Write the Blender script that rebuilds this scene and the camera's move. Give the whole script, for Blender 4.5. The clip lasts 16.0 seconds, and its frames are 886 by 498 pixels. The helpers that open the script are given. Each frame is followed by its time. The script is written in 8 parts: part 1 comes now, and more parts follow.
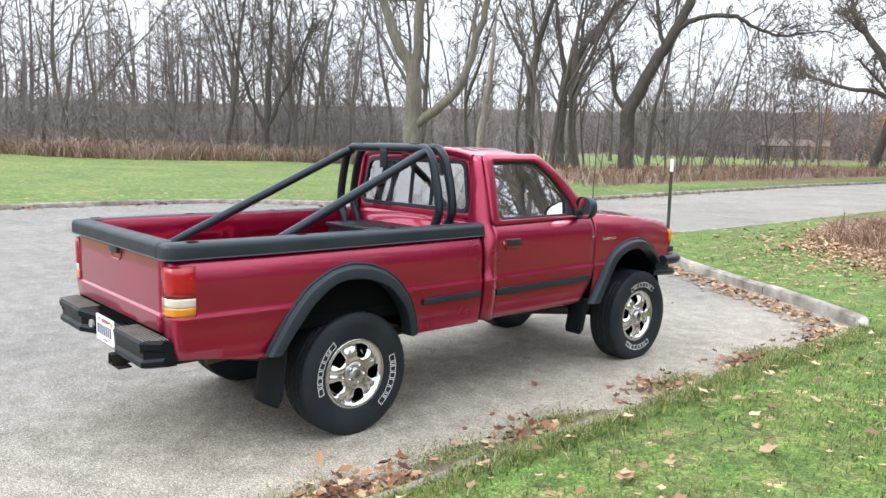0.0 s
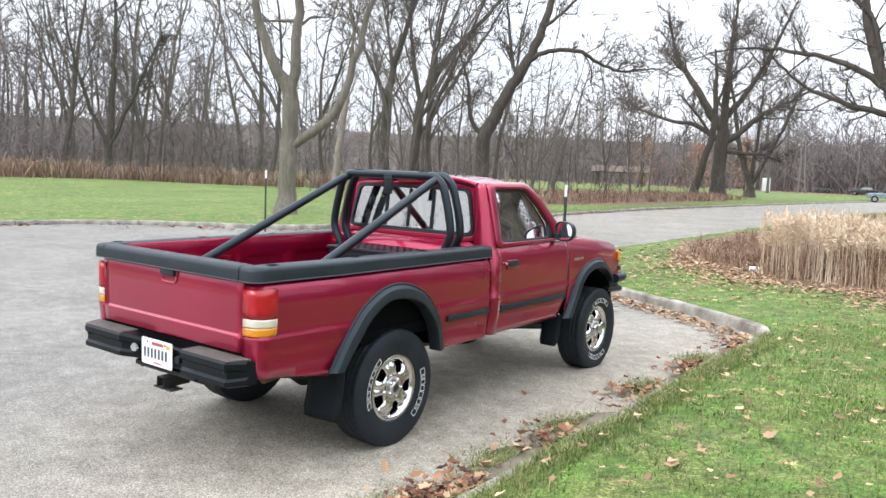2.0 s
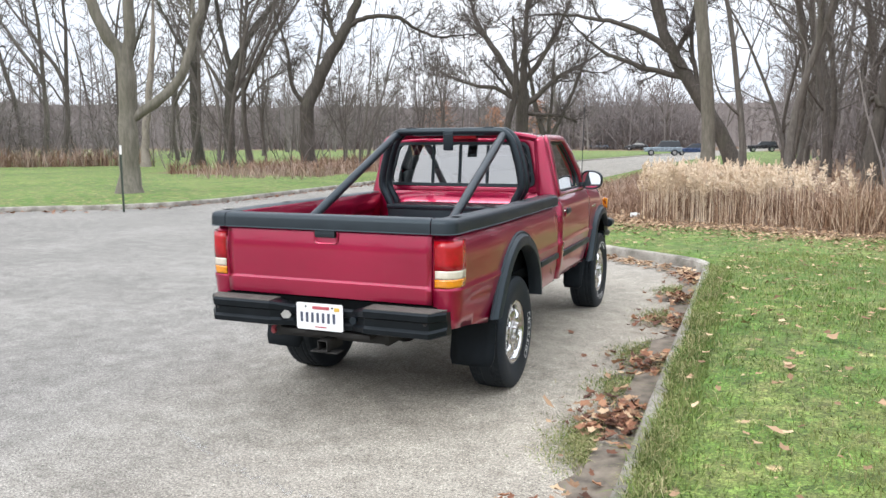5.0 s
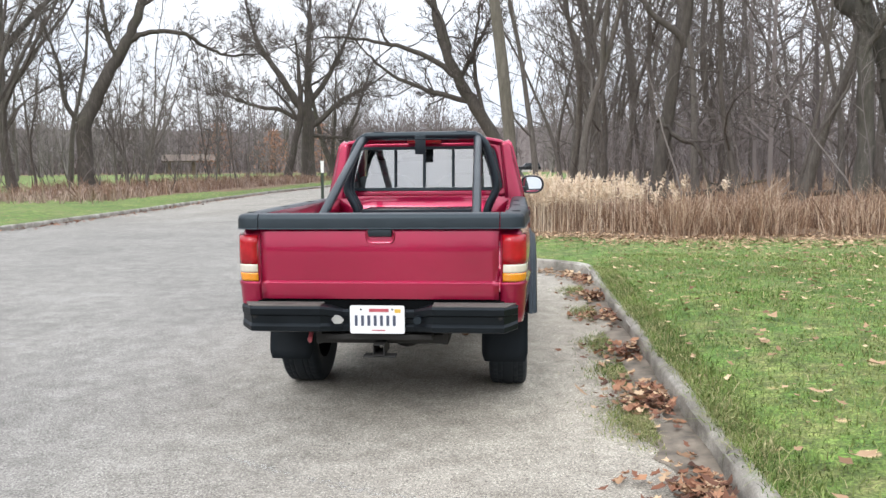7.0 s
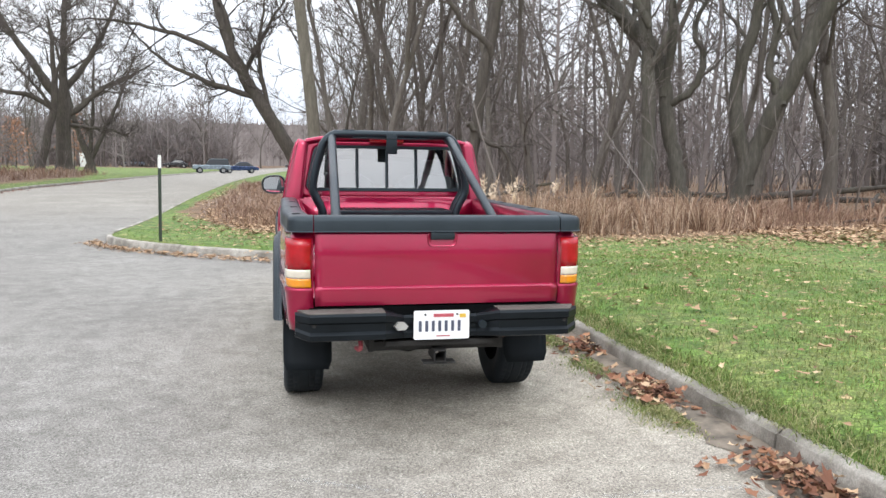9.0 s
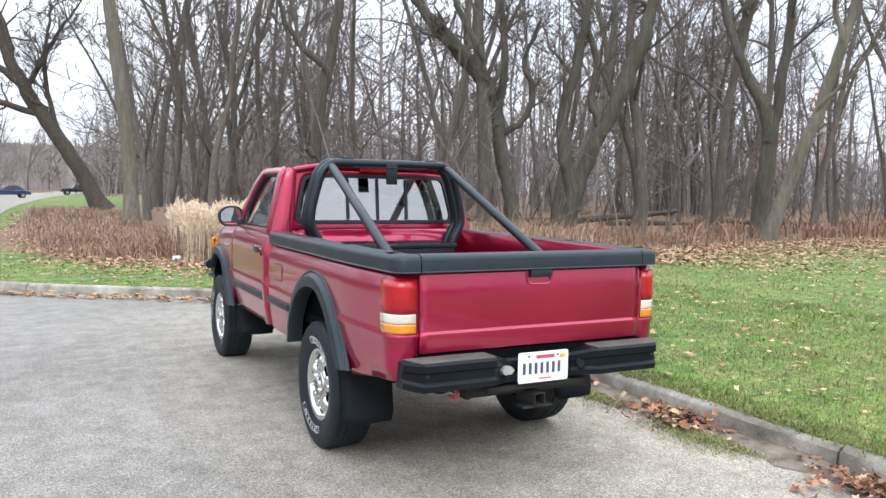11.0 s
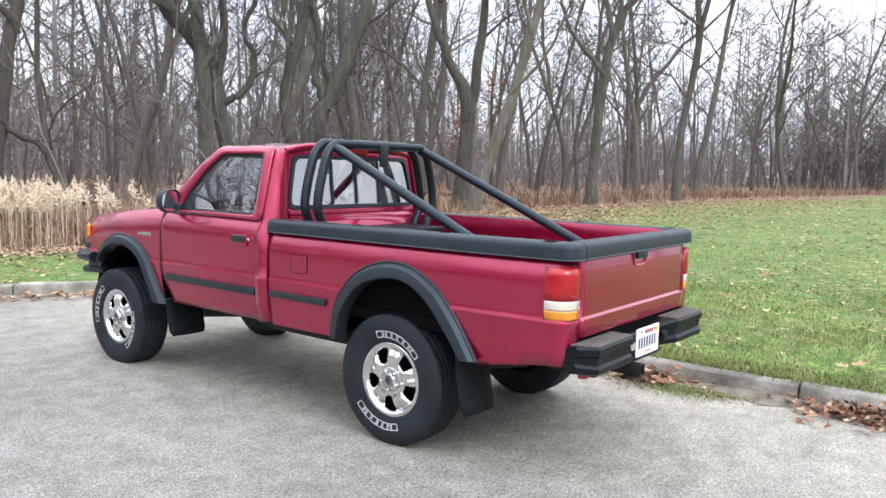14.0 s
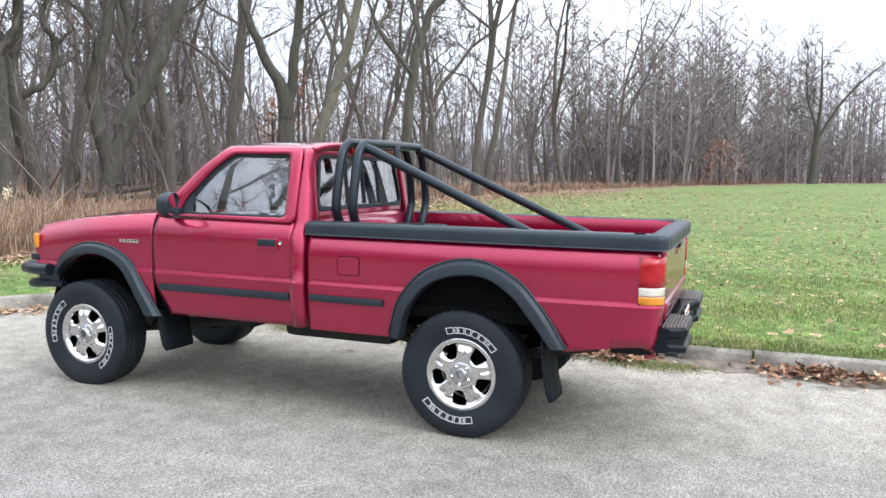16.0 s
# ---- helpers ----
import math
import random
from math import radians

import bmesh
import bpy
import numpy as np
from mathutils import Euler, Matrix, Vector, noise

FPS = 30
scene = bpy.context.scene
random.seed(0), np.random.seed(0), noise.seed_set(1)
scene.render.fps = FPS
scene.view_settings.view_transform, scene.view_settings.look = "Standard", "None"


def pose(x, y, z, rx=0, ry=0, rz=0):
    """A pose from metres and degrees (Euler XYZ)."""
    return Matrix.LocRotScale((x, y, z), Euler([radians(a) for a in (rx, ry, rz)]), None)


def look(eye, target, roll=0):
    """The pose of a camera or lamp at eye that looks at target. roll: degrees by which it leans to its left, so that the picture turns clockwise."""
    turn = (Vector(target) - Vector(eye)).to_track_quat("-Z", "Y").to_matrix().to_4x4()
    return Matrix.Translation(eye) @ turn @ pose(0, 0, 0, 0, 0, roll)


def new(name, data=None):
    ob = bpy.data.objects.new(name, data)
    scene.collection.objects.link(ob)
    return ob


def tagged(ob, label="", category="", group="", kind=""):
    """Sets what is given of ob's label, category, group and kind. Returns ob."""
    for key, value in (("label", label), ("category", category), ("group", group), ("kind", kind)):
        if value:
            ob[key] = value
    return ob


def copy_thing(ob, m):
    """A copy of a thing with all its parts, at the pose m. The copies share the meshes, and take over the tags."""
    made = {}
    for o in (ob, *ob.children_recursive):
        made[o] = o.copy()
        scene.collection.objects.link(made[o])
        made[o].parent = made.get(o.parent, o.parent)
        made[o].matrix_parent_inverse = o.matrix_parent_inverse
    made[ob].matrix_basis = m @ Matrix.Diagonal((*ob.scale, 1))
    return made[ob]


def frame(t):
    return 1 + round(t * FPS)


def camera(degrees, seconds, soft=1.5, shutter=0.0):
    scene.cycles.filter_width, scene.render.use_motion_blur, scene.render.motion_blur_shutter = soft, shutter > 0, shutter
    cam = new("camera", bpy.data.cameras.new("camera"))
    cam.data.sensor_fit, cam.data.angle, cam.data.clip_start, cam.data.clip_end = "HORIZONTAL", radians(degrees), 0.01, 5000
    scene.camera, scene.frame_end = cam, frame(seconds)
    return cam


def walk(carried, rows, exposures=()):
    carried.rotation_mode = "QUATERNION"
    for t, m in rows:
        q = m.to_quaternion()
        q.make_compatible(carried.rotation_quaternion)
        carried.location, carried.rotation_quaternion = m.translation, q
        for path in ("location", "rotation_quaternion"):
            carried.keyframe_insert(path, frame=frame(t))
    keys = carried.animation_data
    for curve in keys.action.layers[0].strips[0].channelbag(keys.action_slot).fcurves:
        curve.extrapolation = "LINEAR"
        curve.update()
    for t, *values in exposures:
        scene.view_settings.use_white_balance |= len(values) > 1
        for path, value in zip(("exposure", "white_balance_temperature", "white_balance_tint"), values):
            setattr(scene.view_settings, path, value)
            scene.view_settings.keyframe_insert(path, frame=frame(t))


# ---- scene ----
cam = camera(59.0, 16.0)
PATH = [
    (0, (4.641, -2.672, 1.774), (3.151, -1.365, 1.511), 1.1),
    (0.5, (4.589, -2.931, 1.792), (3.242, -1.475, 1.54), 1.1),
    (1, (4.495, -3.207, 1.793), (3.278, -1.637, 1.558), 0.6),
    (1.5, (4.254, -3.452, 1.79), (3.059, -1.861, 1.583), 1.1),
    (2, (4.032, -3.805, 1.794), (2.834, -2.216, 1.595), 2.1),
    (2.5, (3.829, -4.058, 1.797), (2.675, -2.44, 1.563), 1.6),
    (3, (3.601, -4.297, 1.765), (2.528, -2.627, 1.526), 0.6),
    (3.5, (3.31, -4.587, 1.745), (2.332, -2.864, 1.468), 0.8),
    (6, (1.579, -5.225, 1.566), (1.115, -3.291, 1.352), -1.2),
    (6.5, (1.179, -5.355, 1.523), (0.905, -3.383, 1.332), -1.0),
    (7, (0.777, -5.41, 1.513), (0.585, -3.431, 1.3), -0.6),
    (7.5, (0.357, -5.446, 1.511), (0.323, -3.457, 1.308), -0.6),
    (8, (-0.053, -5.399, 1.505), (0.059, -3.413, 1.297), -0.3),
    (8.5, (-0.429, -5.332, 1.532), (-0.209, -3.356, 1.308), -0.3),
    (9, (-0.843, -5.267, 1.527), (-0.438, -3.32, 1.312), 0.8),
    (9.5, (-1.199, -5.142, 1.527), (-0.654, -3.228, 1.328), 1.2),
    (10, (-1.572, -4.964, 1.548), (-0.92, -3.08, 1.382), 1.3),
    (12.5, (-3.269, -3.705, 1.557), (-1.978, -2.19, 1.356), 1.2),
    (13, (-3.605, -3.45, 1.561), (-2.218, -2.027, 1.336), 1.7),
    (13.5, (-3.858, -3.192, 1.557), (-2.392, -1.852, 1.329), 1.2),
    (14, (-4.129, -2.927, 1.592), (-2.553, -1.712, 1.39), 1.3),
    (14.5, (-4.435, -2.645, 1.589), (-2.766, -1.561, 1.397), 1.8),
    (15, (-4.663, -2.309, 1.569), (-2.929, -1.335, 1.36), 1.4),
    (15.5, (-4.884, -1.933, 1.562), (-3.086, -1.086, 1.342), 1.0),
    (16, (-5.062, -1.555, 1.573), (-3.21, -0.825, 1.375), 0.8),
]
walk(cam, [(t, look(eye, target, roll)) for t, eye, target, roll in PATH],
     exposures=[(0.0, 0.06, 6350, 10), (3.5, 0.02, 6350, 10), (6.0, -0.12, 6400, 10), (9.0, -0.10, 6400, 10), (12.5, 0.08, 6150, 10), (16.0, 0.08, 6150, 10)])

# ---- light ----
SUN_EL, SUN_AZ = radians(38), radians(200)
world = bpy.data.worlds.new("overcast_sky")
scene.world = world
world.use_nodes = True
wn = world.node_tree.nodes
wl = world.node_tree.links
wn.clear()
w_out = wn.new("ShaderNodeOutputWorld")
w_bg = wn.new("ShaderNodeBackground")
w_sky = wn.new("ShaderNodeTexSky")
w_sky.sky_type = "NISHITA"
w_sky.sun_disc = False
w_sky.sun_elevation, w_sky.sun_rotation = SUN_EL, SUN_AZ
w_sky.dust_density = 4.0
w_co = wn.new("ShaderNodeTexCoord")
w_map = wn.new("ShaderNodeMapping")
w_map.inputs["Scale"].default_value = (1.0, 1.0, 3.0)
w_noise = wn.new("ShaderNodeTexNoise")
w_noise.inputs["Scale"].default_value = 2.2
w_noise.inputs["Detail"].default_value = 5
w_ramp = wn.new("ShaderNodeValToRGB")
w_ramp.color_ramp.elements[0].position, w_ramp.color_ramp.elements[0].color = 0.32, (9.2, 9.8, 10.9, 1)
w_ramp.color_ramp.elements[1].position, w_ramp.color_ramp.elements[1].color = 0.62, (11.4, 11.6, 12.1, 1)
w_sep = wn.new("ShaderNodeSeparateXYZ")
w_grad = wn.new("ShaderNodeMapRange")
w_grad.inputs["From Min"].default_value, w_grad.inputs["From Max"].default_value = 0.15, 0.95
w_grad.inputs["To Min"].default_value, w_grad.inputs["To Max"].default_value = 0.47, 1.22
wl.new(w_co.outputs["Generated"], w_sep.inputs[0])
wl.new(w_sep.outputs["Z"], w_grad.inputs["Value"])
w_mul = wn.new("ShaderNodeMixRGB")
w_mul.blend_type = "MULTIPLY"
w_mul.inputs[0].default_value = 1.0
wl.new(w_ramp.outputs[0], w_mul.inputs[1])
wl.new(w_grad.outputs[0], w_mul.inputs[2])
w_mix = wn.new("ShaderNodeMixRGB")
w_mix.inputs[0].default_value = 0.96
wl.new(w_co.outputs["Generated"], w_map.inputs["Vector"])
wl.new(w_map.outputs[0], w_noise.inputs["Vector"])
wl.new(w_noise.outputs["Fac"], w_ramp.inputs[0])
wl.new(w_sky.outputs[0], w_mix.inputs[1])
wl.new(w_mul.outputs[0], w_mix.inputs[2])
wl.new(w_mix.outputs[0], w_bg.inputs[0])
w_bg.inputs[1].default_value = 0.25
wl.new(w_bg.outputs[0], w_out.inputs[0])

sun = new("sun", bpy.data.lights.new("sun", "SUN"))
sun.data.energy, sun.data.angle, sun.data.color = 1.4, radians(25), (1.0, 0.98, 0.95)
sun.matrix_world = look((0, 0, 50), (0 + 50 * math.sin(SUN_AZ) * -1, 50 * math.cos(SUN_AZ) * -1, 50 - 50 * math.tan(SUN_EL)))


# ---- materials ----
class Mat:
    """A small builder of node materials."""

    def __init__(self, name, rough=0.6, metal=0.0, **more):
        self.m = bpy.data.materials.new(name)
        self.m.use_nodes = True
        self.n, self.l = self.m.node_tree.nodes, self.m.node_tree.links
        self.b = self.n["Principled BSDF"]
        self.b.inputs["Roughness"].default_value = rough
        self.b.inputs["Metallic"].default_value = metal
        for k, v in more.items():
            self.b.inputs[k.replace("_", " ")].default_value = v
        self.co = self.n.new("ShaderNodeTexCoord")

    def noise(self, scale, detail=4, rough=0.55, stretch=None, space="Object"):
        t = self.n.new("ShaderNodeTexNoise")
        t.inputs["Scale"].default_value, t.inputs["Detail"].default_value, t.inputs["Roughness"].default_value = scale, detail, rough
        src = self.co.outputs[space]
        if stretch:
            mp = self.n.new("ShaderNodeMapping")
            mp.inputs["Scale"].default_value = stretch
            self.l.new(src, mp.inputs["Vector"])
            src = mp.outputs[0]
        self.l.new(src, t.inputs["Vector"])
        return t.outputs["Fac"]

    def voronoi(self, scale, feature="F1", space="Object"):
        t = self.n.new("ShaderNodeTexVoronoi")
        t.feature = feature
        t.inputs["Scale"].default_value = scale
        self.l.new(self.co.outputs[space], t.inputs["Vector"])
        return t.outputs["Distance"]

    def ramp(self, fac, *stops):
        r = self.n.new("ShaderNodeValToRGB")
        e = r.color_ramp.elements
        while len(e) < len(stops):
            e.new(0.5)
        for el, (p, c) in zip(e, stops):
            el.position = p
            el.color = (*c, 1) if not isinstance(c, (int, float)) else (c, c, c, 1)
        self.l.new(fac, r.inputs[0])
        return r.outputs[0]

    def mix(self, fac, a, b, kind="MIX"):
        x = self.n.new("ShaderNodeMixRGB")
        x.blend_type = kind
        for i, v in enumerate((fac, a, b)):
            if isinstance(v, (int, float)):
                x.inputs[i].default_value = v if i == 0 else (v, v, v, 1)
            elif isinstance(v, tuple):
                x.inputs[i].default_value = (*v, 1)
            else:
                self.l.new(v, x.inputs[i])
        return x.outputs[0]

    def attr(self, name):
        a = self.n.new("ShaderNodeAttribute")
        a.attribute_name = name
        return a.outputs["Fac"]

    def island(self):
        return self.n.new("ShaderNodeNewGeometry").outputs["Random Per Island"]

    def object_random(self):
        return self.n.new("ShaderNodeObjectInfo").outputs["Random"]

    def colour(self, v):
        if isinstance(v, tuple):
            self.b.inputs["Base Color"].default_value = (*v, 1)
        else:
            self.l.new(v, self.b.inputs["Base Color"])
        return self

    def rough(self, v):
        self.l.new(v, self.b.inputs["Roughness"])
        return self

    def bump(self, h, strength=0.3, distance=0.01):
        bp = self.n.new("ShaderNodeBump")
        bp.inputs["Strength"].default_value, bp.inputs["Distance"].default_value = strength, distance
        self.l.new(h, bp.inputs["Height"])
        self.l.new(bp.outputs[0], self.b.inputs["Normal"])
        return self


def m_asphalt():
    m = Mat("worn_asphalt", 0.92)
    grain = m.noise(85, 3, 0.75)
    chips = m.noise(34, 4, 0.8)
    stones = m.voronoi(105)
    blotch = m.noise(0.5, 6, 0.62)
    fine = m.noise(5, 6, 0.7)
    base = m.ramp(blotch, (0.30, (0.16, 0.149, 0.132)), (0.5, (0.25, 0.236, 0.211)), (0.72, (0.35, 0.332, 0.3)))
    base = m.mix(0.5, base, m.ramp(fine, (0.34, (0.135, 0.128, 0.116)), (0.66, (0.35, 0.337, 0.312))))
    agg = m.ramp(grain, (0.36, 0.42), (0.5, 0.95), (0.63, 1.4))
    col = m.mix(1.0, base, agg, "MULTIPLY")
    col = m.mix(1.0, col, m.ramp(chips, (0.36, 0.74), (0.5, 1.0), (0.62, 1.22)), "MULTIPLY")
    col = m.mix(0.42, col, m.mix(1.0, col, m.ramp(stones, (0.0, 1.6), (0.45, 0.6)), "MULTIPLY"))
    pits = m.mix(1.0, m.ramp(m.voronoi(36), (0.16, 1.0), (0.3, 0.0)), m.ramp(m.noise(9, 3, 0.6), (0.46, 0.0), (0.6, 0.85)), "MULTIPLY")
    col = m.mix(pits, col, m.mix(1.0, col, (0.38, 0.37, 0.36), "MULTIPLY"))
    specks = m.mix(1.0, m.ramp(m.voronoi(52), (0.12, 0.9), (0.22, 0.0)), m.ramp(m.noise(13, 3, 0.6), (0.48, 0.0), (0.6, 0.8)), "MULTIPLY")
    col = m.mix(specks, col, (0.6, 0.58, 0.53))
    # The mask brightens the asphalt: pale wear, and lift against the truck's shade.
    far = m.attr("worn_and_lit")
    col = m.mix(far, col, m.mix(1.0, col, (1.78, 1.68, 1.49), "MULTIPLY"))
    oil = m.ramp(m.noise(0.9, 4, 0.5), (0.6, 0.0), (0.75, 0.35))
    col = m.mix(oil, col, (0.12, 0.115, 0.105))
    m.colour(col).bump(m.mix(0.5, m.mix(0.5, grain, stones), chips), 0.8, 0.012)
    return m.m


def m_ground():
    m = Mat("lawn_and_leaf_litter", 0.95)
    n1 = m.noise(0.35, 5, 0.6)
    n2 = m.noise(3.5, 5, 0.65)
    n3 = m.noise(55, 3, 0.7)
    grass = m.ramp(n1, (0.3, (0.056, 0.12, 0.018)), (0.5, (0.088, 0.162, 0.026)), (0.72, (0.138, 0.2, 0.04)))
    grass = m.mix(m.ramp(n2, (0.42, 0.0), (0.68, 0.6)), grass, (0.23, 0.19, 0.085))
    fleck = m.mix(1.0, m.ramp(m.voronoi(3.4), (0.14, 0.9), (0.2, 0.0)), m.ramp(m.noise(0.8, 4, 0.6), (0.32, 0.0), (0.48, 1.0)), "MULTIPLY")
    grass = m.mix(fleck, grass, (0.42, 0.3, 0.17))
    grass = m.mix(1.0, grass, m.ramp(n3, (0.34, 0.38), (0.52, 1.0), (0.7, 1.75)), "MULTIPLY")
    grass = m.mix(1.0, grass, m.ramp(m.noise(17, 4, 0.7), (0.36, 0.7), (0.64, 1.35)), "MULTIPLY")
    grass = m.mix(1.0, grass, m.ramp(m.noise(5.5, 4, 0.7), (0.36, 0.68), (0.5, 1.0), (0.64, 1.3)), "MULTIPLY")
    soil = m.ramp(m.noise(1.4, 5, 0.6), (0.3, (0.11, 0.072, 0.045)), (0.5, (0.2, 0.13, 0.08)), (0.72, (0.3, 0.205, 0.125)))
    leaf = m.ramp(m.voronoi(11), (0.0, (0.34, 0.22, 0.13)), (0.28, (0.22, 0.13, 0.075)), (0.6, (0.1, 0.065, 0.04)))
    litter = m.mix(0.55, soil, leaf)
    litter = m.mix(1.0, litter, m.ramp(n3, (0.3, 0.6), (0.7, 1.35)), "MULTIPLY")
    edge = m.mix(0.35, m.attr("litter"), m.noise(1.6, 5, 0.7), "OVERLAY")
    fac = m.ramp(edge, (0.36, 0.0), (0.58, 1.0))
    m.colour(m.mix(fac, grass, litter)).bump(m.mix(0.5, n3, n2), 0.8, 0.03)
    return m.m


def m_paint():
    m = Mat("wine_red_metallic_paint", 0.3, 0.62, Coat_Weight=1.0, Coat_Roughness=0.05, Coat_IOR=1.5)
    flake = m.noise(900, 2, 0.5)
    haze = m.noise(1.6, 4, 0.6)
    c = m.ramp(haze, (0.3, (0.31, 0.0035, 0.041)), (0.7, (0.375, 0.005, 0.052)))
    c = m.mix(0.35, c, m.mix(1.0, c, m.ramp(flake, (0.3, 0.6), (0.7, 1.5)), "MULTIPLY"))
    dust = m.ramp(m.noise(7, 6, 0.7), (0.55, 0.0), (0.85, 0.03))
    c = m.mix(dust, c, (0.3, 0.22, 0.18))
    m.colour(c).rough(m.ramp(haze, (0.3, 0.27), (0.7, 0.34)))
    return m.m


def m_plain(name, c, rough, metal=0.0, vary=0.18, scale=9.0, bump=0.0, bscale=200.0, **more):
    m = Mat(name, rough, metal, **more)
    n = m.noise(scale, 5, 0.6)
    lo, hi = tuple(v * (1 - vary) for v in c), tuple(min(1, v * (1 + vary)) for v in c)
    m.colour(m.ramp(n, (0.3, lo), (0.7, hi)))
    m.rough(m.ramp(n, (0.3, max(0.02, rough - 0.06)), (0.7, min(1, rough + 0.08))))
    if bump:
        m.bump(m.noise(bscale, 2, 0.6), bump, 0.002)
    return m.m


def m_bark(name, a, b, c):
    m = Mat(name, 0.95)
    n = m.noise(3.0, 6, 0.65, (2.2, 2.2, 0.35))
    f = m.noise(14, 4, 0.7, (1.0, 1.0, 0.22))
    col = m.ramp(m.mix(0.5, n, f), (0.3, a), (0.5, b), (0.72, c))
    moss = m.ramp(m.noise(0.9, 4, 0.6), (0.52, 0.0), (0.74, 0.45))
    col = m.mix(moss, col, (0.098, 0.102, 0.064))
    col = m.mix(m.object_random(), col, m.mix(1.0, col, (0.72, 0.7, 0.7), "MULTIPLY"))
    m.colour(col).bump(f, 0.9, 0.03)
    return m.m


def m_strand(name, lo, mid, hi, rough=0.9):
    m = Mat(name, rough)
    m.colour(m.ramp(m.island(), (0.0, lo), (0.5, mid), (1.0, hi)))
    return m.m


def m_glass(name, tint, ior=1.75):
    m = bpy.data.materials.new(name)
    m.use_nodes = True
    n, l = m.node_tree.nodes, m.node_tree.links
    n.clear()
    out, mx = n.new("ShaderNodeOutputMaterial"), n.new("ShaderNodeMixShader")
    tr, gl, fr = n.new("ShaderNodeBsdfTransparent"), n.new("ShaderNodeBsdfGlossy"), n.new("ShaderNodeFresnel")
    tr.inputs[0].default_value = (*tint, 1)
    gl.inputs["Roughness"].default_value = 0.02
    fr.inputs["IOR"].default_value = ior
    l.new(fr.outputs[0], mx.inputs[0])
    l.new(tr.outputs[0], mx.inputs[1])
    l.new(gl.outputs[0], mx.inputs[2])
    l.new(mx.outputs[0], out.inputs[0])
    return m


def m_kerb():
    m = Mat("weathered_concrete", 0.92)
    n = m.noise(2.5, 6, 0.65)
    g = m.noise(90, 3, 0.7)
    c = m.ramp(n, (0.32, (0.13, 0.117, 0.097)), (0.5, (0.27, 0.25, 0.217)), (0.68, (0.46, 0.435, 0.385)))
    c = m.mix(1.0, c, m.ramp(g, (0.3, 0.7), (0.7, 1.25)), "MULTIPLY")
    m.colour(c).bump(m.mix(0.5, g, m.noise(18, 4)), 0.6, 0.008)
    return m.m


ASPHALT, GROUND, PAINT, KERB = m_asphalt(), m_ground(), m_paint(), m_kerb()
BLACK_PLASTIC = m_plain("textured_black_plastic", (0.017, 0.021, 0.026), 0.42, 0, 0.2, 5, 0.3, 260, Specular_IOR_Level=0.4, Specular_Tint=(0.75, 0.92, 1.0, 1))
BLACK_TUBE = m_plain("satin_black_painted_steel", (0.010, 0.0135, 0.018), 0.34, 0.0, 0.15, 3, 0.2, 300, Specular_IOR_Level=0.4, Specular_Tint=(0.75, 0.92, 1.0, 1))
BUMPER_BLACK = m_plain("worn_black_bumper_paint", (0.007, 0.0085, 0.0105), 0.36, 0, 0.25, 7, 0.2, 180, Specular_IOR_Level=0.2, Specular_Tint=(0.8, 0.93, 1.0, 1))
RUBBER = m_plain("tyre_rubber", (0.019, 0.022, 0.026), 0.6, 0, 0.3, 6, 0.2, 120, Specular_IOR_Level=0.2, Specular_Tint=(0.75, 0.92, 1.0, 1))
FLAP = m_plain("mud_flap_rubber", (0.010, 0.013, 0.016), 0.6, 0, 0.25, 6, Specular_IOR_Level=0.12)
CHROME = m_plain("chrome", (0.72, 0.72, 0.72), 0.13, 1.0, 0.06, 14)
STEEL = m_plain("dull_hub_steel", (0.5, 0.5, 0.5), 0.3, 1.0, 0.12, 20)
CHASSIS = m_plain("dirty_chassis_black", (0.018, 0.017, 0.016), 0.8, 0, 0.4, 5)
RUST = m_plain("rusty_exhaust_steel", (0.12, 0.07, 0.045), 0.75, 0.3, 0.4, 12)
# Near-black for recesses, gaps and undersides: their shade is put into the colour.
DEEP_SHADE = m_plain("deep_shade_black", (0.004, 0.0045, 0.005), 0.95, 0, 0.3, 4, Specular_IOR_Level=0.05)
WHITE_INK = m_plain("white_tyre_lettering", (0.72, 0.73, 0.73), 0.7, 0, 0.15, 30)
PLATE_WHITE = m_plain("plate_white", (0.78, 0.79, 0.8), 0.45, 0, 0.04, 30)
PLATE_INK = m_plain("plate_dark_ink", (0.06, 0.07, 0.11), 0.5, 0, 0.1, 30)
PLATE_RED = m_plain("plate_red_ink", (0.42, 0.08, 0.1), 0.5, 0, 0.1, 30)
PLATE_YELLOW = m_plain("plate_yellow_sticker", (0.62, 0.4, 0.06), 0.5, 0, 0.1, 30)
LENS_RED = m_plain("red_lamp_lens", (0.36, 0.003, 0.01), 0.2, 0, 0.2, 18, 0.35, 110, Coat_Weight=0.3)
LENS_DARK = m_plain("dark_red_lamp_lens", (0.2, 0.005, 0.01), 0.2, 0, 0.2, 18, 0.35, 110, Coat_Weight=0.25)
LENS_WHITE = m_plain("milky_lamp_lens", (0.64, 0.58, 0.48), 0.15, 0, 0.1, 18, 0.35, 110, Coat_Weight=1.0)
LENS_AMBER = m_plain("amber_lamp_lens", (0.66, 0.24, 0.008), 0.12, 0, 0.15, 18, 0.35, 110, Coat_Weight=1.0)
SEAT = m_plain("grey_seat_cloth", (0.27, 0.31, 0.34), 0.9, 0, 0.15, 20, 0.3, 300)
DUSTY_TREAD = m_plain("dusty_worn_step_plastic", (0.1, 0.09, 0.08), 0.75, 0, 0.3, 14)
TRIM = m_plain("grey_interior_trim", (0.22, 0.25, 0.28), 0.65, 0, 0.12, 8)
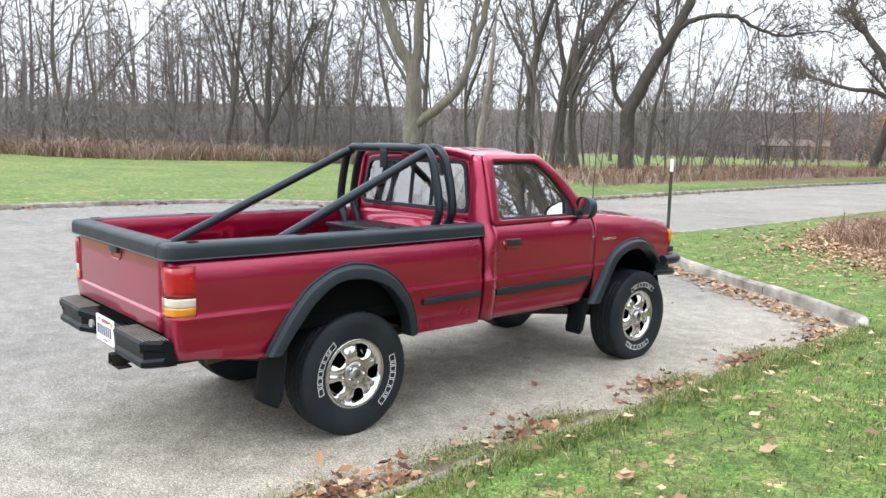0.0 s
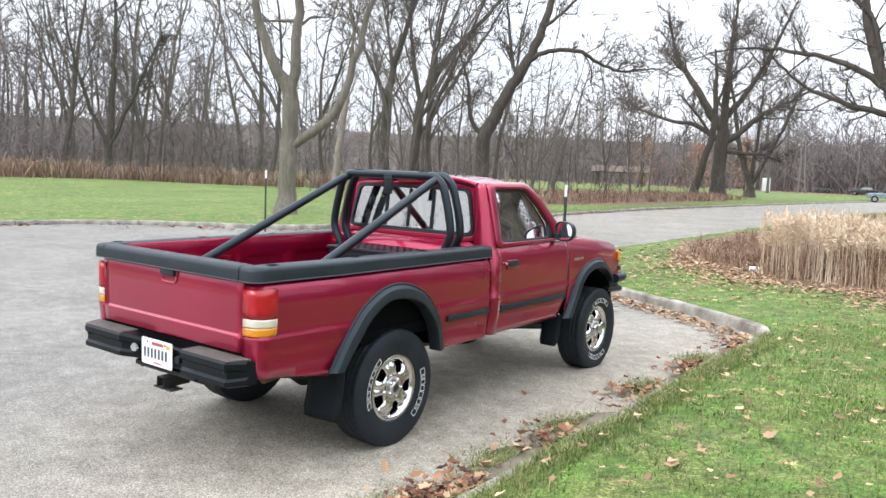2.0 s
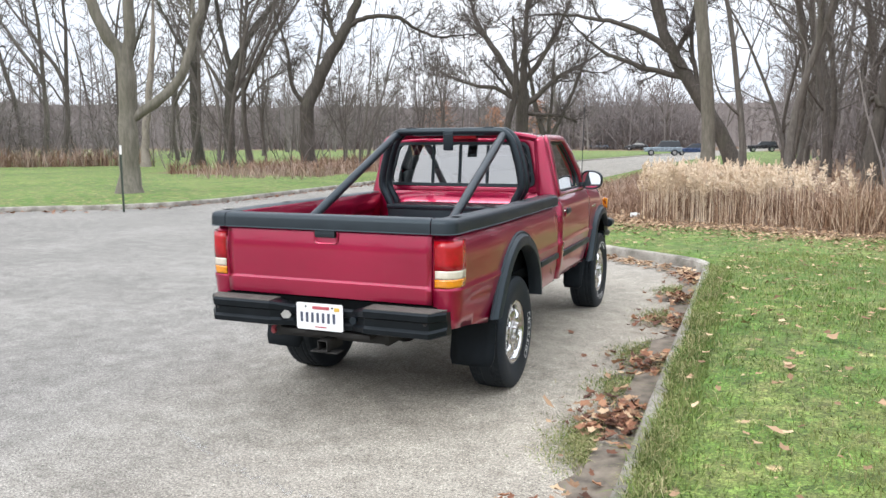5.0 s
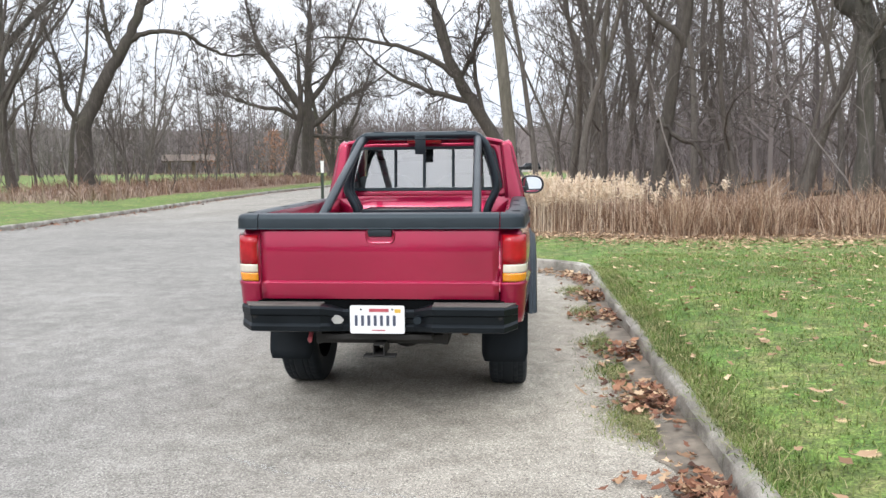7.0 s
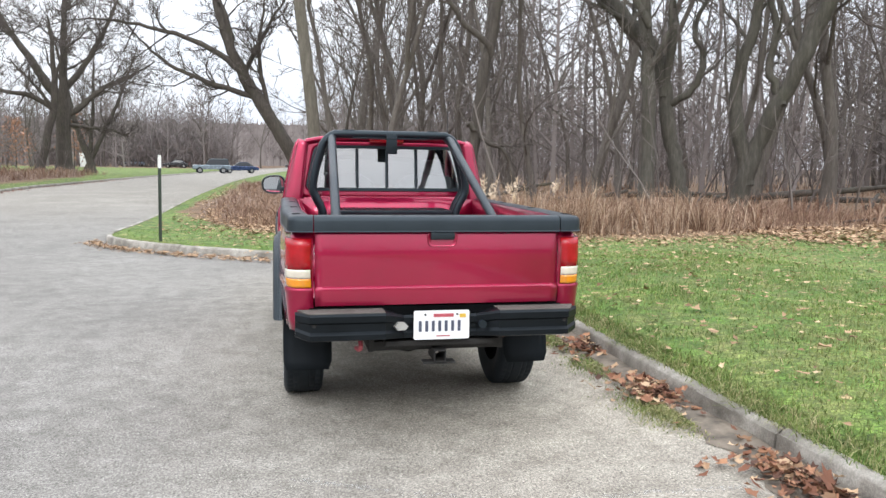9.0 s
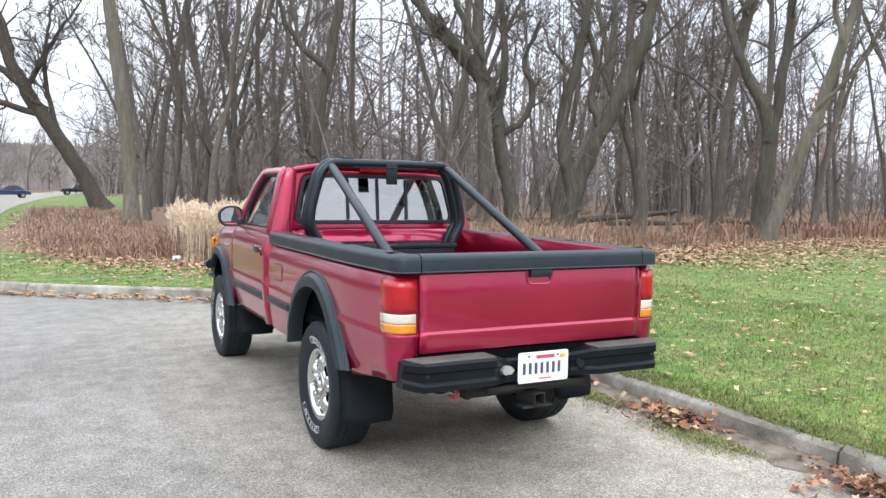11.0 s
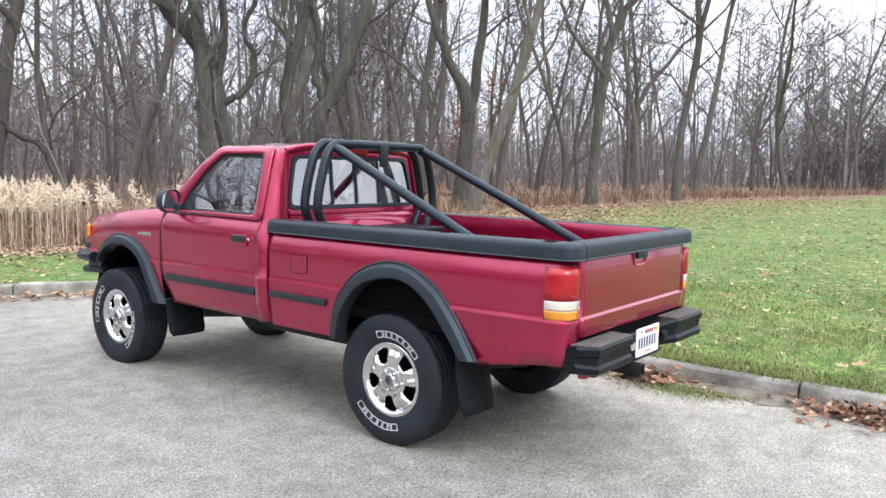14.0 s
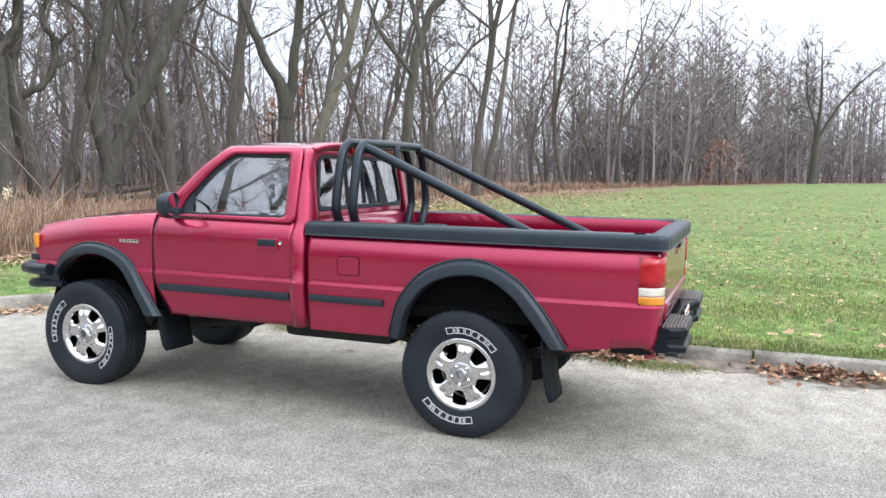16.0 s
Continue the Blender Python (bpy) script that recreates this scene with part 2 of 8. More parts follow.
DASH = m_plain("dark_dashboard", (0.05, 0.055, 0.06), 0.6, 0, 0.12, 8)
MIRROR = m_plain("mirror_glass", (0.85, 0.87, 0.88), 0.02, 1.0, 0.01, 3)
GLASS = m_glass("window_glass", (0.84, 0.93, 0.97), 3.7)
GLASS_TINT = m_glass("rear_window_glass", (0.92, 0.95, 0.94), 5.2)
GLASS_FRONT = m_glass("windscreen_glass", (0.93, 0.96, 0.95), 1.4)
BARK = m_bark("grey_bark", (0.04, 0.037, 0.03), (0.082, 0.076, 0.062), (0.155, 0.145, 0.122))
BARK_WOODS = m_bark("woodland_bark", (0.064, 0.056, 0.048), (0.125, 0.11, 0.095), (0.21, 0.19, 0.167))
BARK_DARK = m_bark("dark_bark", (0.036, 0.031, 0.026), (0.07, 0.06, 0.05), (0.125, 0.11, 0.093))
BARK_PALE = m_bark("pale_bark", (0.09, 0.082, 0.062), (0.165, 0.15, 0.12), (0.26, 0.24, 0.2))
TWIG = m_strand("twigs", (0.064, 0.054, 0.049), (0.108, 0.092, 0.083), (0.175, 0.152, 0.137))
# Twigs of far trees, paler because distance haze is put into their colour.
TWIG_HAZE = m_strand("haze_paled_twigs", (0.105, 0.091, 0.087), (0.18, 0.157, 0.149), (0.275, 0.243, 0.233))


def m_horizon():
    # Distance haze is painted in: the wood's own browns made paler and greyer.
    m = Mat("haze_tinted_far_woods", 1.0, Specular_IOR_Level=0.0)
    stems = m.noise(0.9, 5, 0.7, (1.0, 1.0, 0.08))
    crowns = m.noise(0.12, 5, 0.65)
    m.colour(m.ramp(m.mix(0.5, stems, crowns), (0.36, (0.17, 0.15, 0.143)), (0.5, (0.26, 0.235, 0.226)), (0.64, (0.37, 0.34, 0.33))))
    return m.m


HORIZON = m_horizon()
STRAW = m_strand("dry_reed_straw", (0.095, 0.05, 0.031), (0.28, 0.172, 0.107), (0.6, 0.475, 0.35))
PLUME = m_strand("reed_plumes", (0.5, 0.38, 0.26), (0.68, 0.55, 0.41), (0.8, 0.69, 0.55))
BRUSH = m_strand("russet_brush", (0.11, 0.058, 0.038), (0.21, 0.125, 0.083), (0.36, 0.25, 0.175))
PALE_BRUSH = m_strand("faded_pink_brush", (0.17, 0.115, 0.09), (0.3, 0.215, 0.17), (0.47, 0.37, 0.3))


def m_grass(name, lo, mid, hi, dry):
    """Blades that differ one by one, in patches darker, paler and drier."""
    m = Mat(name, 0.85, Specular_IOR_Level=0.25)
    c = m.ramp(m.island(), (0.0, lo), (0.55, mid), (1.0, hi))
    c = m.mix(m.ramp(m.noise(0.45, 4, 0.6), (0.42, 0.0), (0.68, 0.55)), c, dry)
    m.colour(m.mix(1.0, c, m.ramp(m.noise(2.2, 5, 0.65), (0.34, 0.66), (0.5, 1.0), (0.66, 1.28)), "MULTIPLY"))
    return m.m


GRASS = m_grass("grass_blades", (0.06, 0.116, 0.02), (0.128, 0.207, 0.042), (0.27, 0.3, 0.11), (0.22, 0.215, 0.085))
GRASS_DRY = m_strand("dry_grass_blades", (0.13, 0.15, 0.05), (0.24, 0.23, 0.1), (0.42, 0.37, 0.2))
LEAF = m_strand("fallen_oak_leaves", (0.06, 0.03, 0.02), (0.18, 0.075, 0.042), (0.36, 0.19, 0.105))
LEAF_PALE = m_strand("pale_fallen_leaves", (0.14, 0.075, 0.04), (0.32, 0.2, 0.115), (0.56, 0.41, 0.26))
LEAF_RUST = m_strand("clinging_rust_leaves", (0.22, 0.1, 0.06), (0.33, 0.17, 0.11), (0.45, 0.26, 0.18))
SOIL = m_plain("kerbside_dirt", (0.15, 0.125, 0.097), 0.95, 0, 0.5, 9, 0.6, 60)
def m_worn_line():
    m = Mat("worn_white_line", 0.9)
    m.colour(m.ramp(m.noise(30, 4, 0.6), (0.3, (0.36, 0.35, 0.325)), (0.7, (0.52, 0.51, 0.48))))
    m.l.new(m.ramp(m.noise(26, 5, 0.75), (0.46, 0.0), (0.66, 0.6)), m.b.inputs["Alpha"])
    return m.m


LINE_PAINT = m_worn_line()
TAR = m_plain("crack_filler", (0.06, 0.058, 0.055), 0.85, 0, 0.3, 12)
POST_GREEN = m_plain("dark_green_steel_post", (0.045, 0.06, 0.045), 0.6, 0.2, 0.25, 8)
POST_WHITE = m_plain("white_post_tip", (0.75, 0.75, 0.72), 0.6, 0, 0.06, 8)
CAR_GREY = m_plain("blue_grey_car_paint", (0.22, 0.27, 0.31), 0.25, 0.3, 0.05, 3, Coat_Weight=1.0)
CAR_BLUE = m_plain("dark_blue_car_paint", (0.03, 0.055, 0.13), 0.25, 0.3, 0.05, 3, Coat_Weight=1.0)
CAR_SILVER = m_plain("pale_blue_car_paint", (0.4, 0.48, 0.58), 0.25, 0.3, 0.05, 3, Coat_Weight=1.0)
CAR_BLACK = m_plain("black_car_paint", (0.015, 0.015, 0.018), 0.25, 0, 0.05, 3, Coat_Weight=1.0)
CAR_WINDOW = m_plain("dark_car_window", (0.02, 0.024, 0.028), 0.08, 0, 0.05, 3)
TIMBER = m_plain("weathered_timber", (0.16, 0.12, 0.09), 0.9, 0, 0.3, 6)
ROOF = m_plain("brown_shelter_roof", (0.13, 0.1, 0.08), 0.9, 0, 0.2, 3)
PLASTIC_WHITE = m_plain("white_plastic", (0.75, 0.76, 0.75), 0.5, 0, 0.05, 3)


# ---- mesh helpers ----
class Mesh:
    """Vertices and faces gathered in lists."""

    def __init__(self):
        self.v, self.f = [], []

    def grid(self, rows, close=False):
        """Faces between rows of points of equal length; close joins the ends of each row."""
        n, k = len(rows[0]), len(self.v)
        for r in rows:
            self.v.extend(tuple(p) for p in r)
        for i in range(len(rows) - 1):
            for j in range(n if close else n - 1):
                a, b = k + i * n + j, k + i * n + (j + 1) % n
                self.f.append((a, b, b + n, a + n))
        return self

    def cap(self, pts):
        k = len(self.v)
        self.v.extend(tuple(p) for p in pts)
        self.f.append(tuple(range(k, k + len(pts))))
        return self

    def tube(self, pts, radii, n=8, caps=True):
        pts = [Vector(p) for p in pts]
        if isinstance(radii, (int, float)):
            radii = [radii] * len(pts)
        rows, side = [], None
        for i, p in enumerate(pts):
            d = (pts[min(i + 1, len(pts) - 1)] - pts[max(i - 1, 0)])
            d = d.normalized() if d.length > 1e-9 else Vector((0, 0, 1))
            if side is None:
                side = d.orthogonal().normalized()
            else:
                side = side - d * side.dot(d)
                side = side.normalized() if side.length > 1e-6 else d.orthogonal().normalized()
            up = d.cross(side)
            rows.append([p + (side * math.cos(2 * math.pi * j / n) + up * math.sin(2 * math.pi * j / n)) * radii[i] for j in range(n)])
        self.grid(rows, close=True)
        if caps:
            self.cap(rows[0][::-1])
            self.cap(rows[-1])
        return self

    def box(self, x0, y0, z0, x1, y1, z1, b=0.0):
        """A box with edges cut by b."""
        c, h = ((x0 + x1) / 2, (y0 + y1) / 2, (z0 + z1) / 2), ((x1 - x0) / 2, (y1 - y0) / 2, (z1 - z0) / 2)
        bm = bmesh.new()
        bmesh.ops.create_cube(bm, size=2.0, matrix=Matrix.Translation(c) @ Matrix.Diagonal((*h, 1)))
        if b > 0:
            bmesh.ops.bevel(bm, geom=list(bm.edges), offset=b, segments=2, affect="EDGES", profile=0.6)
        k = len(self.v)
        bm.verts.index_update()
        self.v.extend(tuple(v.co) for v in bm.verts)
        self.f.extend(tuple(k + v.index for v in f.verts) for f in bm.faces)
        bm.free()
        return self

    def lathe(self, profile, n, axis="x", centre=(0, 0, 0)):
        """A profile of (along, radius) turned round an axis."""
        rows = []
        for a, r in profile:
            row = []
            for j in range(n):
                t = 2 * math.pi * j / n
                p = (a, r * math.cos(t), r * math.sin(t)) if axis == "x" else (r * math.cos(t), a, r * math.sin(t)) if axis == "y" else (r * math.cos(t), r * math.sin(t), a)
                row.append((p[0] + centre[0], p[1] + centre[1], p[2] + centre[2]))
            rows.append(row)
        return self.grid(rows, close=True)

    def make(self, name, material, parent=None, label="", smooth=True, angle=35, merge=0.0, flip=False):
        me = bpy.data.meshes.new(name)
        me.from_pydata(self.v, [], [f[::-1] for f in self.f] if flip else self.f)
        if merge:
            bm = bmesh.new()
            bm.from_mesh(me)
            bmesh.ops.remove_doubles(bm, verts=bm.verts, dist=merge)
            bmesh.ops.dissolve_degenerate(bm, edges=bm.edges, dist=merge * 0.5)
            bmesh.ops.recalc_face_normals(bm, faces=bm.faces)
            bm.to_mesh(me)
            bm.free()
        me.materials.append(material)
        me.validate()
        if smooth:
            me.shade_smooth()
            me.set_sharp_from_angle(angle=radians(angle))
        ob = new(name, me)
        if parent:
            ob.parent = parent
        if label:
            ob["label"] = label
        return ob


def thing(name, label, category, group="", at=(0, 0, 0)):
    ob = new(name)
    ob.empty_display_size = 0.1
    ob.location = at
    return tagged(ob, label, category, group)


def solid(ob, t, offset=-1.0):
    md = ob.modifiers.new("thickness", "SOLIDIFY")
    md.thickness, md.offset, md.use_even_offset = t, offset, False
    return ob


def bevel(ob, w, seg=2):
    md = ob.modifiers.new("edge", "BEVEL")
    md.width, md.segments, md.limit_method, md.angle_limit = w, seg, "ANGLE", radians(40)
    return ob


def lerp(table, v):
    xs, ys = zip(*table)
    return float(np.interp(v, xs, ys))


def step(a, b, v):
    t = min(1.0, max(0.0, (v - a) / (b - a)))
    return t * t * (3 - 2 * t)


def spline(pts, n):
    """n points at even steps along a smooth line through pts."""
    p = [np.array(q, float) for q in pts]
    p = [2 * p[0] - p[1]] + p + [2 * p[-1] - p[-2]]
    fine = []
    for i in range(1, len(p) - 2):
        for k in range(16):
            t = k / 16
            a, b, c, d = p[i - 1], p[i], p[i + 1], p[i + 2]
            fine.append(0.5 * (2 * b + (c - a) * t + (2 * a - 5 * b + 4 * c - d) * t * t + (3 * b - a - 3 * c + d) * t ** 3))
    fine = np.array(fine + [p[-2]])
    s = np.r_[0, np.cumsum(np.linalg.norm(np.diff(fine, axis=0), axis=1))]
    at = np.linspace(0, s[-1], n)
    return list(zip(*[np.interp(at, s, fine[:, k]).tolist() for k in range(fine.shape[1])]))


def rounded(pts, r, n=5):
    """A closed polygon with its corners rounded; n points a corner."""
    out = []
    for i, p in enumerate(pts):
        p, a, b = Vector(p), Vector(pts[i - 1]), Vector(pts[(i + 1) % len(pts)])
        ra = min(r, (a - p).length * 0.45)
        rb = min(r, (b - p).length * 0.45)
        s, e = p + (a - p).normalized() * ra, p + (b - p).normalized() * rb
        for k in range(n):
            t = k / (n - 1)
            out.append(tuple((1 - t) ** 2 * s + 2 * t * (1 - t) * p + t * t * e))
    return out


# ---- ground, road, kerbs ----
# Faces of the kerbs, seen from above: the near lawn's side and the far lawn's side of the asphalt.
RIGHT = [(1.80, -70), (1.80, -30), (1.80, -8), (1.77, -2.5), (1.745, 0), (1.72, 3), (1.70, 4.8), (1.685, 5.35), (1.58, 5.62), (1.3, 5.86), (0.45, 6.44), (-0.7, 7.13), (-2.2, 8.1), (-3.3, 9.05), (-3.95, 10.0), (-4.12, 11.2),
         (-4.05, 15.3), (-4.3, 33), (-3.9, 62), (-1.5, 105), (4, 160), (12, 230)]
LEFT = [(-17.2, -70), (-17.0, -20), (-16.9, 1.7), (-16.8, 5.6), (-16.2, 7.7), (-14.6, 9.3), (-12.9, 10.6), (-12.05, 12.6), (-12.1, 16.5), (-12.5, 23.5), (-13.2, 33), (-13.4, 46), (-12.2, 75), (-9.5, 112), (-4, 165), (3, 232)]


def smooth_line(pts, gap):
    line = np.array(spline(pts, 900))
    out = [line[0]]
    for p in line[1:]:
        if np.linalg.norm(p - out[-1]) >= gap * (1 + np.linalg.norm(out[-1] - (0, 4)) / 25):
            out.append(p)
    return np.array(out + [line[-1]])


def offset_line(line, d):
    t = np.gradient(line, axis=0)
    t /= np.linalg.norm(t, axis=1)[:, None]
    return line + np.c_[-t[:, 1], t[:, 0]] * d


KR = smooth_line(RIGHT, 0.25)   # the asphalt lies to its left
KL = smooth_line(LEFT, 0.35)    # the asphalt lies to its right
ROAD_POLY = np.r_[KR, KL[::-1]]


def inside(poly, x, y):
    x, y = np.asarray(x, float), np.asarray(y, float)
    hit = np.zeros(x.shape, bool)
    px, py = poly[:, 0], poly[:, 1]
    j = len(poly) - 1
    for i in range(len(poly)):
        cross = (py[i] > y) != (py[j] > y)
        with np.errstate(divide="ignore", invalid="ignore"):
            hit ^= cross & (x < (px[j] - px[i]) * (y - py[i]) / (py[j] - py[i] + 1e-12) + px[i])
        j = i
    return hit


def line_distance(line, x, y):
    p = np.stack([np.ravel(x), np.ravel(y)], -1)
    best = np.full(len(p), 1e9)
    for a, b in zip(line[:-1], line[1:]):
        ab = b - a
        t = np.clip(((p - a) @ ab) / (ab @ ab), 0, 1)
        best = np.minimum(best, np.linalg.norm(p - a - t[:, None] * ab, axis=1))
    return best.reshape(np.shape(x))


def sstep(a, b, v):
    t = np.clip((v - a) / (b - a), 0, 1)
    return t * t * (3 - 2 * t)


# The edge of the woods and brush on the near lawn's side.
WOOD_EDGE = np.array([(-3.2, 16), (-1.6, 11.4), (0.2, 10.0), (4, 8.9), (8, 9.3), (13, 10.6), (22, 12.6), (42, 12.2), (70, 8), (100, -3), (128, -13), (170, -45), (230, -120)], float)


def lawn_height(x, y):
    x, y = np.asarray(x, float), np.asarray(y, float)
    right = x > np.interp(y, KR[:, 1], KR[:, 0]) - 3.0
    d_r, d_l = line_distance(KR, x, y), line_distance(KL, x, y)
    near = 0.115 + 0.035 * sstep(0.11, 0.22, d_r) * (1 - sstep(3.5, 5, y)) + 0.085 * sstep(0.05, 1.6, d_r) * (1 - sstep(4, 7.5, y)) + 0.03 * sstep(0.2, 4, d_r)
    near = near + 0.25 * sstep(30, 120, x)
    far = 0.115 + 0.1 * sstep(0.1, 3, d_l) + (0.12 + 0.62 * (1 - sstep(8, 34, y))) * sstep(8, 46, d_l)
    bumps = 0.018 * np.sin(x * 1.7 + 0.6 * np.sin(y * 1.1)) * np.sin(y * 1.43 + 1.2) * sstep(0.3, 1.5, np.minimum(d_r, d_l))
    return np.where(right, near, far) + bumps


def litter_mask(x, y):
    """1 where dead leaves and soil cover the ground, 0 on mown grass."""
    x, y = np.asarray(x, float), np.asarray(y, float)
    edge = np.interp(x, WOOD_EDGE[:, 0], WOOD_EDGE[:, 1])
    right = (x > np.interp(y, KR[:, 1], KR[:, 0]) - 3.0) & (x > -3.4)
    lead = np.clip(0.06 * (x - 10), 0, 2.6)
    a = sstep(-1.1 - lead, 0.9 - 0.4 * lead, y - edge) * right
    a = a * (1 - sstep(40, 60, y) * (x < 5 + (y - 40) * 0.05) * 0.9)
    d_l = line_distance(KL, x, y)
    west = sstep(38, 47, d_l) * (x < -12) * (y < 60)
    weeds = sstep(2.2, 3.6, d_l) * (1 - sstep(12, 15, d_l)) * sstep(23, 28, y) * (1 - sstep(62, 75, y)) * (x < -10)
    beyond = sstep(120, 150, y)
    behind = sstep(-38, -48, y)
    return np.clip(np.maximum.reduce([a, west, weeds, beyond, behind]), 0, 1)


def build_ground():
    from mathutils.geometry import delaunay_2d_cdt
    rng = np.random.default_rng(3)
    pts = []
    for (x0, x1, y0, y1, s) in ((-22, 40, -12, 24, 0.55), (-90, 140, -70, 170, 4.0), (-1500, 1500, -1500, 1500, 90)):
        gx, gy = np.meshgrid(np.arange(x0, x1, s), np.arange(y0, y1, s))
        g = np.c_[gx.ravel(), gy.ravel()] + rng.uniform(-0.2, 0.2, (gx.size, 2)) * s
        pts.append(g)
    fine, mid, far = pts
    mid = mid[~((mid[:, 0] > -22) & (mid[:, 0] < 40) & (mid[:, 1] > -12) & (mid[:, 1] < 24))]
    far = far[~((far[:, 0] > -90) & (far[:, 0] < 140) & (far[:, 1] > -70) & (far[:, 1] < 170))]
    free = np.r_[fine, mid, far]
    free = free[np.minimum(line_distance(KR, free[:, 0], free[:, 1]), line_distance(KL, free[:, 0], free[:, 1])) > 0.3]
    rings = [(offset_line(KR, -0.07), 0.112), (offset_line(KR, -0.03), -0.08), (offset_line(KL, 0.07), 0.112), (offset_line(KL, 0.03), -0.08)]
    co, edges, zs = [tuple(p) for p in free], [], []
    in_road = inside(ROAD_POLY, free[:, 0], free[:, 1])
    z_free = np.where(in_road, -0.08, lawn_height(free[:, 0], free[:, 1]))
    zs = z_free.tolist()
    for line, z in rings:
        k = len(co)
        co += [tuple(p) for p in line]
        zs += [z] * len(line)
        edges += [(k + i, k + i + 1) for i in range(len(line) - 1)]
    v, _, f, ov, _, _ = delaunay_2d_cdt([Vector(c) for c in co], edges, [], 0, 1e-5)
    z_out = [zs[o[0]] if o else 0.0 for o in ov]
    me = bpy.data.meshes.new("ground")
    me.from_pydata([(p[0], p[1], z) for p, z in zip(v, z_out)], [], [tuple(q) for q in f])
    me.materials.append(GROUND)
    xy = np.array([(p[0], p[1]) for p in v])
    at = me.attributes.new("litter", "FLOAT", "POINT")
    at.data.foreach_set("value", litter_mask(xy[:, 0], xy[:, 1]).astype(np.float32))
    me.shade_smooth()
    ob = new("ground", me)
    if me.polygons[0].normal.z < 0:
        me.flip_normals()
    return tagged(ob, "mown green lawn with fallen leaves, brown leaf litter under woods", "ground", kind="structure")


def build_road():
    from mathutils.geometry import delaunay_2d_cdt
    gx, gy = np.meshgrid(np.arange(-17, 2, 0.7), np.arange(-30, 30, 0.7))
    gx2, gy2 = np.meshgrid(np.arange(-18, 12, 3.0), np.arange(30, 230, 4.0))
    p = np.r_[np.c_[gx.ravel(), gy.ravel()], np.c_[gx2.ravel(), gy2.ravel()]]
    p = p[inside(ROAD_POLY, p[:, 0], p[:, 1])]
    p = p[np.minimum(line_distance(KR, p[:, 0], p[:, 1]), line_distance(KL, p[:, 0], p[:, 1])) > 0.2]
    n = len(ROAD_POLY)
    co = [Vector(q) for q in ROAD_POLY] + [Vector(q) for q in p]
    v, _, f, _, _, _ = delaunay_2d_cdt(co, [], [list(range(n))], 1, 1e-5)
    me = bpy.data.meshes.new("road")
    me.from_pydata([(q[0], q[1], 0.0) for q in v], [], [tuple(q) for q in f])
    me.materials.append(ASPHALT)
    xy = np.array([(q[0], q[1]) for q in v])
    # The first term also lightens the asphalt that the truck shades.
    worn_and_lit = 0.85 * sstep(-2.2, 0.8, xy[:, 0]) * sstep(7.5, 3.5, xy[:, 1]) * (0.5 + 0.5 * sstep(-2.5, 0, xy[:, 1])) + 0.3 * sstep(-2, 2, -xy[:, 1] - 3.0 + 0.4 * xy[:, 0]) + 0.3 * sstep(10, 25, xy[:, 1])
    me.attributes.new("worn_and_lit", "FLOAT", "POINT").data.foreach_set("value", np.clip(worn_and_lit, 0, 1).astype(np.float32))
    ob = new("road", me)
    if me.polygons[0].normal.z < 0:
        me.flip_normals()
    return tagged(ob, "weathered pale grey asphalt of park road and lot", "road", kind="structure")


def build_kerb(name, line, sign, top=0.125, length=3.05):
    """A concrete kerb cast in lengths, each a piece with chipped ends, along a line that is its road face."""
    head = tagged(new(name), "weathered grey concrete kerb with joints and chips", "kerb", kind="structure")
    s = np.r_[0, np.cumsum(np.linalg.norm(np.diff(line, axis=0), axis=1))]
    rng = np.random.default_rng(11)
    at = s[0]
    while at < s[-1] - 0.5 and at < 300:
        span = length
        mid = np.array([np.interp(at, s, line[:, 0]), np.interp(at, s, line[:, 1])])
        if np.linalg.norm(mid - (0, 5)) > 60:
            span = length * 6
        end = min(at + span, s[-1])
        ks = np.linspace(at + 0.009, end - 0.009, max(3, int((end - at) / (0.18 if span < 4 else 2.0))))
        c = np.c_[np.interp(ks, s, line[:, 0]), np.interp(ks, s, line[:, 1])]
        t = np.gradient(c, axis=0)
        t /= np.linalg.norm(t, axis=1)[:, None]
        nrm = np.c_[-t[:, 1], t[:, 0]] * sign
        rows = []
        lift = rng.uniform(-0.008, 0.008)
        for i in range(len(ks)):
            chip = (rng.uniform(0.01, 0.035) if i in (0, len(ks) - 1) else rng.uniform(0, 0.012) + (0.03 if rng.uniform() < 0.06 else 0.0))
            row = []
            for o, z in ((0.010, -0.06), (0.0, 0.03), (-0.006, top - 0.022), (-0.010 - chip * 0.6, top - 0.007 - chip * 0.9), (-0.022 - chip * 0.6, top + 0.001 - chip * 0.4), (-0.06, top + 0.004), (-0.092, top + 0.003), (-0.102, top - 0.010), (-0.106, -0.06)):
                p = c[i] + nrm[i] * o
                row.append((p[0], p[1], z + (lift if z > 0 else 0) + rng.uniform(-0.003, 0.003)))
            rows.append(row)
        m = Mesh().grid(rows)
        m.cap(rows[0][::-1]).cap(rows[-1])
        m.make("kerb_stone", KERB, head, flip=sign < 0, angle=50)
        at = end
    return head


build_ground()
build_road()
build_kerb("kerb_near", np.r_[[(1.80, -19.92)], KR[KR[:, 1] > -19.8]], 1)
build_kerb("kerb_far", KL[(KL[:, 1] > -22)], -1)


# ---- the pickup truck ----
truck = thing("pickup_truck", "dark red lifted pickup truck with black fender flares parked on asphalt", "pickup truck")
LOW = [(0.50, 0.800), (0.57, 0.822), (0.70, 0.842), (0.835, 0.853), (0.858, 0.860), (0.872, 0.850), (0.95, 0.853), (1.05, 0.851), (1.30, 0.851)]
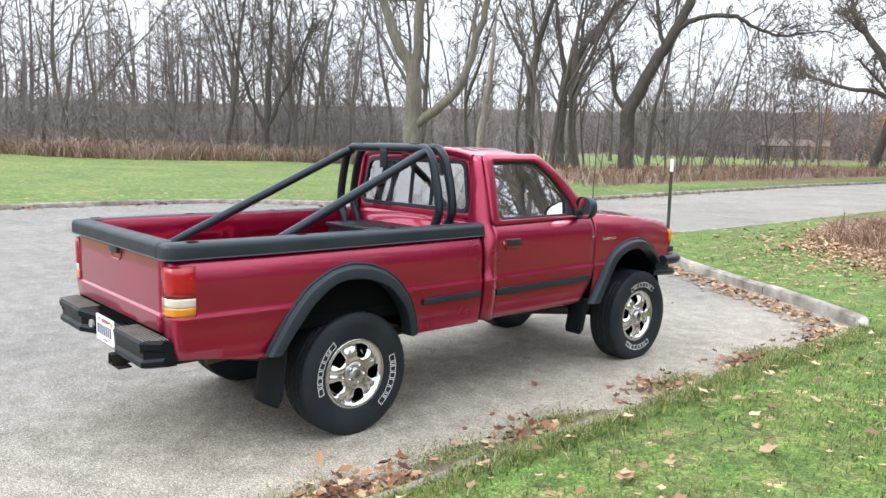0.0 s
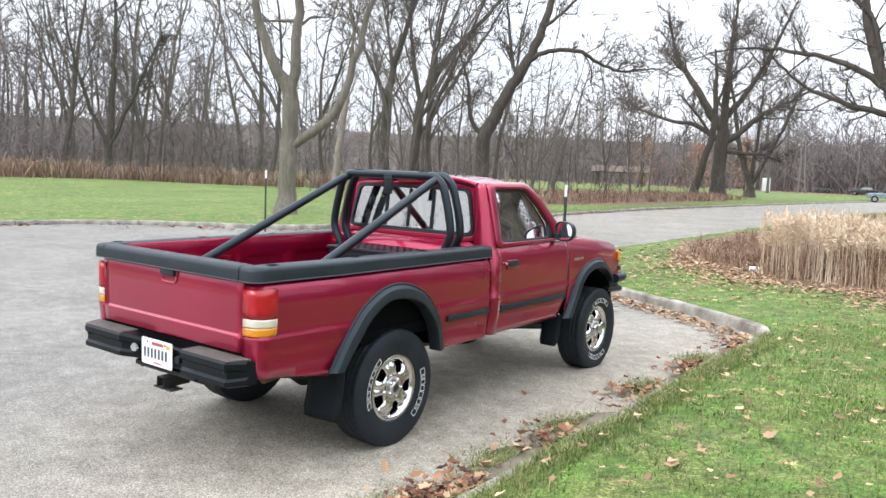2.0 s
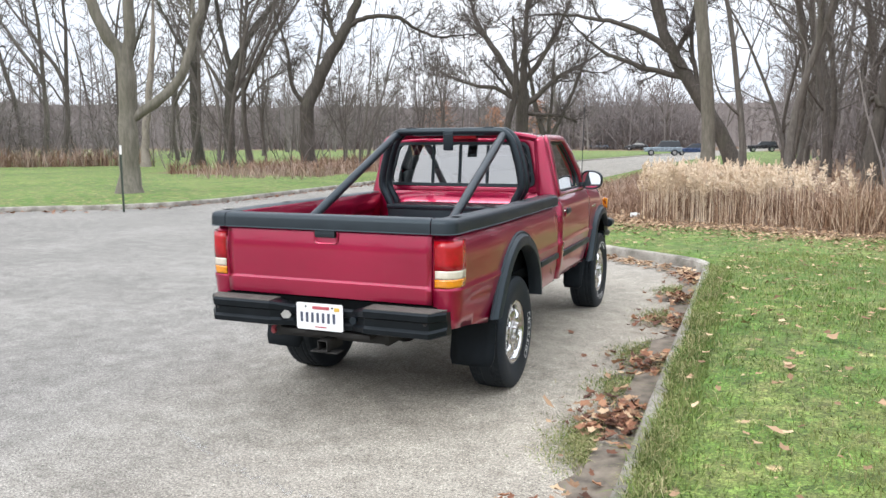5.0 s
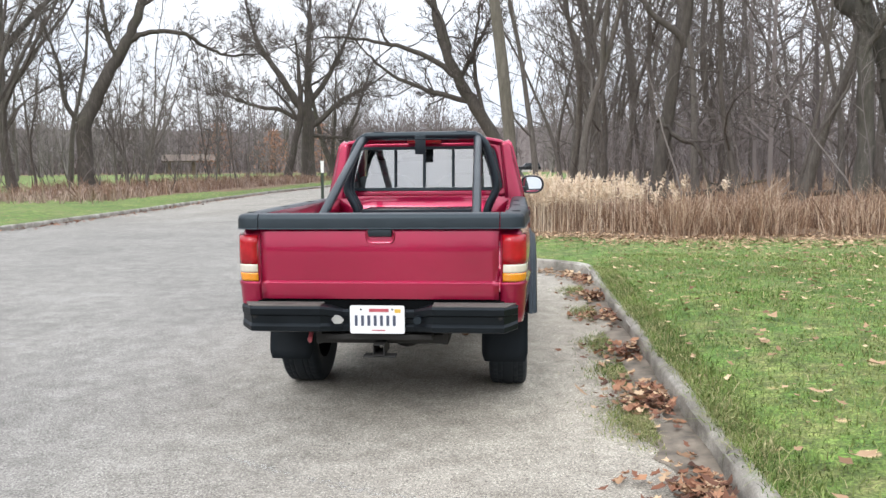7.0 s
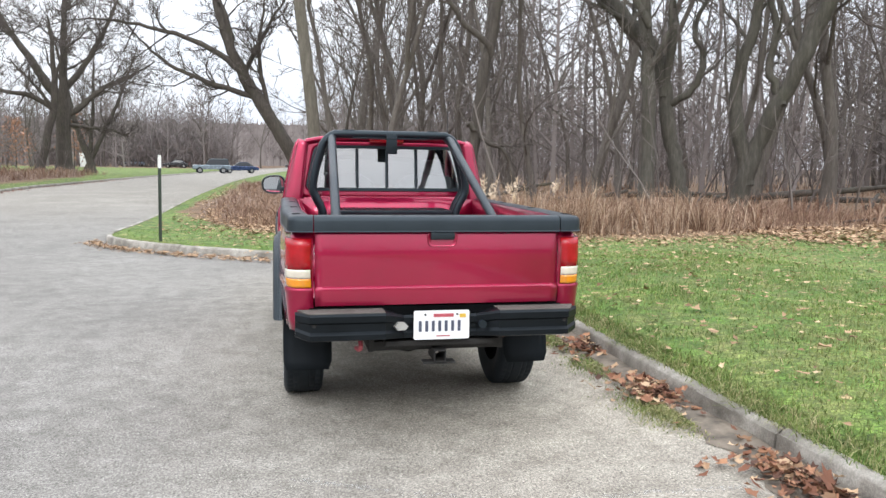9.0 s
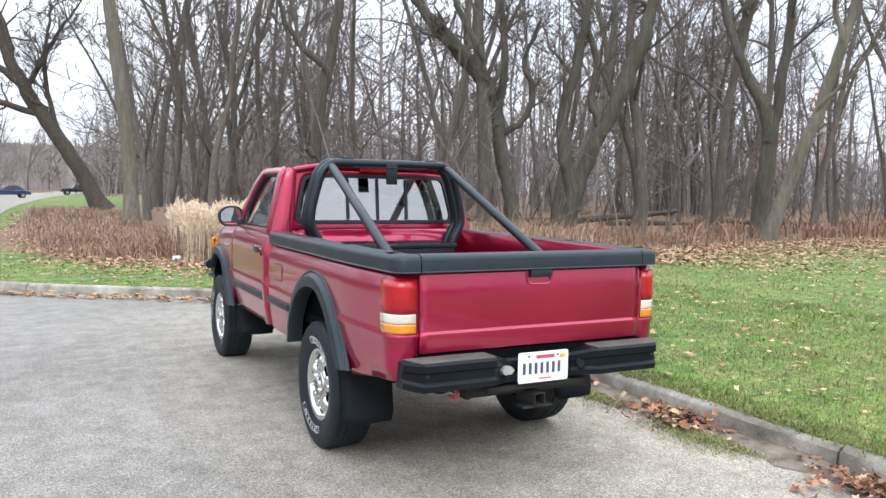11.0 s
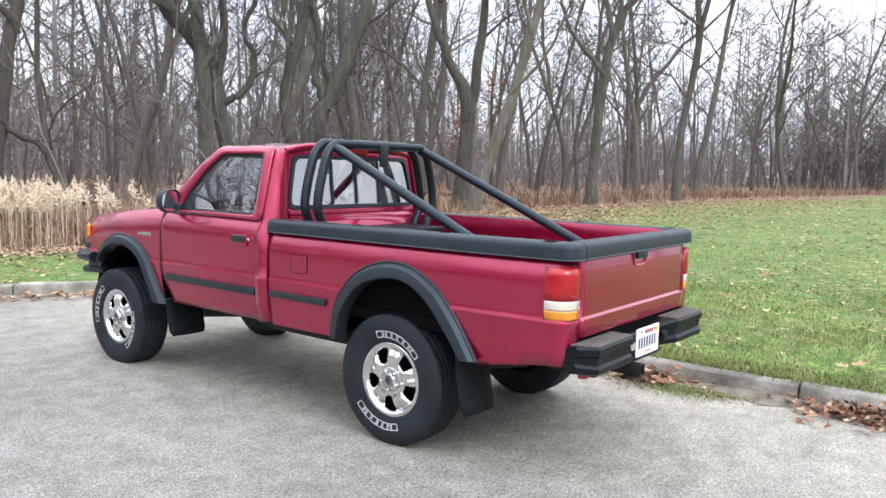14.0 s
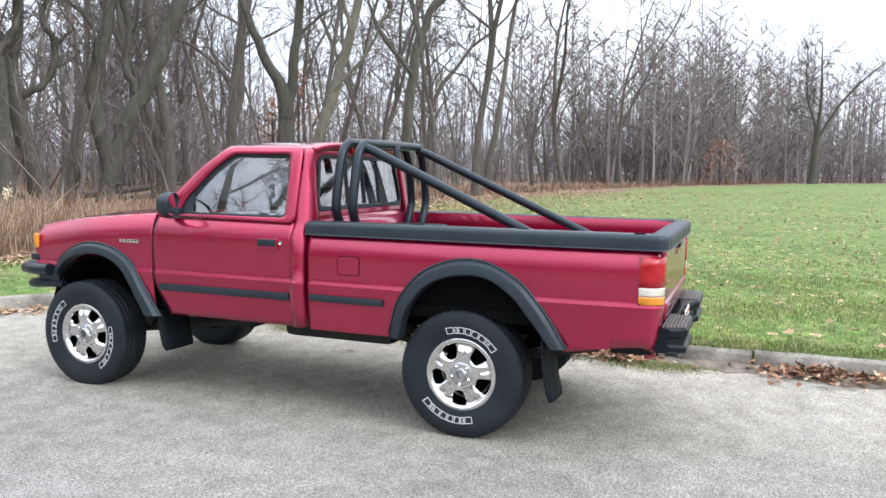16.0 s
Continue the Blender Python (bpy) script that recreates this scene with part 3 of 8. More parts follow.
LEVELS = [0.50, 0.57, 0.62, 0.70, 0.78, 0.835, 0.852, 0.860, 0.872, 0.90, 0.95, 1.0, 1.04, 1.08, 1.11, 1.14, 1.165, 1.185, 1.2, 1.215, 1.23, 1.245, 1.26, 1.275]


def side_x(z, top):
    d = top - z
    return lerp(LOW, z) - (0.062 * (1 - d / 0.16) ** 2.2 if d < 0.16 else 0.0)


def skin(name, path, low, top, sign, parent, arch=None):
    """A side panel: columns of points along path (rows of x shift, y), between low(y) and top(y), the wheel opening left out."""
    rows = []
    for px, y, nx, ny in path:
        lo, hi = low(y), top(y)
        if arch is not None:
            lo = max(lo, arch(y))
        row = []
        for z in LEVELS:
            z = min(max(z, lo), hi)
            off = side_x(z, hi) - 0.85
            row.append((sign * (px + nx * off), y + ny * off, z))
        rows.append(row)
    ob = Mesh().grid(rows).make(name, PAINT, parent, angle=50, merge=0.0004)
    return solid(ob, 0.012)


def arch_line(outer, inner):
    mid = sorted(((a[0] + b[0]) / 2, (a[1] + b[1]) / 2) for a, b in zip(outer, inner))
    ys, zs = [m[0] for m in mid], [m[1] for m in mid]
    return lambda y: float(np.interp(y, ys, zs)) if ys[0] <= y <= ys[-1] else 0.0


R_OUT = spline([(0.447, 0.575), (0.428, 0.70), (0.38, 0.83), (0.245, 0.98), (0.05, 1.065), (-0.16, 1.065), (-0.35, 0.975), (-0.455, 0.87), (-0.53, 0.775), (-0.64, 0.60)], 44)
R_IN = spline([(0.368, 0.575), (0.345, 0.70), (0.295, 0.80), (0.18, 0.915), (0.01, 0.975), (-0.17, 0.97), (-0.32, 0.88), (-0.405, 0.785), (-0.46, 0.72), (-0.55, 0.60)], 44)
F_OUT = spline([(3.16, 0.80), (3.09, 0.92), (2.95, 1.005), (2.79, 1.045), (2.59, 1.02), (2.42, 0.925), (2.29, 0.73), (2.17, 0.56)], 40)
F_IN = spline([(3.10, 0.80), (3.03, 0.875), (2.92, 0.935), (2.78, 0.962), (2.62, 0.945), (2.48, 0.865), (2.37, 0.70), (2.28, 0.56)], 40)


def side_path(y0, y1, n, taper):
    return [(0.85 - taper(y), y, 1.0, 0.0) for y in np.linspace(y0, y1, n)]


def bed_taper(y):
    return 0.03 * step(-0.45, -1.1, y)


def fender_taper(y):
    return 0.055 * step(2.7, 3.4, y)


def rear_corner():
    """The plan of the bed's rear corner: from the tailgate's edge round to the side."""
    pts = [(0.678, -1.130, 0.0, -1.0), (0.72, -1.130, 0.0, -1.0), (0.752, -1.128, 0.12, -0.98), (0.78, -1.118, 0.4, -0.9), (0.803, -1.098, 0.75, -0.6), (0.816, -1.07, 0.95, -0.25), (0.82, -1.045, 1.0, 0.0)]
    return [(x, y, nx, ny) for x, y, nx, ny in pts]


def bed_low(y):
    return 0.565 + 0.075 * step(-0.45, -1.1, y)


HOOD_TOP = [(2.2, 1.262), (2.5, 1.242), (2.9, 1.205), (3.2, 1.165), (3.34, 1.135), (3.40, 1.10)]
for sg in (1, -1):
    skin("bed_side", rear_corner() + side_path(-1.02, 1.012, 90, bed_taper), bed_low, lambda y: 1.195, sg, truck, arch_line(R_OUT, R_IN))
    skin("front_fender", side_path(2.235, 3.37, 60, fender_taper), lambda y: 0.56 + 0.26 * step(3.0, 3.06, y), lambda y: lerp(HOOD_TOP, y), sg, truck, arch_line(F_OUT, F_IN))

# Doors, with their windows.
G_X = [(1.20, 0.812), (1.245, 0.798), (1.30, 0.786), (1.62, 0.716), (1.68, 0.694), (1.715, 0.655)]


def glass_x(z):
    return lerp(G_X, z)


def ring(name, outer, inner, fx, sign, mat, parent, thick=0.02, between=3):
    """A frame between two outlines (y, z) on the leaning side of the cab."""
    rows = []
    for k in range(between + 1):
        t = k / between
        rows.append([(sign * (fx(a[1] * (1 - t) + b[1] * t)), a[0] * (1 - t) + b[0] * t, a[1] * (1 - t) + b[1] * t) for a, b in zip(outer, inner)])
    return solid(Mesh().grid(rows, close=True).make(name, mat, parent, angle=50), thick, -1 if sign > 0 else 1)


DOOR_OUT = [(1.125, 1.225), (1.125, 1.70), (1.70, 1.70), (1.90, 1.56), (2.10, 1.37), (2.215, 1.245)]
DOOR_WIN = [(1.195, 1.258), (1.205, 1.662), (1.655, 1.662), (1.81, 1.55), (1.985, 1.37), (2.045, 1.258)]
WIN_EDGE = [(1.212, 1.275), (1.222, 1.646), (1.648, 1.646), (1.795, 1.54), (1.945, 1.385), (1.945, 1.275)]


def build_door(sg):
    door = tagged(new("door"), "red door with black handle and moulding")
    door.parent = truck
    rows = []
    for f in np.linspace(0, 1, 34):
        row = []
        for z in LEVELS:
            z = min(max(z, 0.575), 1.235)
            front = 2.228 - 0.012 * step(1.0, 1.235, z) - 0.115 * step(0.86, 0.56, z) ** 1.3
            y = 1.132 + (front - 1.132) * f
            row.append((sg * side_x(z, 1.26), y, z))
        rows.append(row)
    solid(Mesh().grid(rows).make("door_skin", PAINT, door, angle=50, merge=0.0004), 0.02)
    ring("window_surround", rounded(DOOR_OUT, 0.05), rounded(DOOR_WIN, 0.04), glass_x, sg, PAINT, door, 0.03)
    ring("window_seal", rounded(DOOR_WIN, 0.04), rounded(WIN_EDGE, 0.03), lambda z: glass_x(z) - 0.004, sg, BLACK_PLASTIC, door, 0.012, 1)
    pane = rounded(WIN_EDGE, 0.03)
    g = Mesh().cap([(sg * (glass_x(z) - 0.010), y, z) for y, z in pane]).make("window_pane", GLASS, door, smooth=False)
    g.visible_shadow = False
    # The belt strip, the handle with its dished plate and lock, the side moulding.
    Mesh().box(sg * 0.800 - 0.012, 1.19, 1.238, sg * 0.800 + 0.012, 2.06, 1.262, 0.004).make("belt_strip", BLACK_PLASTIC, door)
    hx = sg * (side_x(1.105, 1.26) + 0.004)
    Mesh().box(hx - 0.009, 1.225, 1.058, hx + 0.009, 1.385, 1.132, 0.008).make("handle_recess", PAINT, door)
    hd = Mesh().box(hx - 0.022, 1.24, 1.082, hx + 0.022, 1.375, 1.128, 0.012).make("door_handle", BLACK_PLASTIC, door)
    hd["label"] = "black plastic door handle"
    Mesh().lathe([(-0.006, 0.0001), (0.006, 0.0001), (0.006, 0.012), (-0.006, 0.012)], 14, "x", (hx + sg * 0.006, 1.205, 1.108)).make("lock", CHROME, door)
    ym = sg * (side_x(0.765, 1.26) + 0.008)
    Mesh().box(ym - 0.012, 1.145, 0.742, ym + 0.012, 2.175, 0.79, 0.008).make("side_moulding", BLACK_PLASTIC, door)
    # The mirror on its sail.
    sail = [(sg * (glass_x(1.27) + 0.004), 1.93, 1.262), (sg * (glass_x(1.27) + 0.004), 2.06, 1.262), (sg * (glass_x(1.40) + 0.006), 1.955, 1.40)]
    solid(Mesh().cap(sail).make("mirror_sail", BLACK_PLASTIC, door, smooth=False), 0.015, 0)
    # An egg-shaped shell, its glass set in behind a rim.
    def oval(d, s, lift=0.0):
        out = []
        for k in range(28):
            t = 2 * math.pi * k / 28
            c, q = math.cos(t), math.sin(t)
            out.append((sg * (0.905 + 0.108 * s * math.copysign(abs(c) ** 0.75, c)), 2.005 + d - 0.36 * 0.108 * s * math.copysign(abs(c) ** 0.75, c), 1.325 + lift + (0.086 - 0.008 * c) * s * math.copysign(abs(q) ** 0.78, q)))
        return out

    rows = [oval(d, s) for d, s in ((0.016, 0.8), (0.002, 0.86), (-0.004, 0.93), (0.004, 0.98), (0.03, 1.0), (0.06, 0.95), (0.085, 0.84), (0.105, 0.64), (0.116, 0.35))]
    shell = Mesh().grid(rows, close=True).cap(rows[-1]).make("side_mirror", BLACK_PLASTIC, door, "black plastic side mirror", angle=60)
    Mesh().box(min(sg * 0.785, sg * 0.84), 2.01, 1.258, max(sg * 0.785, sg * 0.84), 2.07, 1.305, 0.016).make("mirror_arm", BLACK_PLASTIC, shell)
    Mesh().cap(oval(0.012, 0.82)).make("mirror_glass", MIRROR, shell, smooth=False)
    return door


for sg in (1, -1):
    build_door(sg)
    # The dark gaps round the door, laid on as near-black strips.
    zs = np.linspace(0.58, 1.235, 22)
    for name, at in (("door_gap_rear", lambda z: 1.1295), ("door_gap_front", lambda z: 2.2305 - 0.012 * step(1.0, 1.235, z) - 0.115 * step(0.86, 0.56, z) ** 1.3)):
        Mesh().grid([[(sg * (side_x(z, 1.26) + 0.0015), at(z) + d, z) for z in zs] for d in (-0.003, 0.003)]).make(name, DEEP_SHADE, truck)
    Mesh().grid([[(sg * (glass_x(z) + 0.0015), 1.1265 + d, z) for z in np.linspace(1.235, 1.675, 12)] for d in (-0.0025, 0.0025)]).make("door_gap_upper", DEEP_SHADE, truck)

# The cab: rear wall, pillars, roof, windscreen.
cab = new("cab")
cab.parent = truck
REAR_OUT = [(-0.70, 1.255), (-0.655, 1.70), (0.655, 1.70), (0.70, 1.255)]
REAR_WIN = [(-0.655, 1.305), (-0.578, 1.668), (0.578, 1.668), (0.655, 1.305)]
REAR_PANE = [(-0.628, 1.330), (-0.556, 1.645), (0.556, 1.645), (0.628, 1.330)]


def rear_y(x, z):
    return 1.042 + 0.05 * (z - 1.25) / 0.45 + 0.018 * abs(x / 0.7) ** 3


rows = [[(a[0] * (1 - t) + b[0] * t, rear_y(a[0] * (1 - t) + b[0] * t, a[1] * (1 - t) + b[1] * t), a[1] * (1 - t) + b[1] * t) for a, b in zip(rounded(REAR_OUT, 0.06, 7), rounded(REAR_WIN, 0.07, 7))] for t in (0, 0.4, 0.75, 1)]
solid(Mesh().grid(rows, close=True).make("rear_wall_upper", PAINT, cab, angle=50), 0.03, 1)
# Rear corners and B pillars: strips from the rear wall round to the door.
for sg in (1, -1):
    rows = []
    for z in (0.575, 0.7, 0.84, 0.858, 0.872, 1.0, 1.15, 1.2, 1.25, 1.35, 1.45, 1.55, 1.62, 1.67, 1.70):
        xo = side_x(z, 1.26) if z < 1.2 else glass_x(z)
        yr = 1.042 + 0.05 * max(0, z - 1.25) / 0.45
        xi = lerp([(0.5, 0.74), (1.255, 0.70), (1.70, 0.655)], z)
        row = [(sg * x, y, z) for x, y in ((xi - 0.03, yr + 0.013), (xi, yr + 0.012), (xi + (xo - xi) * 0.4, yr + 0.012), (xi + (xo - xi) * 0.72, yr + 0.016), (xo - 0.014, yr + 0.025), (xo - 0.005, yr + 0.038), (xo - 0.001, yr + 0.055), (xo, 1.1275))]
        rows.append(row)
    solid(Mesh().grid(rows).make("corner_pillar", PAINT, cab, angle=50), 0.02, -1 if sg < 0 else 1)
rows = []
for z in (0.60, 0.9, 1.0, 1.07, 1.075, 1.085, 1.16, 1.165, 1.175, 1.26):
    dy = 0.012 if 1.07 < z < 1.165 else 0.0
    rows.append([(x, 1.044 + 0.018 * abs(x / 0.7) ** 3 + dy, z) for x in np.linspace(-0.72, 0.72, 25)])
solid(Mesh().grid(rows).make("rear_wall_lower", PAINT, cab, angle=40), 0.02, -1)
rows = []
for y in np.r_[np.linspace(1.095, 1.16, 5), np.linspace(1.2, 1.66, 10), np.linspace(1.70, 1.80, 5)]:
    row = []
    for u in np.linspace(-1, 1, 33):
        x = 0.664 * math.sin(u * math.pi / 2) ** 1 if abs(u) < 1 else 0.664 * u
        drop = 0.028 * step(1.17, 1.095, y) + 0.052 * step(1.62, 1.80, y)
        row.append((x, y, 1.698 + 0.066 * (1 - abs(x / 0.664) ** 3.2) - drop * (1 - 0.55 * abs(x / 0.664) ** 4)))
    rows.append(row)
solid(Mesh().grid(rows).make("roof", PAINT, cab, angle=60), 0.025, -1)
Mesh().tube([(x, 1.094, 1.690 + 0.054 * (1 - abs(x / 0.664) ** 3.2)) for x in np.linspace(-0.645, 0.645, 25)], 0.02, 10).make("roof_rear_edge", PAINT, cab)
for sg in (1, -1):
    Mesh().tube([(sg * 0.650, 1.10, 1.690), (sg * 0.655, 1.14, 1.698), (sg * 0.656, 1.4, 1.701), (sg * 0.652, 1.70, 1.692)], 0.013, 10).make("roof_gutter", PAINT, cab)
    Mesh().tube(spline([(sg * 0.655, 1.70, 1.695), (sg * 0.692, 1.90, 1.56), (sg * 0.735, 2.10, 1.375), (sg * 0.77, 2.23, 1.25)], 10), 0.034, 8).make("a_pillar", PAINT, cab)
rows = []
for t in np.linspace(0, 1, 8):
    rows.append([(x, 1.80 + 0.46 * t - 0.09 * abs(x / 0.72) ** 2.2, 1.66 - 0.40 * t) for x in np.linspace(-(0.60 + 0.12 * t), 0.60 + 0.12 * t, 17)])
ws = Mesh().grid(rows).make("windscreen", GLASS_FRONT, cab, angle=60)
ws.visible_shadow = False
# Rear window: black seal, four sliding panes and their bars.
rw = new("rear_window")
rw.parent = truck
rows = [[(p[0], rear_y(*p) - d, p[1]) for p in o] for o, d in ((rounded(REAR_WIN, 0.07, 7), -0.004), (rounded(REAR_WIN, 0.07, 7), 0.008), (rounded(REAR_PANE, 0.055, 7), 0.008), (rounded(REAR_PANE, 0.055, 7), -0.02))]
Mesh().grid(rows, close=True).make("seal", BLACK_PLASTIC, rw, angle=40)
for a, b in ((-0.60, -0.245), (-0.235, -0.005), (0.005, 0.235), (0.245, 0.60)):
    aa, bb = (-0.628 if a < -0.5 else a), (0.628 if b > 0.5 else b)
    at_, bt_ = (-0.556 if a < -0.5 else a), (0.556 if b > 0.5 else b)
    q = [(aa, 1.33), (bb, 1.33), (bt_, 1.645), (at_, 1.645)]
    pane = Mesh().cap([(x, rear_y(x, z) + 0.006, z) for x, z in q]).make("pane", GLASS_TINT, rw, smooth=False)
    pane.visible_shadow = False
for x in (-0.24, 0.0, 0.24):
    Mesh().box(x - 0.013, 1.064, 1.328, x + 0.013, 1.082, 1.345, 0.003).tube([(x, rear_y(x, 1.335) + 0.002, 1.335), (x, rear_y(x, 1.64) + 0.002, 1.64)], 0.013, 6).make("window_bar", BLACK_PLASTIC, rw)
Mesh().box(-0.14, 1.075, 1.69, 0.14, 1.10, 1.722, 0.006).make("third_brake_light", LENS_DARK, truck, "dark red high brake lamp")

# Bonnet with its scoop, front end.
rows = []
for y in np.r_[np.linspace(2.235, 3.3, 14), 3.34, 3.37, 3.385]:
    zt = lerp(HOOD_TOP, y)
    w = side_x(zt, zt) - fender_taper(y) - 0.006
    row = []
    for u in np.linspace(-1, 1, 29):
        rise = 0.03 * (1 - abs(u) ** 2.5) + 0.012 * (step(0.62, 0.5, abs(u)) - 0.5)
        row.append((u * w, y + 0.05 * (1 - u * u) * step(3.0, 3.385, y), zt + rise))
    rows.append(row)
hood = solid(Mesh().grid(rows).make("bonnet", PAINT, truck, angle=50), 0.015, -1)
sc = Mesh()
rows = []
for y, h, w in ((2.42, 0.004, 0.17), (2.48, 0.03, 0.185), (2.62, 0.042, 0.18), (2.76, 0.03, 0.165), (2.84, 0.004, 0.14)):
    rows.append([(u * w, y, lerp(HOOD_TOP, y) + 0.03 + h * (1 - abs(u) ** 4)) for u in np.linspace(-1, 1, 13)])
sc.grid(rows).make("bonnet_scoop", BLACK_PLASTIC, truck, "black plastic bonnet scoop")
rows = [[(u * 0.74, 3.385 + 0.05 * (1 - u * u) - (0.0 if z > 0.8 else 0.02), z) for u in np.linspace(-1, 1, 13)] for z in (0.80, 0.9, 1.0, 1.10)]
Mesh().grid(rows).make("front_panel", PAINT, truck)
for sg in (1, -1):
    path = [(0.62, 3.43), (0.72, 3.41), (0.775, 3.385), (0.793, 3.35), (0.797, 3.33)]
    rows = [[(sg * x, y, z) for x, y in path] for z in (0.97, 0.985, 1.06, 1.075)]
    solid(Mesh().grid(rows).make("corner_lamp", LENS_AMBER, truck, "amber front corner lamp"), 0.02, -1 if sg > 0 else 1)
    Mesh().box(min(sg * 0.70, sg * 0.80), 3.33, 0.875, max(sg * 0.70, sg * 0.80), 3.42, 0.925, 0.01).make("marker_block", BLACK_PLASTIC, truck)
fb = new("front_bumper")
fb.parent = truck
Mesh().tube(spline([(-0.86, 3.17, 0.825), (-0.845, 3.36, 0.82), (-0.74, 3.51, 0.815), (-0.4, 3.56, 0.81), (0, 3.57, 0.81), (0.4, 3.56, 0.81), (0.74, 3.51, 0.815), (0.845, 3.36, 0.82), (0.86, 3.17, 0.825)], 40), 0.042, 12).make("bumper_tube", BLACK_TUBE, fb)
Mesh().tube(spline([(-0.80, 3.10, 0.72), (-0.82, 3.25, 0.715), (-0.79, 3.42, 0.70), (-0.6, 3.5, 0.69), (0, 3.52, 0.685), (0.6, 3.5, 0.69), (0.79, 3.42, 0.70), (0.82, 3.25, 0.715), (0.80, 3.10, 0.72)], 40), 0.032, 10).make("lower_tube", BLACK_TUBE, fb)
for sg in (1, -1):
    Mesh().box(min(sg * 0.74, sg * 0.83), 3.12, 0.70, max(sg * 0.74, sg * 0.83), 3.32, 0.85, 0.02).make("bumper_end", BLACK_PLASTIC, fb)
    Mesh().tube([(sg * 0.62, 3.0, 0.60), (sg * 0.70, 3.2, 0.70), (sg * 0.76, 3.32, 0.78)], 0.03, 8).make("bumper_bracket", CHASSIS, fb)

# Bed: floor, inner walls, wheel houses, tailgate, caps.
rows = []
for x in np.linspace(-0.70, 0.70, 57):
    k = (x * 1.0 / 0.1) % 1.0
    rows.append([(x, y, 0.795 + (0.012 if 0.25 < k < 0.75 else 0.0)) for y in (-1.08, 0.99)])
Mesh().grid(rows).make("bed_floor", PAINT, truck, "scuffed red ribbed bed floor", angle=30)
for sg in (1, -1):
    rows = []
    for y in np.linspace(-1.08, 1.0, 53):
        pocket = 0.026 * (step(0.02, 0.05, (y + 1.08) % 0.52) - step(0.44, 0.47, (y + 1.08) % 0.52))
        rows.append([(sg * x, y, z) for x, z in ((0.705, 0.79), (0.705 + pocket, 0.83), (0.705 + pocket, 1.08), (0.70, 1.115), (0.695, 1.16), (0.695, 1.235), (0.70, 1.243), (0.715, 1.243), (0.74, 1.225))])
    Mesh().grid(rows).make("bed_inner_wall", PAINT, truck, angle=35)
    rows = []
    for t in np.linspace(0, math.pi, 15):
        y, z = -0.03 + 0.45 * math.cos(t), 0.79 + 0.2 * math.sin(t) ** 0.6
        rows.append([(sg * 0.71, y, z), (sg * 0.60, y, z), (sg * 0.575, -0.03 + 0.42 * math.cos(t), 0.79 + 0.175 * math.sin(t) ** 0.6), (sg * 0.57, -0.03 + 0.40 * math.cos(t), 0.79)])
    Mesh().grid(rows).make("wheel_house", PAINT, truck, angle=50)
    # The liner of the wheel openings, its shade put into a near-black.
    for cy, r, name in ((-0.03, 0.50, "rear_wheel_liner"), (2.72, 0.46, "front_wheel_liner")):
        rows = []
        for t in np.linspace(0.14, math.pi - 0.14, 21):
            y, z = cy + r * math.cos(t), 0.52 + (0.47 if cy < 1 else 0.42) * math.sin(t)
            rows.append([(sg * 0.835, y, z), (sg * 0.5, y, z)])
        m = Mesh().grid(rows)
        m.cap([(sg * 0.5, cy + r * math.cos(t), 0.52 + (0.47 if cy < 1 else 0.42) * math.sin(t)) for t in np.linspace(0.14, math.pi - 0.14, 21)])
        m.make(name, DEEP_SHADE, truck, smooth=False)
# An added near-black sheet that covers the red bed wall in the opening.
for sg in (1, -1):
    Mesh().cap([(sg * 0.758, -0.05 + 0.53 * math.cos(t), 0.70 + 0.32 * math.sin(t)) for t in np.linspace(0, math.pi, 25)]).make("wheel_well_wall", DEEP_SHADE, truck, smooth=False)
rows = []
for z in (0.79, 0.9, 0.905, 1.1, 1.105, 1.243):
    rows.append([(x, 1.0 - (0.012 if 0.9 < z < 1.1 else 0), z) for x in np.linspace(-0.70, 0.70, 9)])
solid(Mesh().grid(rows).make("bed_front_wall", PAINT, truck, angle=30), 0.02, 1)
tg = new("tailgate")
tg.parent = truck
rows = []
for z, y in ((0.765, -1.118), (0.772, -1.138), (0.845, -1.146), (0.862, -1.144), (0.874, -1.131), (1.0, -1.133), (1.15, -1.130), (1.172, -1.122)):
    rows.append([(x, y, z) for x in np.linspace(-0.670, 0.670, 33)])
solid(Mesh().grid(rows).make("gate_skin", PAINT, tg, angle=40), 0.05, -1)
rows = [[(x, -1.085, z) for x in (-0.66, 0, 0.66)] for z in (0.80, 1.22)]
Mesh().grid(rows).make("gate_inner", PAINT, tg, flip=True)
cup = rounded([(-0.075, 1.085), (0.075, 1.085), (0.082, 1.165), (-0.082, 1.165)], 0.03, 6)
rows = [[(x * s + 0.012, y, 1.125 + (z - 1.125) * s) for x, z in cup] for s, y in ((1.06, -1.1345), (1.0, -1.1385), (0.9, -1.1355), (0.82, -1.1345))]
Mesh().grid(rows, close=True).make("handle_surround", PAINT, tg, angle=60)
gh = Mesh().box(-0.055, -1.155, 1.122, 0.08, -1.128, 1.165, 0.012).make("gate_handle", BLACK_PLASTIC, tg, "black tailgate handle")


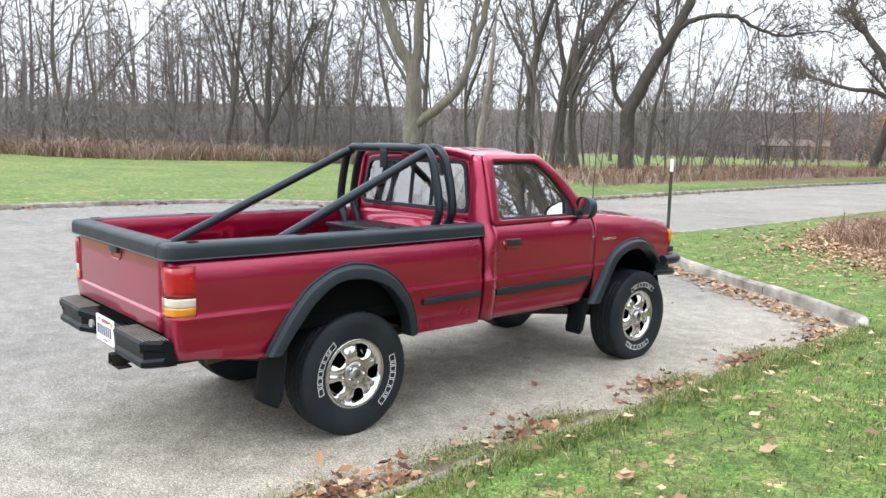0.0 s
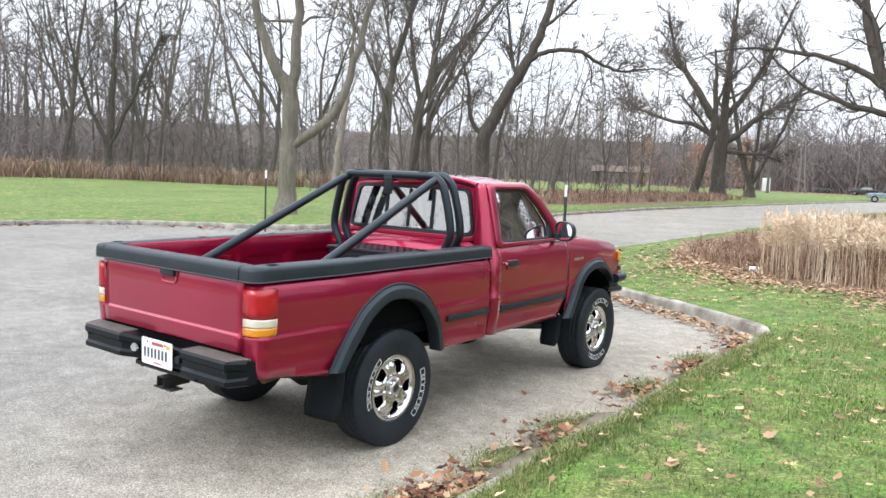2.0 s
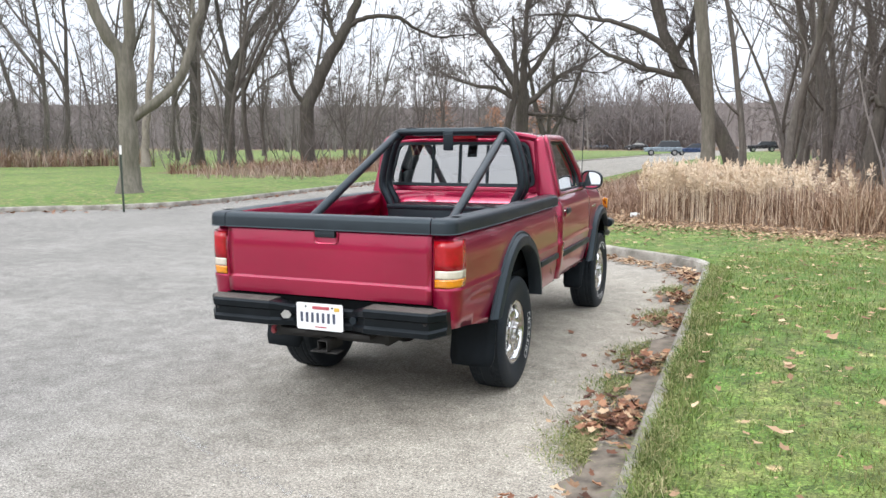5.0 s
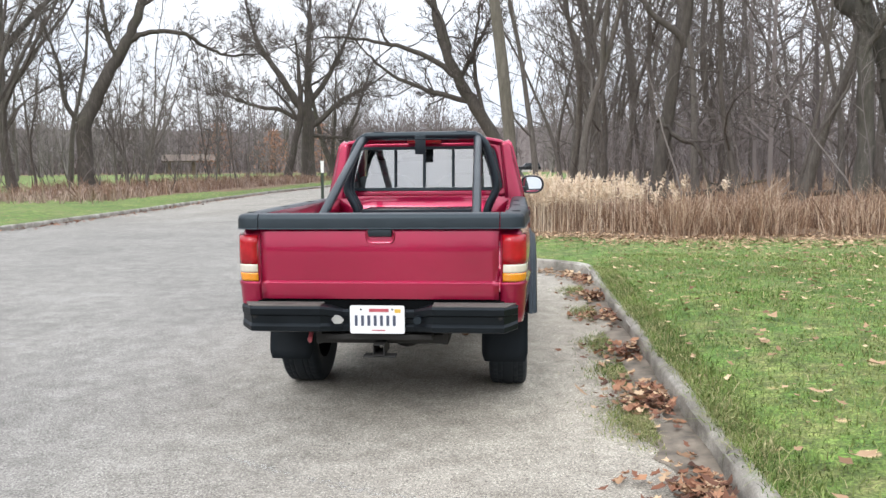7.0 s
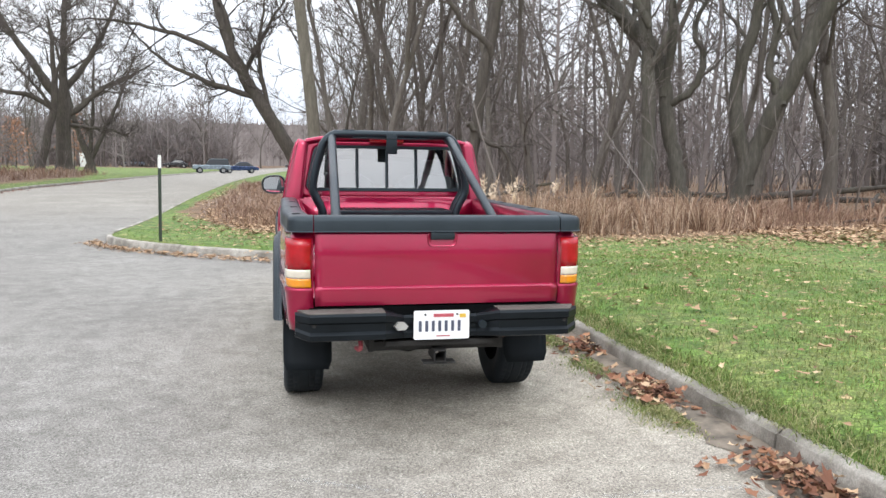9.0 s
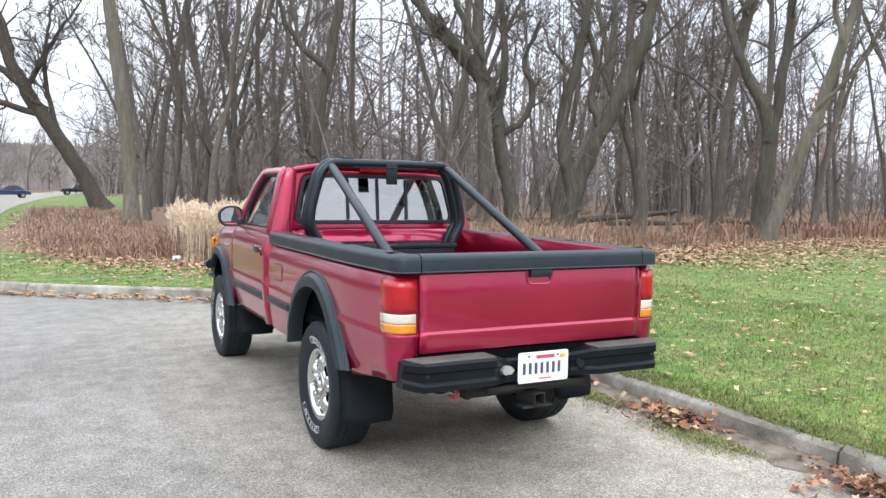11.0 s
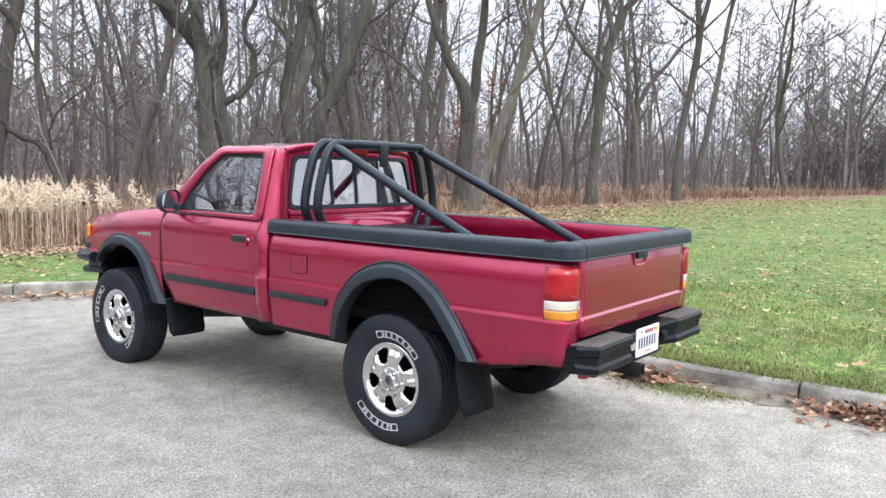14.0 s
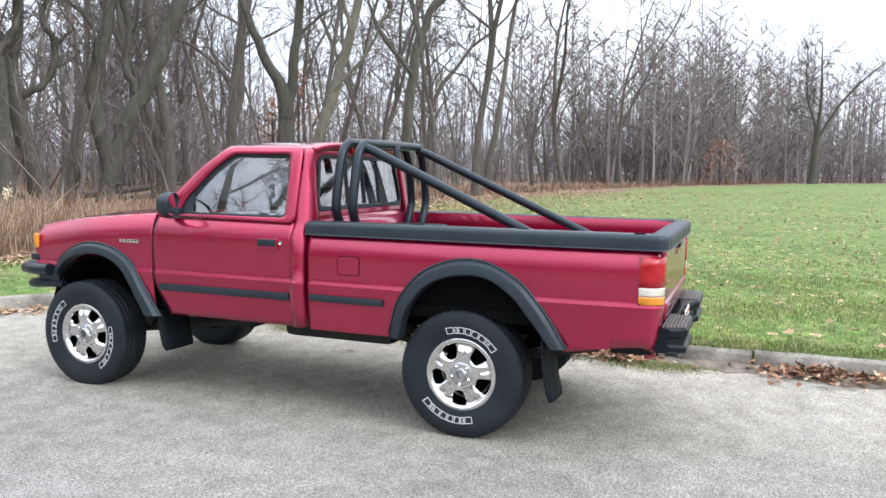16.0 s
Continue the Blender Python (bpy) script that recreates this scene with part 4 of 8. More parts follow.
# The cap follows the bed's plan: along the side, round the rear corner, in to the tailgate.
CAP = [(-0.006, 1.166), (0.0, 1.172), (0.001, 1.222), (0.006, 1.238), (0.018, 1.2475), (0.034, 1.251), (0.07, 1.253)]
for sg in (1, -1):
    rows = []
    for y in np.r_[1.036, np.linspace(1.03, -1.075, 26)]:
        edge = 0.843 - bed_taper(y)
        rows.append([(sg * (edge - o), y, z - (0.006 if y > 1.033 else 0)) for o, z in CAP] + [(sg * (edge - 0.105), y, 1.252), (sg * (edge - 0.118), y, 1.244), (sg * (edge - 0.118), y, 1.218)])
    cx, cy = 0.813 - 0.075, -1.080
    for a in np.linspace(0, math.pi / 2, 8):
        rows.append([(sg * (cx + (0.075 - o) * math.cos(a)), cy - (0.075 - o) * math.sin(a), z) for o, z in CAP] + [(sg * cx, cy, 1.2515), (sg * (cx - 0.012), cy, 1.244), (sg * (cx - 0.012), cy, 1.218)])
    rows.append([(sg * 0.679, cy - 0.075 + o, z) for o, z in CAP] + [(sg * 0.679, cy, 1.2515), (sg * 0.679, cy, 1.244), (sg * 0.679, cy, 1.218)])
    m = Mesh().grid(rows)
    m.cap(rows[0][::-1]).cap(rows[-1])
    m.make("bed_rail_cap", BLACK_PLASTIC, truck, "black plastic bed rail cap", angle=40)
    # Stake pockets are flat near-black patches, the holes' shade painted on.
    for py in (-1.0, -0.35, 0.3):
        Mesh().box(min(sg * 0.742, sg * 0.785), py - 0.03, 1.2535, max(sg * 0.742, sg * 0.785), py + 0.03, 1.2545).make("stake_pocket", DEEP_SHADE, truck, smooth=False)
prof = [(-1.045, 1.215), (-1.045, 1.240), (-1.055, 1.250)] + [(-1.156 + o, z) for o, z in CAP[::-1]]
rows = [[(x, y, z) for y, z in prof] for x in np.linspace(-0.673, 0.673, 15)]
m = Mesh().grid(rows)
m.cap(rows[0][::-1]).cap(rows[-1])
m.make("tailgate_cap", BLACK_PLASTIC, tg, "black plastic tailgate cap", angle=40)

# Fender flares.
def flare(name, outer, inner, sign, taper):
    rows = []
    for (ya, za), (yb, zb) in zip(outer, inner):
        row = []
        for t, x in ((-0.03, 0.842), (-0.02, 0.856), (0.02, 0.862), (0.08, 0.864), (0.12, 0.860), (0.34, 0.886), (0.40, 0.8885), (0.92, 0.894), (0.99, 0.891), (1.02, 0.882), (1.03, 0.85), (1.03, 0.80)):
            y, z = ya + (yb - ya) * t, za + (zb - za) * t
            row.append((sign * (x - taper(y)), y, z))
        rows.append(row)
    m = Mesh().grid(rows)
    m.cap(rows[0][::-1]).cap(rows[-1])
    return m.make(name, BLACK_PLASTIC, truck, "black plastic fender flare", angle=24)


for sg in (1, -1):
    flare("rear_flare", R_OUT, R_IN, sg, lambda y: 0.0)
    flare("front_flare", F_OUT, F_IN, sg, lambda y: fender_taper(y) * 0.7)
    bx = sg * (side_x(0.765, 1.195) + 0.007)
    Mesh().box(bx - 0.012, 0.485, 0.752, bx + 0.012, 1.0, 0.796, 0.01).make("bed_moulding", BLACK_PLASTIC, truck)
    # Name badge as plain chrome bars.
    for k in range(6):
        y0 = 2.505 - k * 0.029 if sg < 0 else 2.335 + k * 0.029
        xb = sg * (side_x(1.07, 1.25) - fender_taper(2.42) + 0.003)
        Mesh().box(xb - 0.004, y0 - 0.011, 1.052, xb + 0.003, y0 + 0.011, 1.076, 0.002).make("badge_bar", CHROME, truck)
    # Mud flaps, thin rubber sheets with a slight curl.
    for (y, x0, x1, z0, z1, nm) in ((-0.50, 0.545, 0.835, 0.275, 0.64, "rear_mud_flap"), (2.235, 0.62 if sg > 0 else 0.5, 0.80, 0.30, 0.58, "front_mud_flap")):
        rows = []
        for z in np.linspace(z1, z0, 8):
            dy = 0.05 * ((z1 - z) / (z1 - z0)) ** 2
            inset = 0.02 * step(z0 + 0.04, z0, z)
            rows.append([(sg * x, y - dy - 0.01 * math.sin((x - x0) * 14), z) for x in np.linspace(x0 + inset, x1 - inset, 6)])
        solid(Mesh().grid(rows).make(nm, FLAP, truck, "black rubber mud flap"), 0.012, 0)

# Fuel door: a shallow lid on the left side.
fx = -(side_x(0.985, 1.195))
lid = rounded([(0.65, 0.93), (0.80, 0.93), (0.80, 1.045), (0.65, 1.045)], 0.025, 5)
Mesh().grid([[(fx - 0.0025, 0.725 + (y - 0.725) * s, 0.9875 + (z - 0.9875) * s) for y, z in lid] for s in (1.03, 0.975)], close=True).make("fuel_door_gap", DEEP_SHADE, truck)
rows = [[(fx - d, 0.725 + (y - 0.725) * s, 0.9875 + (z - 0.9875) * s) for y, z in lid] for s, d in ((0.975, -0.002), (0.965, 0.0035), (0.6, 0.004))]
Mesh().grid(rows, close=True).cap([(fx - 0.004, 0.725 + (y - 0.725) * 0.6, 0.9875 + (z - 0.9875) * 0.6) for y, z in lid]).make("fuel_door", PAINT, truck, angle=60)

# Tail lamps.
def tail_lamp(sg):
    lamp = tagged(new("tail_lamp"), "red, white and amber tail lamp")
    lamp.parent = truck
    path = [(0.690, -1.137), (0.735, -1.138), (0.762, -1.133), (0.786, -1.12), (0.805, -1.098), (0.818, -1.065), (0.824, -1.012)]
    for nm, mat, z0, z1 in (("red_lens", LENS_RED, 0.968, 1.128), ("reverse_lens", LENS_WHITE, 0.920, 0.966), ("amber_lens", LENS_AMBER, 0.872, 0.918)):
        rows = []
        for z in np.linspace(z0, z1, 5):
            cut = 0.018 * max(0, (z - 1.10) / 0.028) ** 2 if z > 1.1 else 0.012 * max(0, (0.885 - z) / 0.013) ** 2 if z < 0.885 else 0
            row = []
            for k, (x, y) in enumerate(path):
                yy = y - cut if k == len(path) - 1 else y
                row.append((sg * (x + 0.004 * math.sin(math.pi * (z - 0.872) / 0.256)), yy, z))
            rows.append(row)
        solid(Mesh().grid(rows).make(nm, mat, lamp, angle=60), 0.02, -1 if sg > 0 else 1)
    rows = [[(sg * (x + dx), y + dy, z) for x, y, dx, dy in [(0.686, -1.134, 0, 0)] + [(x, y, 0, 0.003) for x, y in path[1:-1]] + [(0.823, -1.008, 0, 0)]] for z in (0.867, 1.133)]
    solid(Mesh().grid(rows).make("lamp_frame", LENS_DARK, lamp), 0.015, -1 if sg > 0 else 1)
    return lamp


tail_lamp(1)
tail_lamp(-1)

# Rear step bumper, plate, hitch.
rb = tagged(new("rear_bumper"), "black textured step bumper")
rb.parent = truck
sec = []
X_B = [-0.775, -0.765, -0.73, -0.70, -0.31, -0.295, -0.20, -0.185, 0.185, 0.20, 0.295, 0.31, 0.70, 0.73, 0.765, 0.775]
for x in X_B:
    ax = abs(x)
    back = -1.264 + 0.085 * min(1, max(0, (0.31 - ax) / 0.11)) + 0.085 * max(0, (ax - 0.70) / 0.075)
    z_t = 0.748 - 0.03 * step(0.31, 0.2, ax)
    z_b = 0.602 - 0.014 * step(0.31, 0.2, ax) + 0.012 * step(0.7, 0.785, ax)
    sec.append([(x, -1.10, z_t - 0.012), (x, -1.16, z_t), (x, back + 0.012, z_t), (x, back, z_t - 0.012), (x, back + 0.004, z_t - 0.045), (x, back + 0.018, z_t - 0.055), (x, back + 0.02, z_b + 0.05), (x, back + 0.004, z_b + 0.035), (x, back + 0.006, z_b + 0.008), (x, back + 0.03, z_b), (x, -1.10, z_b)])
m = Mesh().grid(sec)
m.cap(sec[0]).cap(sec[-1][::-1])
m.make("bumper_shell", BUMPER_BLACK, rb, angle=28, flip=True)
for sg in (1, -1):
    for k in range(7):
        y0, far = -1.252 + k * 0.018, 0.715 + k * 0.008
        Mesh().box(min(sg * 0.31, sg * far), y0, 0.747, max(sg * 0.31, sg * far), y0 + 0.0125, 0.754, 0.002).make("tread_rib", DUSTY_TREAD, rb)
    Mesh().lathe([(0.0, 0.0001), (0.004, 0.0001), (0.004, 0.011), (0.0, 0.012)], 12, "y", (sg * 0.68, -1.252, 0.69)).make("bumper_bolt", CHASSIS, rb)
# Near-black filler for the shaded gap behind the bumper.
Mesh().box(-0.70, -1.128, 0.63, 0.70, -1.04, 0.762, 0.004).make("bumper_backing", DEEP_SHADE, rb)
dm = [(-0.262, 0.668), (-0.238, 0.692), (-0.212, 0.69), (-0.188, 0.668), (-0.205, 0.648), (-0.245, 0.646)]
Mesh().grid([[(x, -1.205, z) for x, z in dm], [(x * 0.97, -1.222, z) for x, z in dm]], close=True).cap([(x * 0.97, -1.222, z) for x, z in dm]).make("marker_diamond", m_plain("scuffed_grey_metal", (0.4, 0.4, 0.38), 0.5, 0.4), rb, "scuffed grey metal cover")
Mesh().lathe([(0.0, 0.0001), (0.0, 0.024), (-0.02, 0.022), (-0.02, 0.0001)], 14, "y", (0.225, -1.205, 0.668)).make("plate_lamp", BLACK_TUBE, rb)
plate = tagged(new("number_plate"), "white number plate with dark characters")
plate.parent = rb
pl = rounded([(-0.1525, 0.590), (0.1525, 0.590), (0.1525, 0.747), (-0.1525, 0.747)], 0.012, 4)
rows = [[(x, y, z) for x, z in pl] for y in (-1.203, -1.208)]
Mesh().grid(rows, close=True).cap([(x, -1.208, z) for x, z in pl]).make("plate_sheet", PLATE_WHITE, plate, angle=30)
for k in range(7):
    xk = -0.118 + k * 0.0355
    Mesh().box(xk - 0.0075, -1.2105, 0.634, xk + 0.0085, -1.2082, 0.692).make("plate_bar", PLATE_INK, plate, smooth=False)
Mesh().box(-0.045, -1.2105, 0.712, 0.065, -1.2082, 0.730).make("plate_state_bar", PLATE_RED, plate, smooth=False)
Mesh().box(-0.03, -1.2105, 0.606, 0.045, -1.2082, 0.612).make("plate_lower_bar", PLATE_RED, plate, smooth=False)
Mesh().box(0.098, -1.2105, 0.707, 0.132, -1.2082, 0.728).make("plate_sticker", PLATE_YELLOW, plate, smooth=False)
for x in (-0.09, 0.085):
    Mesh().lathe([(-1.208, 0.006), (-1.212, 0.005), (-1.212, 0.0001)], 8, "y", (x, 0, 0.725)).make("plate_screw", CHASSIS, plate)
hi = tagged(new("tow_hitch"), "black steel tow hitch receiver")
hi.parent = truck
Mesh().box(-0.36, -1.08, 0.505, 0.36, -1.01, 0.56, 0.008).make("hitch_tube", CHASSIS, hi)
rows = [[(0.032 * sx, y, 0.49 + 0.032 * sz) for sx, sz in ((-1, -1), (1, -1), (1, 1), (-1, 1))] for y in (-1.0, -1.185)]
Mesh().grid(rows, close=True).make("receiver", CHASSIS, hi, smooth=False).modifiers.new("t", "SOLIDIFY").thickness = 0.006
Mesh().box(-0.09, -1.17, 0.444, 0.09, -1.09, 0.454, 0.003).make("chain_plate", CHASSIS, hi)
for sg in (1, -1):
    Mesh().box(min(sg * 0.35, sg * 0.38), -1.08, 0.5, max(sg * 0.35, sg * 0.38), -0.8, 0.66, 0.006).make("hitch_bracket", CHASSIS, hi)
Mesh().box(-0.30, -1.16, 0.545, 0.30, -1.02, 0.575, 0.006).make("bumper_cross_plate", CHASSIS, hi)

Mesh().tube(spline([(-0.42, -0.95, 0.57), (-0.42, -1.02, 0.56), (-0.42, -1.06, 0.535), (-0.425, -1.05, 0.51), (-0.44, -1.01, 0.51)], 12), 0.013, 8).make("tow_hook", PLATE_RED, hi, "red painted tow hook")

# Chassis, axles and exhaust.
ch = tagged(new("chassis"), "dirty black chassis with axles")
ch.parent = truck
for sg in (1, -1):
    Mesh().box(min(sg * 0.40, sg * 0.47), -0.9, 0.60, max(sg * 0.40, sg * 0.47), 3.3, 0.70, 0.008).make("frame_rail", CHASSIS, ch)
    Mesh().tube(spline([(sg * 0.52, -0.75, 0.56), (sg * 0.52, -0.3, 0.47), (sg * 0.52, 0.0, 0.44), (sg * 0.52, 0.4, 0.48), (sg * 0.52, 0.75, 0.58)], 14), 0.028, 8).make("leaf_spring", CHASSIS, ch)
    Mesh().tube([(sg * 0.55, 0.1, 0.36), (sg * 0.48, 0.28, 0.72)], 0.03, 8).make("shock_absorber", CHASSIS, ch)
    Mesh().tube([(sg * 0.1, 2.75, 0.40), (sg * 0.65, 2.88, 0.37)], 0.05, 8).make("axle_beam", CHASSIS, ch)
Mesh().box(-0.44, 1.74, 0.43, 0.44, 1.84, 0.50, 0.02).make("cross_member", CHASSIS, ch)
for sg in (1, -1):
    Mesh().tube(spline([(sg * 0.42, 1.70, 0.50), (sg * 0.43, 2.1, 0.45), (sg * 0.5, 2.6, 0.39), (sg * 0.54, 2.85, 0.37)], 12), 0.035, 8).make("radius_arm", CHASSIS, ch)
    Mesh().tube([(sg * 0.56, 2.55, 0.42), (sg * 0.52, 2.45, 0.78)], 0.032, 8).make("front_damper", CHASSIS, ch)
Mesh().tube([(-0.66, 0, 0.378), (0.66, 0, 0.378)], 0.042, 12).make("rear_axle", CHASSIS, ch)
Mesh().lathe([(-0.13, 0.01), (-0.12, 0.08), (-0.05, 0.13), (0.05, 0.13), (0.12, 0.08), (0.13, 0.01)], 16, "y", (0.0, -0.02, 0.378)).make("differential", CHASSIS, ch)
Mesh().tube([(0, 0.1, 0.39), (0, 1.5, 0.52)], 0.035, 10).make("drive_shaft", CHASSIS, ch)
Mesh().box(-0.22, 1.45, 0.42, 0.24, 2.3, 0.68, 0.06).make("gearbox", CHASSIS, ch)
Mesh().box(-0.36, 2.35, 0.46, 0.36, 3.2, 0.78, 0.06).make("engine_sump", CHASSIS, ch)
Mesh().box(-0.60, 0.55, 0.45, -0.22, 1.35, 0.70, 0.05).make("fuel_tank", CHASSIS, ch)
# Undersides of bed and cab, painted as dark as their shade.
Mesh().box(-0.78, -1.05, 0.70, 0.78, 1.02, 0.775, 0.01).make("bed_underside", DEEP_SHADE, ch)
Mesh().box(-0.78, 1.06, 0.60, 0.78, 2.24, 0.68, 0.01).make("cab_floor", DEEP_SHADE, ch)
Mesh().tube(spline([(0.30, 1.6, 0.50), (0.33, 0.6, 0.49), (0.36, 0.2, 0.58), (0.40, -0.2, 0.60), (0.44, -0.55, 0.54), (0.46, -0.8, 0.52)], 24), 0.028, 10).make("exhaust_pipe", RUST, ch, "rusty exhaust pipe")
Mesh().lathe([(0.55, 0.03), (0.57, 0.075), (1.05, 0.075), (1.07, 0.03)], 14, "y", (0.32, 0, 0.50)).make("muffler", RUST, ch)

# Wheels.
def tyre_mesh():
    m = Mesh()
    half, R, r = 0.128, 0.385, 0.220
    prof = [(-0.085, r - 0.008), (-0.108, r + 0.001), (-0.114, r + 0.025), (-0.125, r + 0.07), (-0.127, r + 0.1), (-0.122, R - 0.035), (-0.114, R - 0.016), (-0.106, R - 0.008)]
    tread = [(a, R - 0.004 * (a / 0.1) ** 2) for a in np.linspace(-0.100, 0.100, 25)]
    full = prof + tread + [(-a, b) for a, b in prof[::-1]]
    n = 144
    rows = []
    for a, rad in full:
        row = []
        for j in range(n):
            t = 2 * math.pi * j / n
            rr = rad
            if rad > R - 0.02:
                ring_i = abs(a)
                groove = min(abs(ring_i - 0.030), abs(ring_i - 0.066)) < 0.0042
                seg = (j + (3 if a > 0 else 0) + int(ring_i / 0.036)) % 6
                if groove or (seg == 0 and ring_i > 0.034) or (seg == 3 and ring_i > 0.07):
                    rr -= 0.0055 if ring_i < 0.085 else 0.003
            y, z = rr * math.cos(t), rr * math.sin(t)
            row.append((a, y, max(z, -0.378)))
        rows.append(row)
    return m.grid(rows, close=True)


def rim_mesh():
    """Chromed wheel: a dish with five rounded windows between five broad spokes. x points outward."""
    m = Mesh()
    radii = [0.055, 0.062, 0.070, 0.080, 0.088, 0.095, 0.102, 0.108, 0.115, 0.123, 0.132, 0.141, 0.150, 0.158, 0.164, 0.169, 0.174, 0.180, 0.187, 0.194, 0.201, 0.208, 0.214, 0.219, 0.223]
    face = [(0.055, 0.062), (0.085, 0.062), (0.105, 0.068), (0.13, 0.070), (0.15, 0.064), (0.166, 0.054), (0.178, 0.050), (0.186, 0.056), (0.196, 0.068), (0.206, 0.073), (0.214, 0.072), (0.219, 0.066), (0.223, 0.055)]
    n = 120

    def hole(rad, t):
        """How far a point lies inside a window: 1 in its middle, 0 on its rim."""
        u = (((t / (2 * math.pi) * 5) % 1.0) - 0.5) * 2 * math.pi / 5
        across = abs(u * rad) / (0.026 + 0.34 * (rad - 0.10))
        out = abs(rad - 0.142) / 0.039
        return 1 - (across ** 3 + out ** 3) ** (1 / 3)

    def place(rad, t):
        v = (((t / (2 * math.pi) * 5) % 1.0) - 0.5) * 2
        x = lerp(face, rad) - 0.018 * step(-0.34, 0.02, hole(rad, t))
        far = (1 - abs(v)) * math.pi / 5 * rad
        x += (0.003 * math.exp(-((far - 0.022) / 0.008) ** 2) - 0.006 * math.exp(-(far / 0.011) ** 2)) * step(0.105, 0.135, rad) * step(0.188, 0.170, rad)
        return (x + 0.026, rad * math.cos(t), rad * math.sin(t))

    spots = [[rad, 2 * math.pi * j / n] for rad in radii for j in range(n)]
    kept, gone = set(), set()
    for i in range(len(radii) - 1):
        for j in range(n):
            a, b = i * n + j, i * n + (j + 1) % n
            quad = (a, b, b + n, a + n)
            if hole((radii[i] + radii[i + 1]) / 2, 2 * math.pi * (j + 0.5) / n) > 0:
                gone.update(quad)
            else:
                kept.update(quad)
                m.f.append(quad)
    # The windows' edges are drawn on to their true outline.
    for k in kept & gone:
        rad, t = spots[k]
        for _ in range(6):
            h = hole(rad, t)
            gr = (hole(rad + 1e-4, t) - hole(rad - 1e-4, t)) / 2e-4
            gt = (hole(rad, t + 1e-3) - hole(rad, t - 1e-3)) / 2e-3 / rad
            d = -h / (gr * gr + gt * gt + 1e-6)
            rad, t = rad + max(-0.003, min(0.003, d * gr)), t + max(-0.003, min(0.003, d * gt)) / rad
        spots[k] = [rad, t]
    m.v.extend(place(rad, t) for rad, t in spots)
    return m


TYRE, RIM = tyre_mesh(), rim_mesh()


def build_wheel():
    w = new("wheel")
    w.parent = truck
    ty = TYRE.make("tyre", RUBBER, w, "black off-road tyre with white lettering", angle=25)
    rm = RIM.make("rim", CHROME, w, "chrome five-spoke rim", angle=60)
    solid(rm, 0.011, 0)
    # Barrel and drum are near-black, for shade behind the rim's windows.
    Mesh().lathe([(0.098, 0.214), (-0.05, 0.195), (-0.10, 0.205), (-0.108, 0.218)], 48, "x").make("barrel", DEEP_SHADE, rm)
    Mesh().lathe([(-0.05, 0.0001), (-0.05, 0.15), (-0.01, 0.155), (-0.01, 0.06)], 40, "x").make("brake_drum", DEEP_SHADE, w)
    Mesh().lathe([(0.078, 0.074), (0.096, 0.072), (0.100, 0.066), (0.100, 0.044), (0.110, 0.040), (0.116, 0.034), (0.114, 0.025), (0.07, 0.022), (0.07, 0.0001)], 40, "x").make("hub_ring", STEEL, rm)
    for k in range(5):
        t = 2 * math.pi * (k + 0.5) / 5
        Mesh().lathe([(0.09, 0.012), (0.116, 0.011), (0.120, 0.007), (0.120, 0.0001)], 6, "x", (0, 0.056 * math.cos(t), 0.056 * math.sin(t))).make("lug_nut", CHROME, rm)
    # Raised white outlined blocks where the sidewall is lettered.
    for start in (math.radians(25), math.radians(205)):
        t = start
        for wide in (5.4, 2.1, 4.4, 4.7, 4.0, 3.8, 2.1, 5.0):
            t += math.radians(wide + 0.55)
            blk = Mesh()
            for (r0, r1, a0, a1) in ((0.250, 0.254, -wide, wide), (0.286, 0.290, -wide, wide), (0.254, 0.286, -wide, 0.9 - wide), (0.254, 0.286, wide - 0.9, wide)):
                q = [(0.1285 if r > 0.27 else 0.1235, r * math.cos(t + math.radians(a)), r * math.sin(t + math.radians(a))) for r, a in ((r0, a0), (r0, a1), (r1, a1), (r1, a0))]
                blk.cap(q)
            t += math.radians(wide + 0.55)
            blk.make("letter_block", WHITE_INK, ty, smooth=False)
    return w


wheel = build_wheel()
wheel.matrix_basis = pose(0.706, 0, 0.378, 102, 0, 0)
for (x, y, z, rx, rz) in ((-0.706, 0, 0.378, 12, 180), (0.72, 2.895, 0.366, 205, 0), (-0.72, 2.895, 0.366, 100, 180)):
    copy_thing(wheel, Matrix.Translation((x, y, z)) @ pose(0, 0, 0, 0, 0, rz) @ pose(0, 0, 0, rx, 0, 0))

# Roll bar.
bar = tagged(new("roll_bar"), "black steel double-hoop roll bar")
bar.parent = truck
for y, dz in ((0.83, 0.0), (0.95, 0.003)):
    pts = [(-0.50, y, 0.84), (-0.525, y, 1.14), (-0.565, y, 1.24), (-0.60, y, 1.32), (-0.585, y, 1.45), (-0.535, y, 1.63), (-0.50, y, 1.70), (-0.44, y, 1.742 + dz), (-0.35, y, 1.748 + dz)]
    pts = pts + [(-x, yy, z) for x, yy, z in pts[::-1]]
    Mesh().tube(spline(pts, 70), 0.031, 14).make("hoop", BLACK_TUBE, bar)
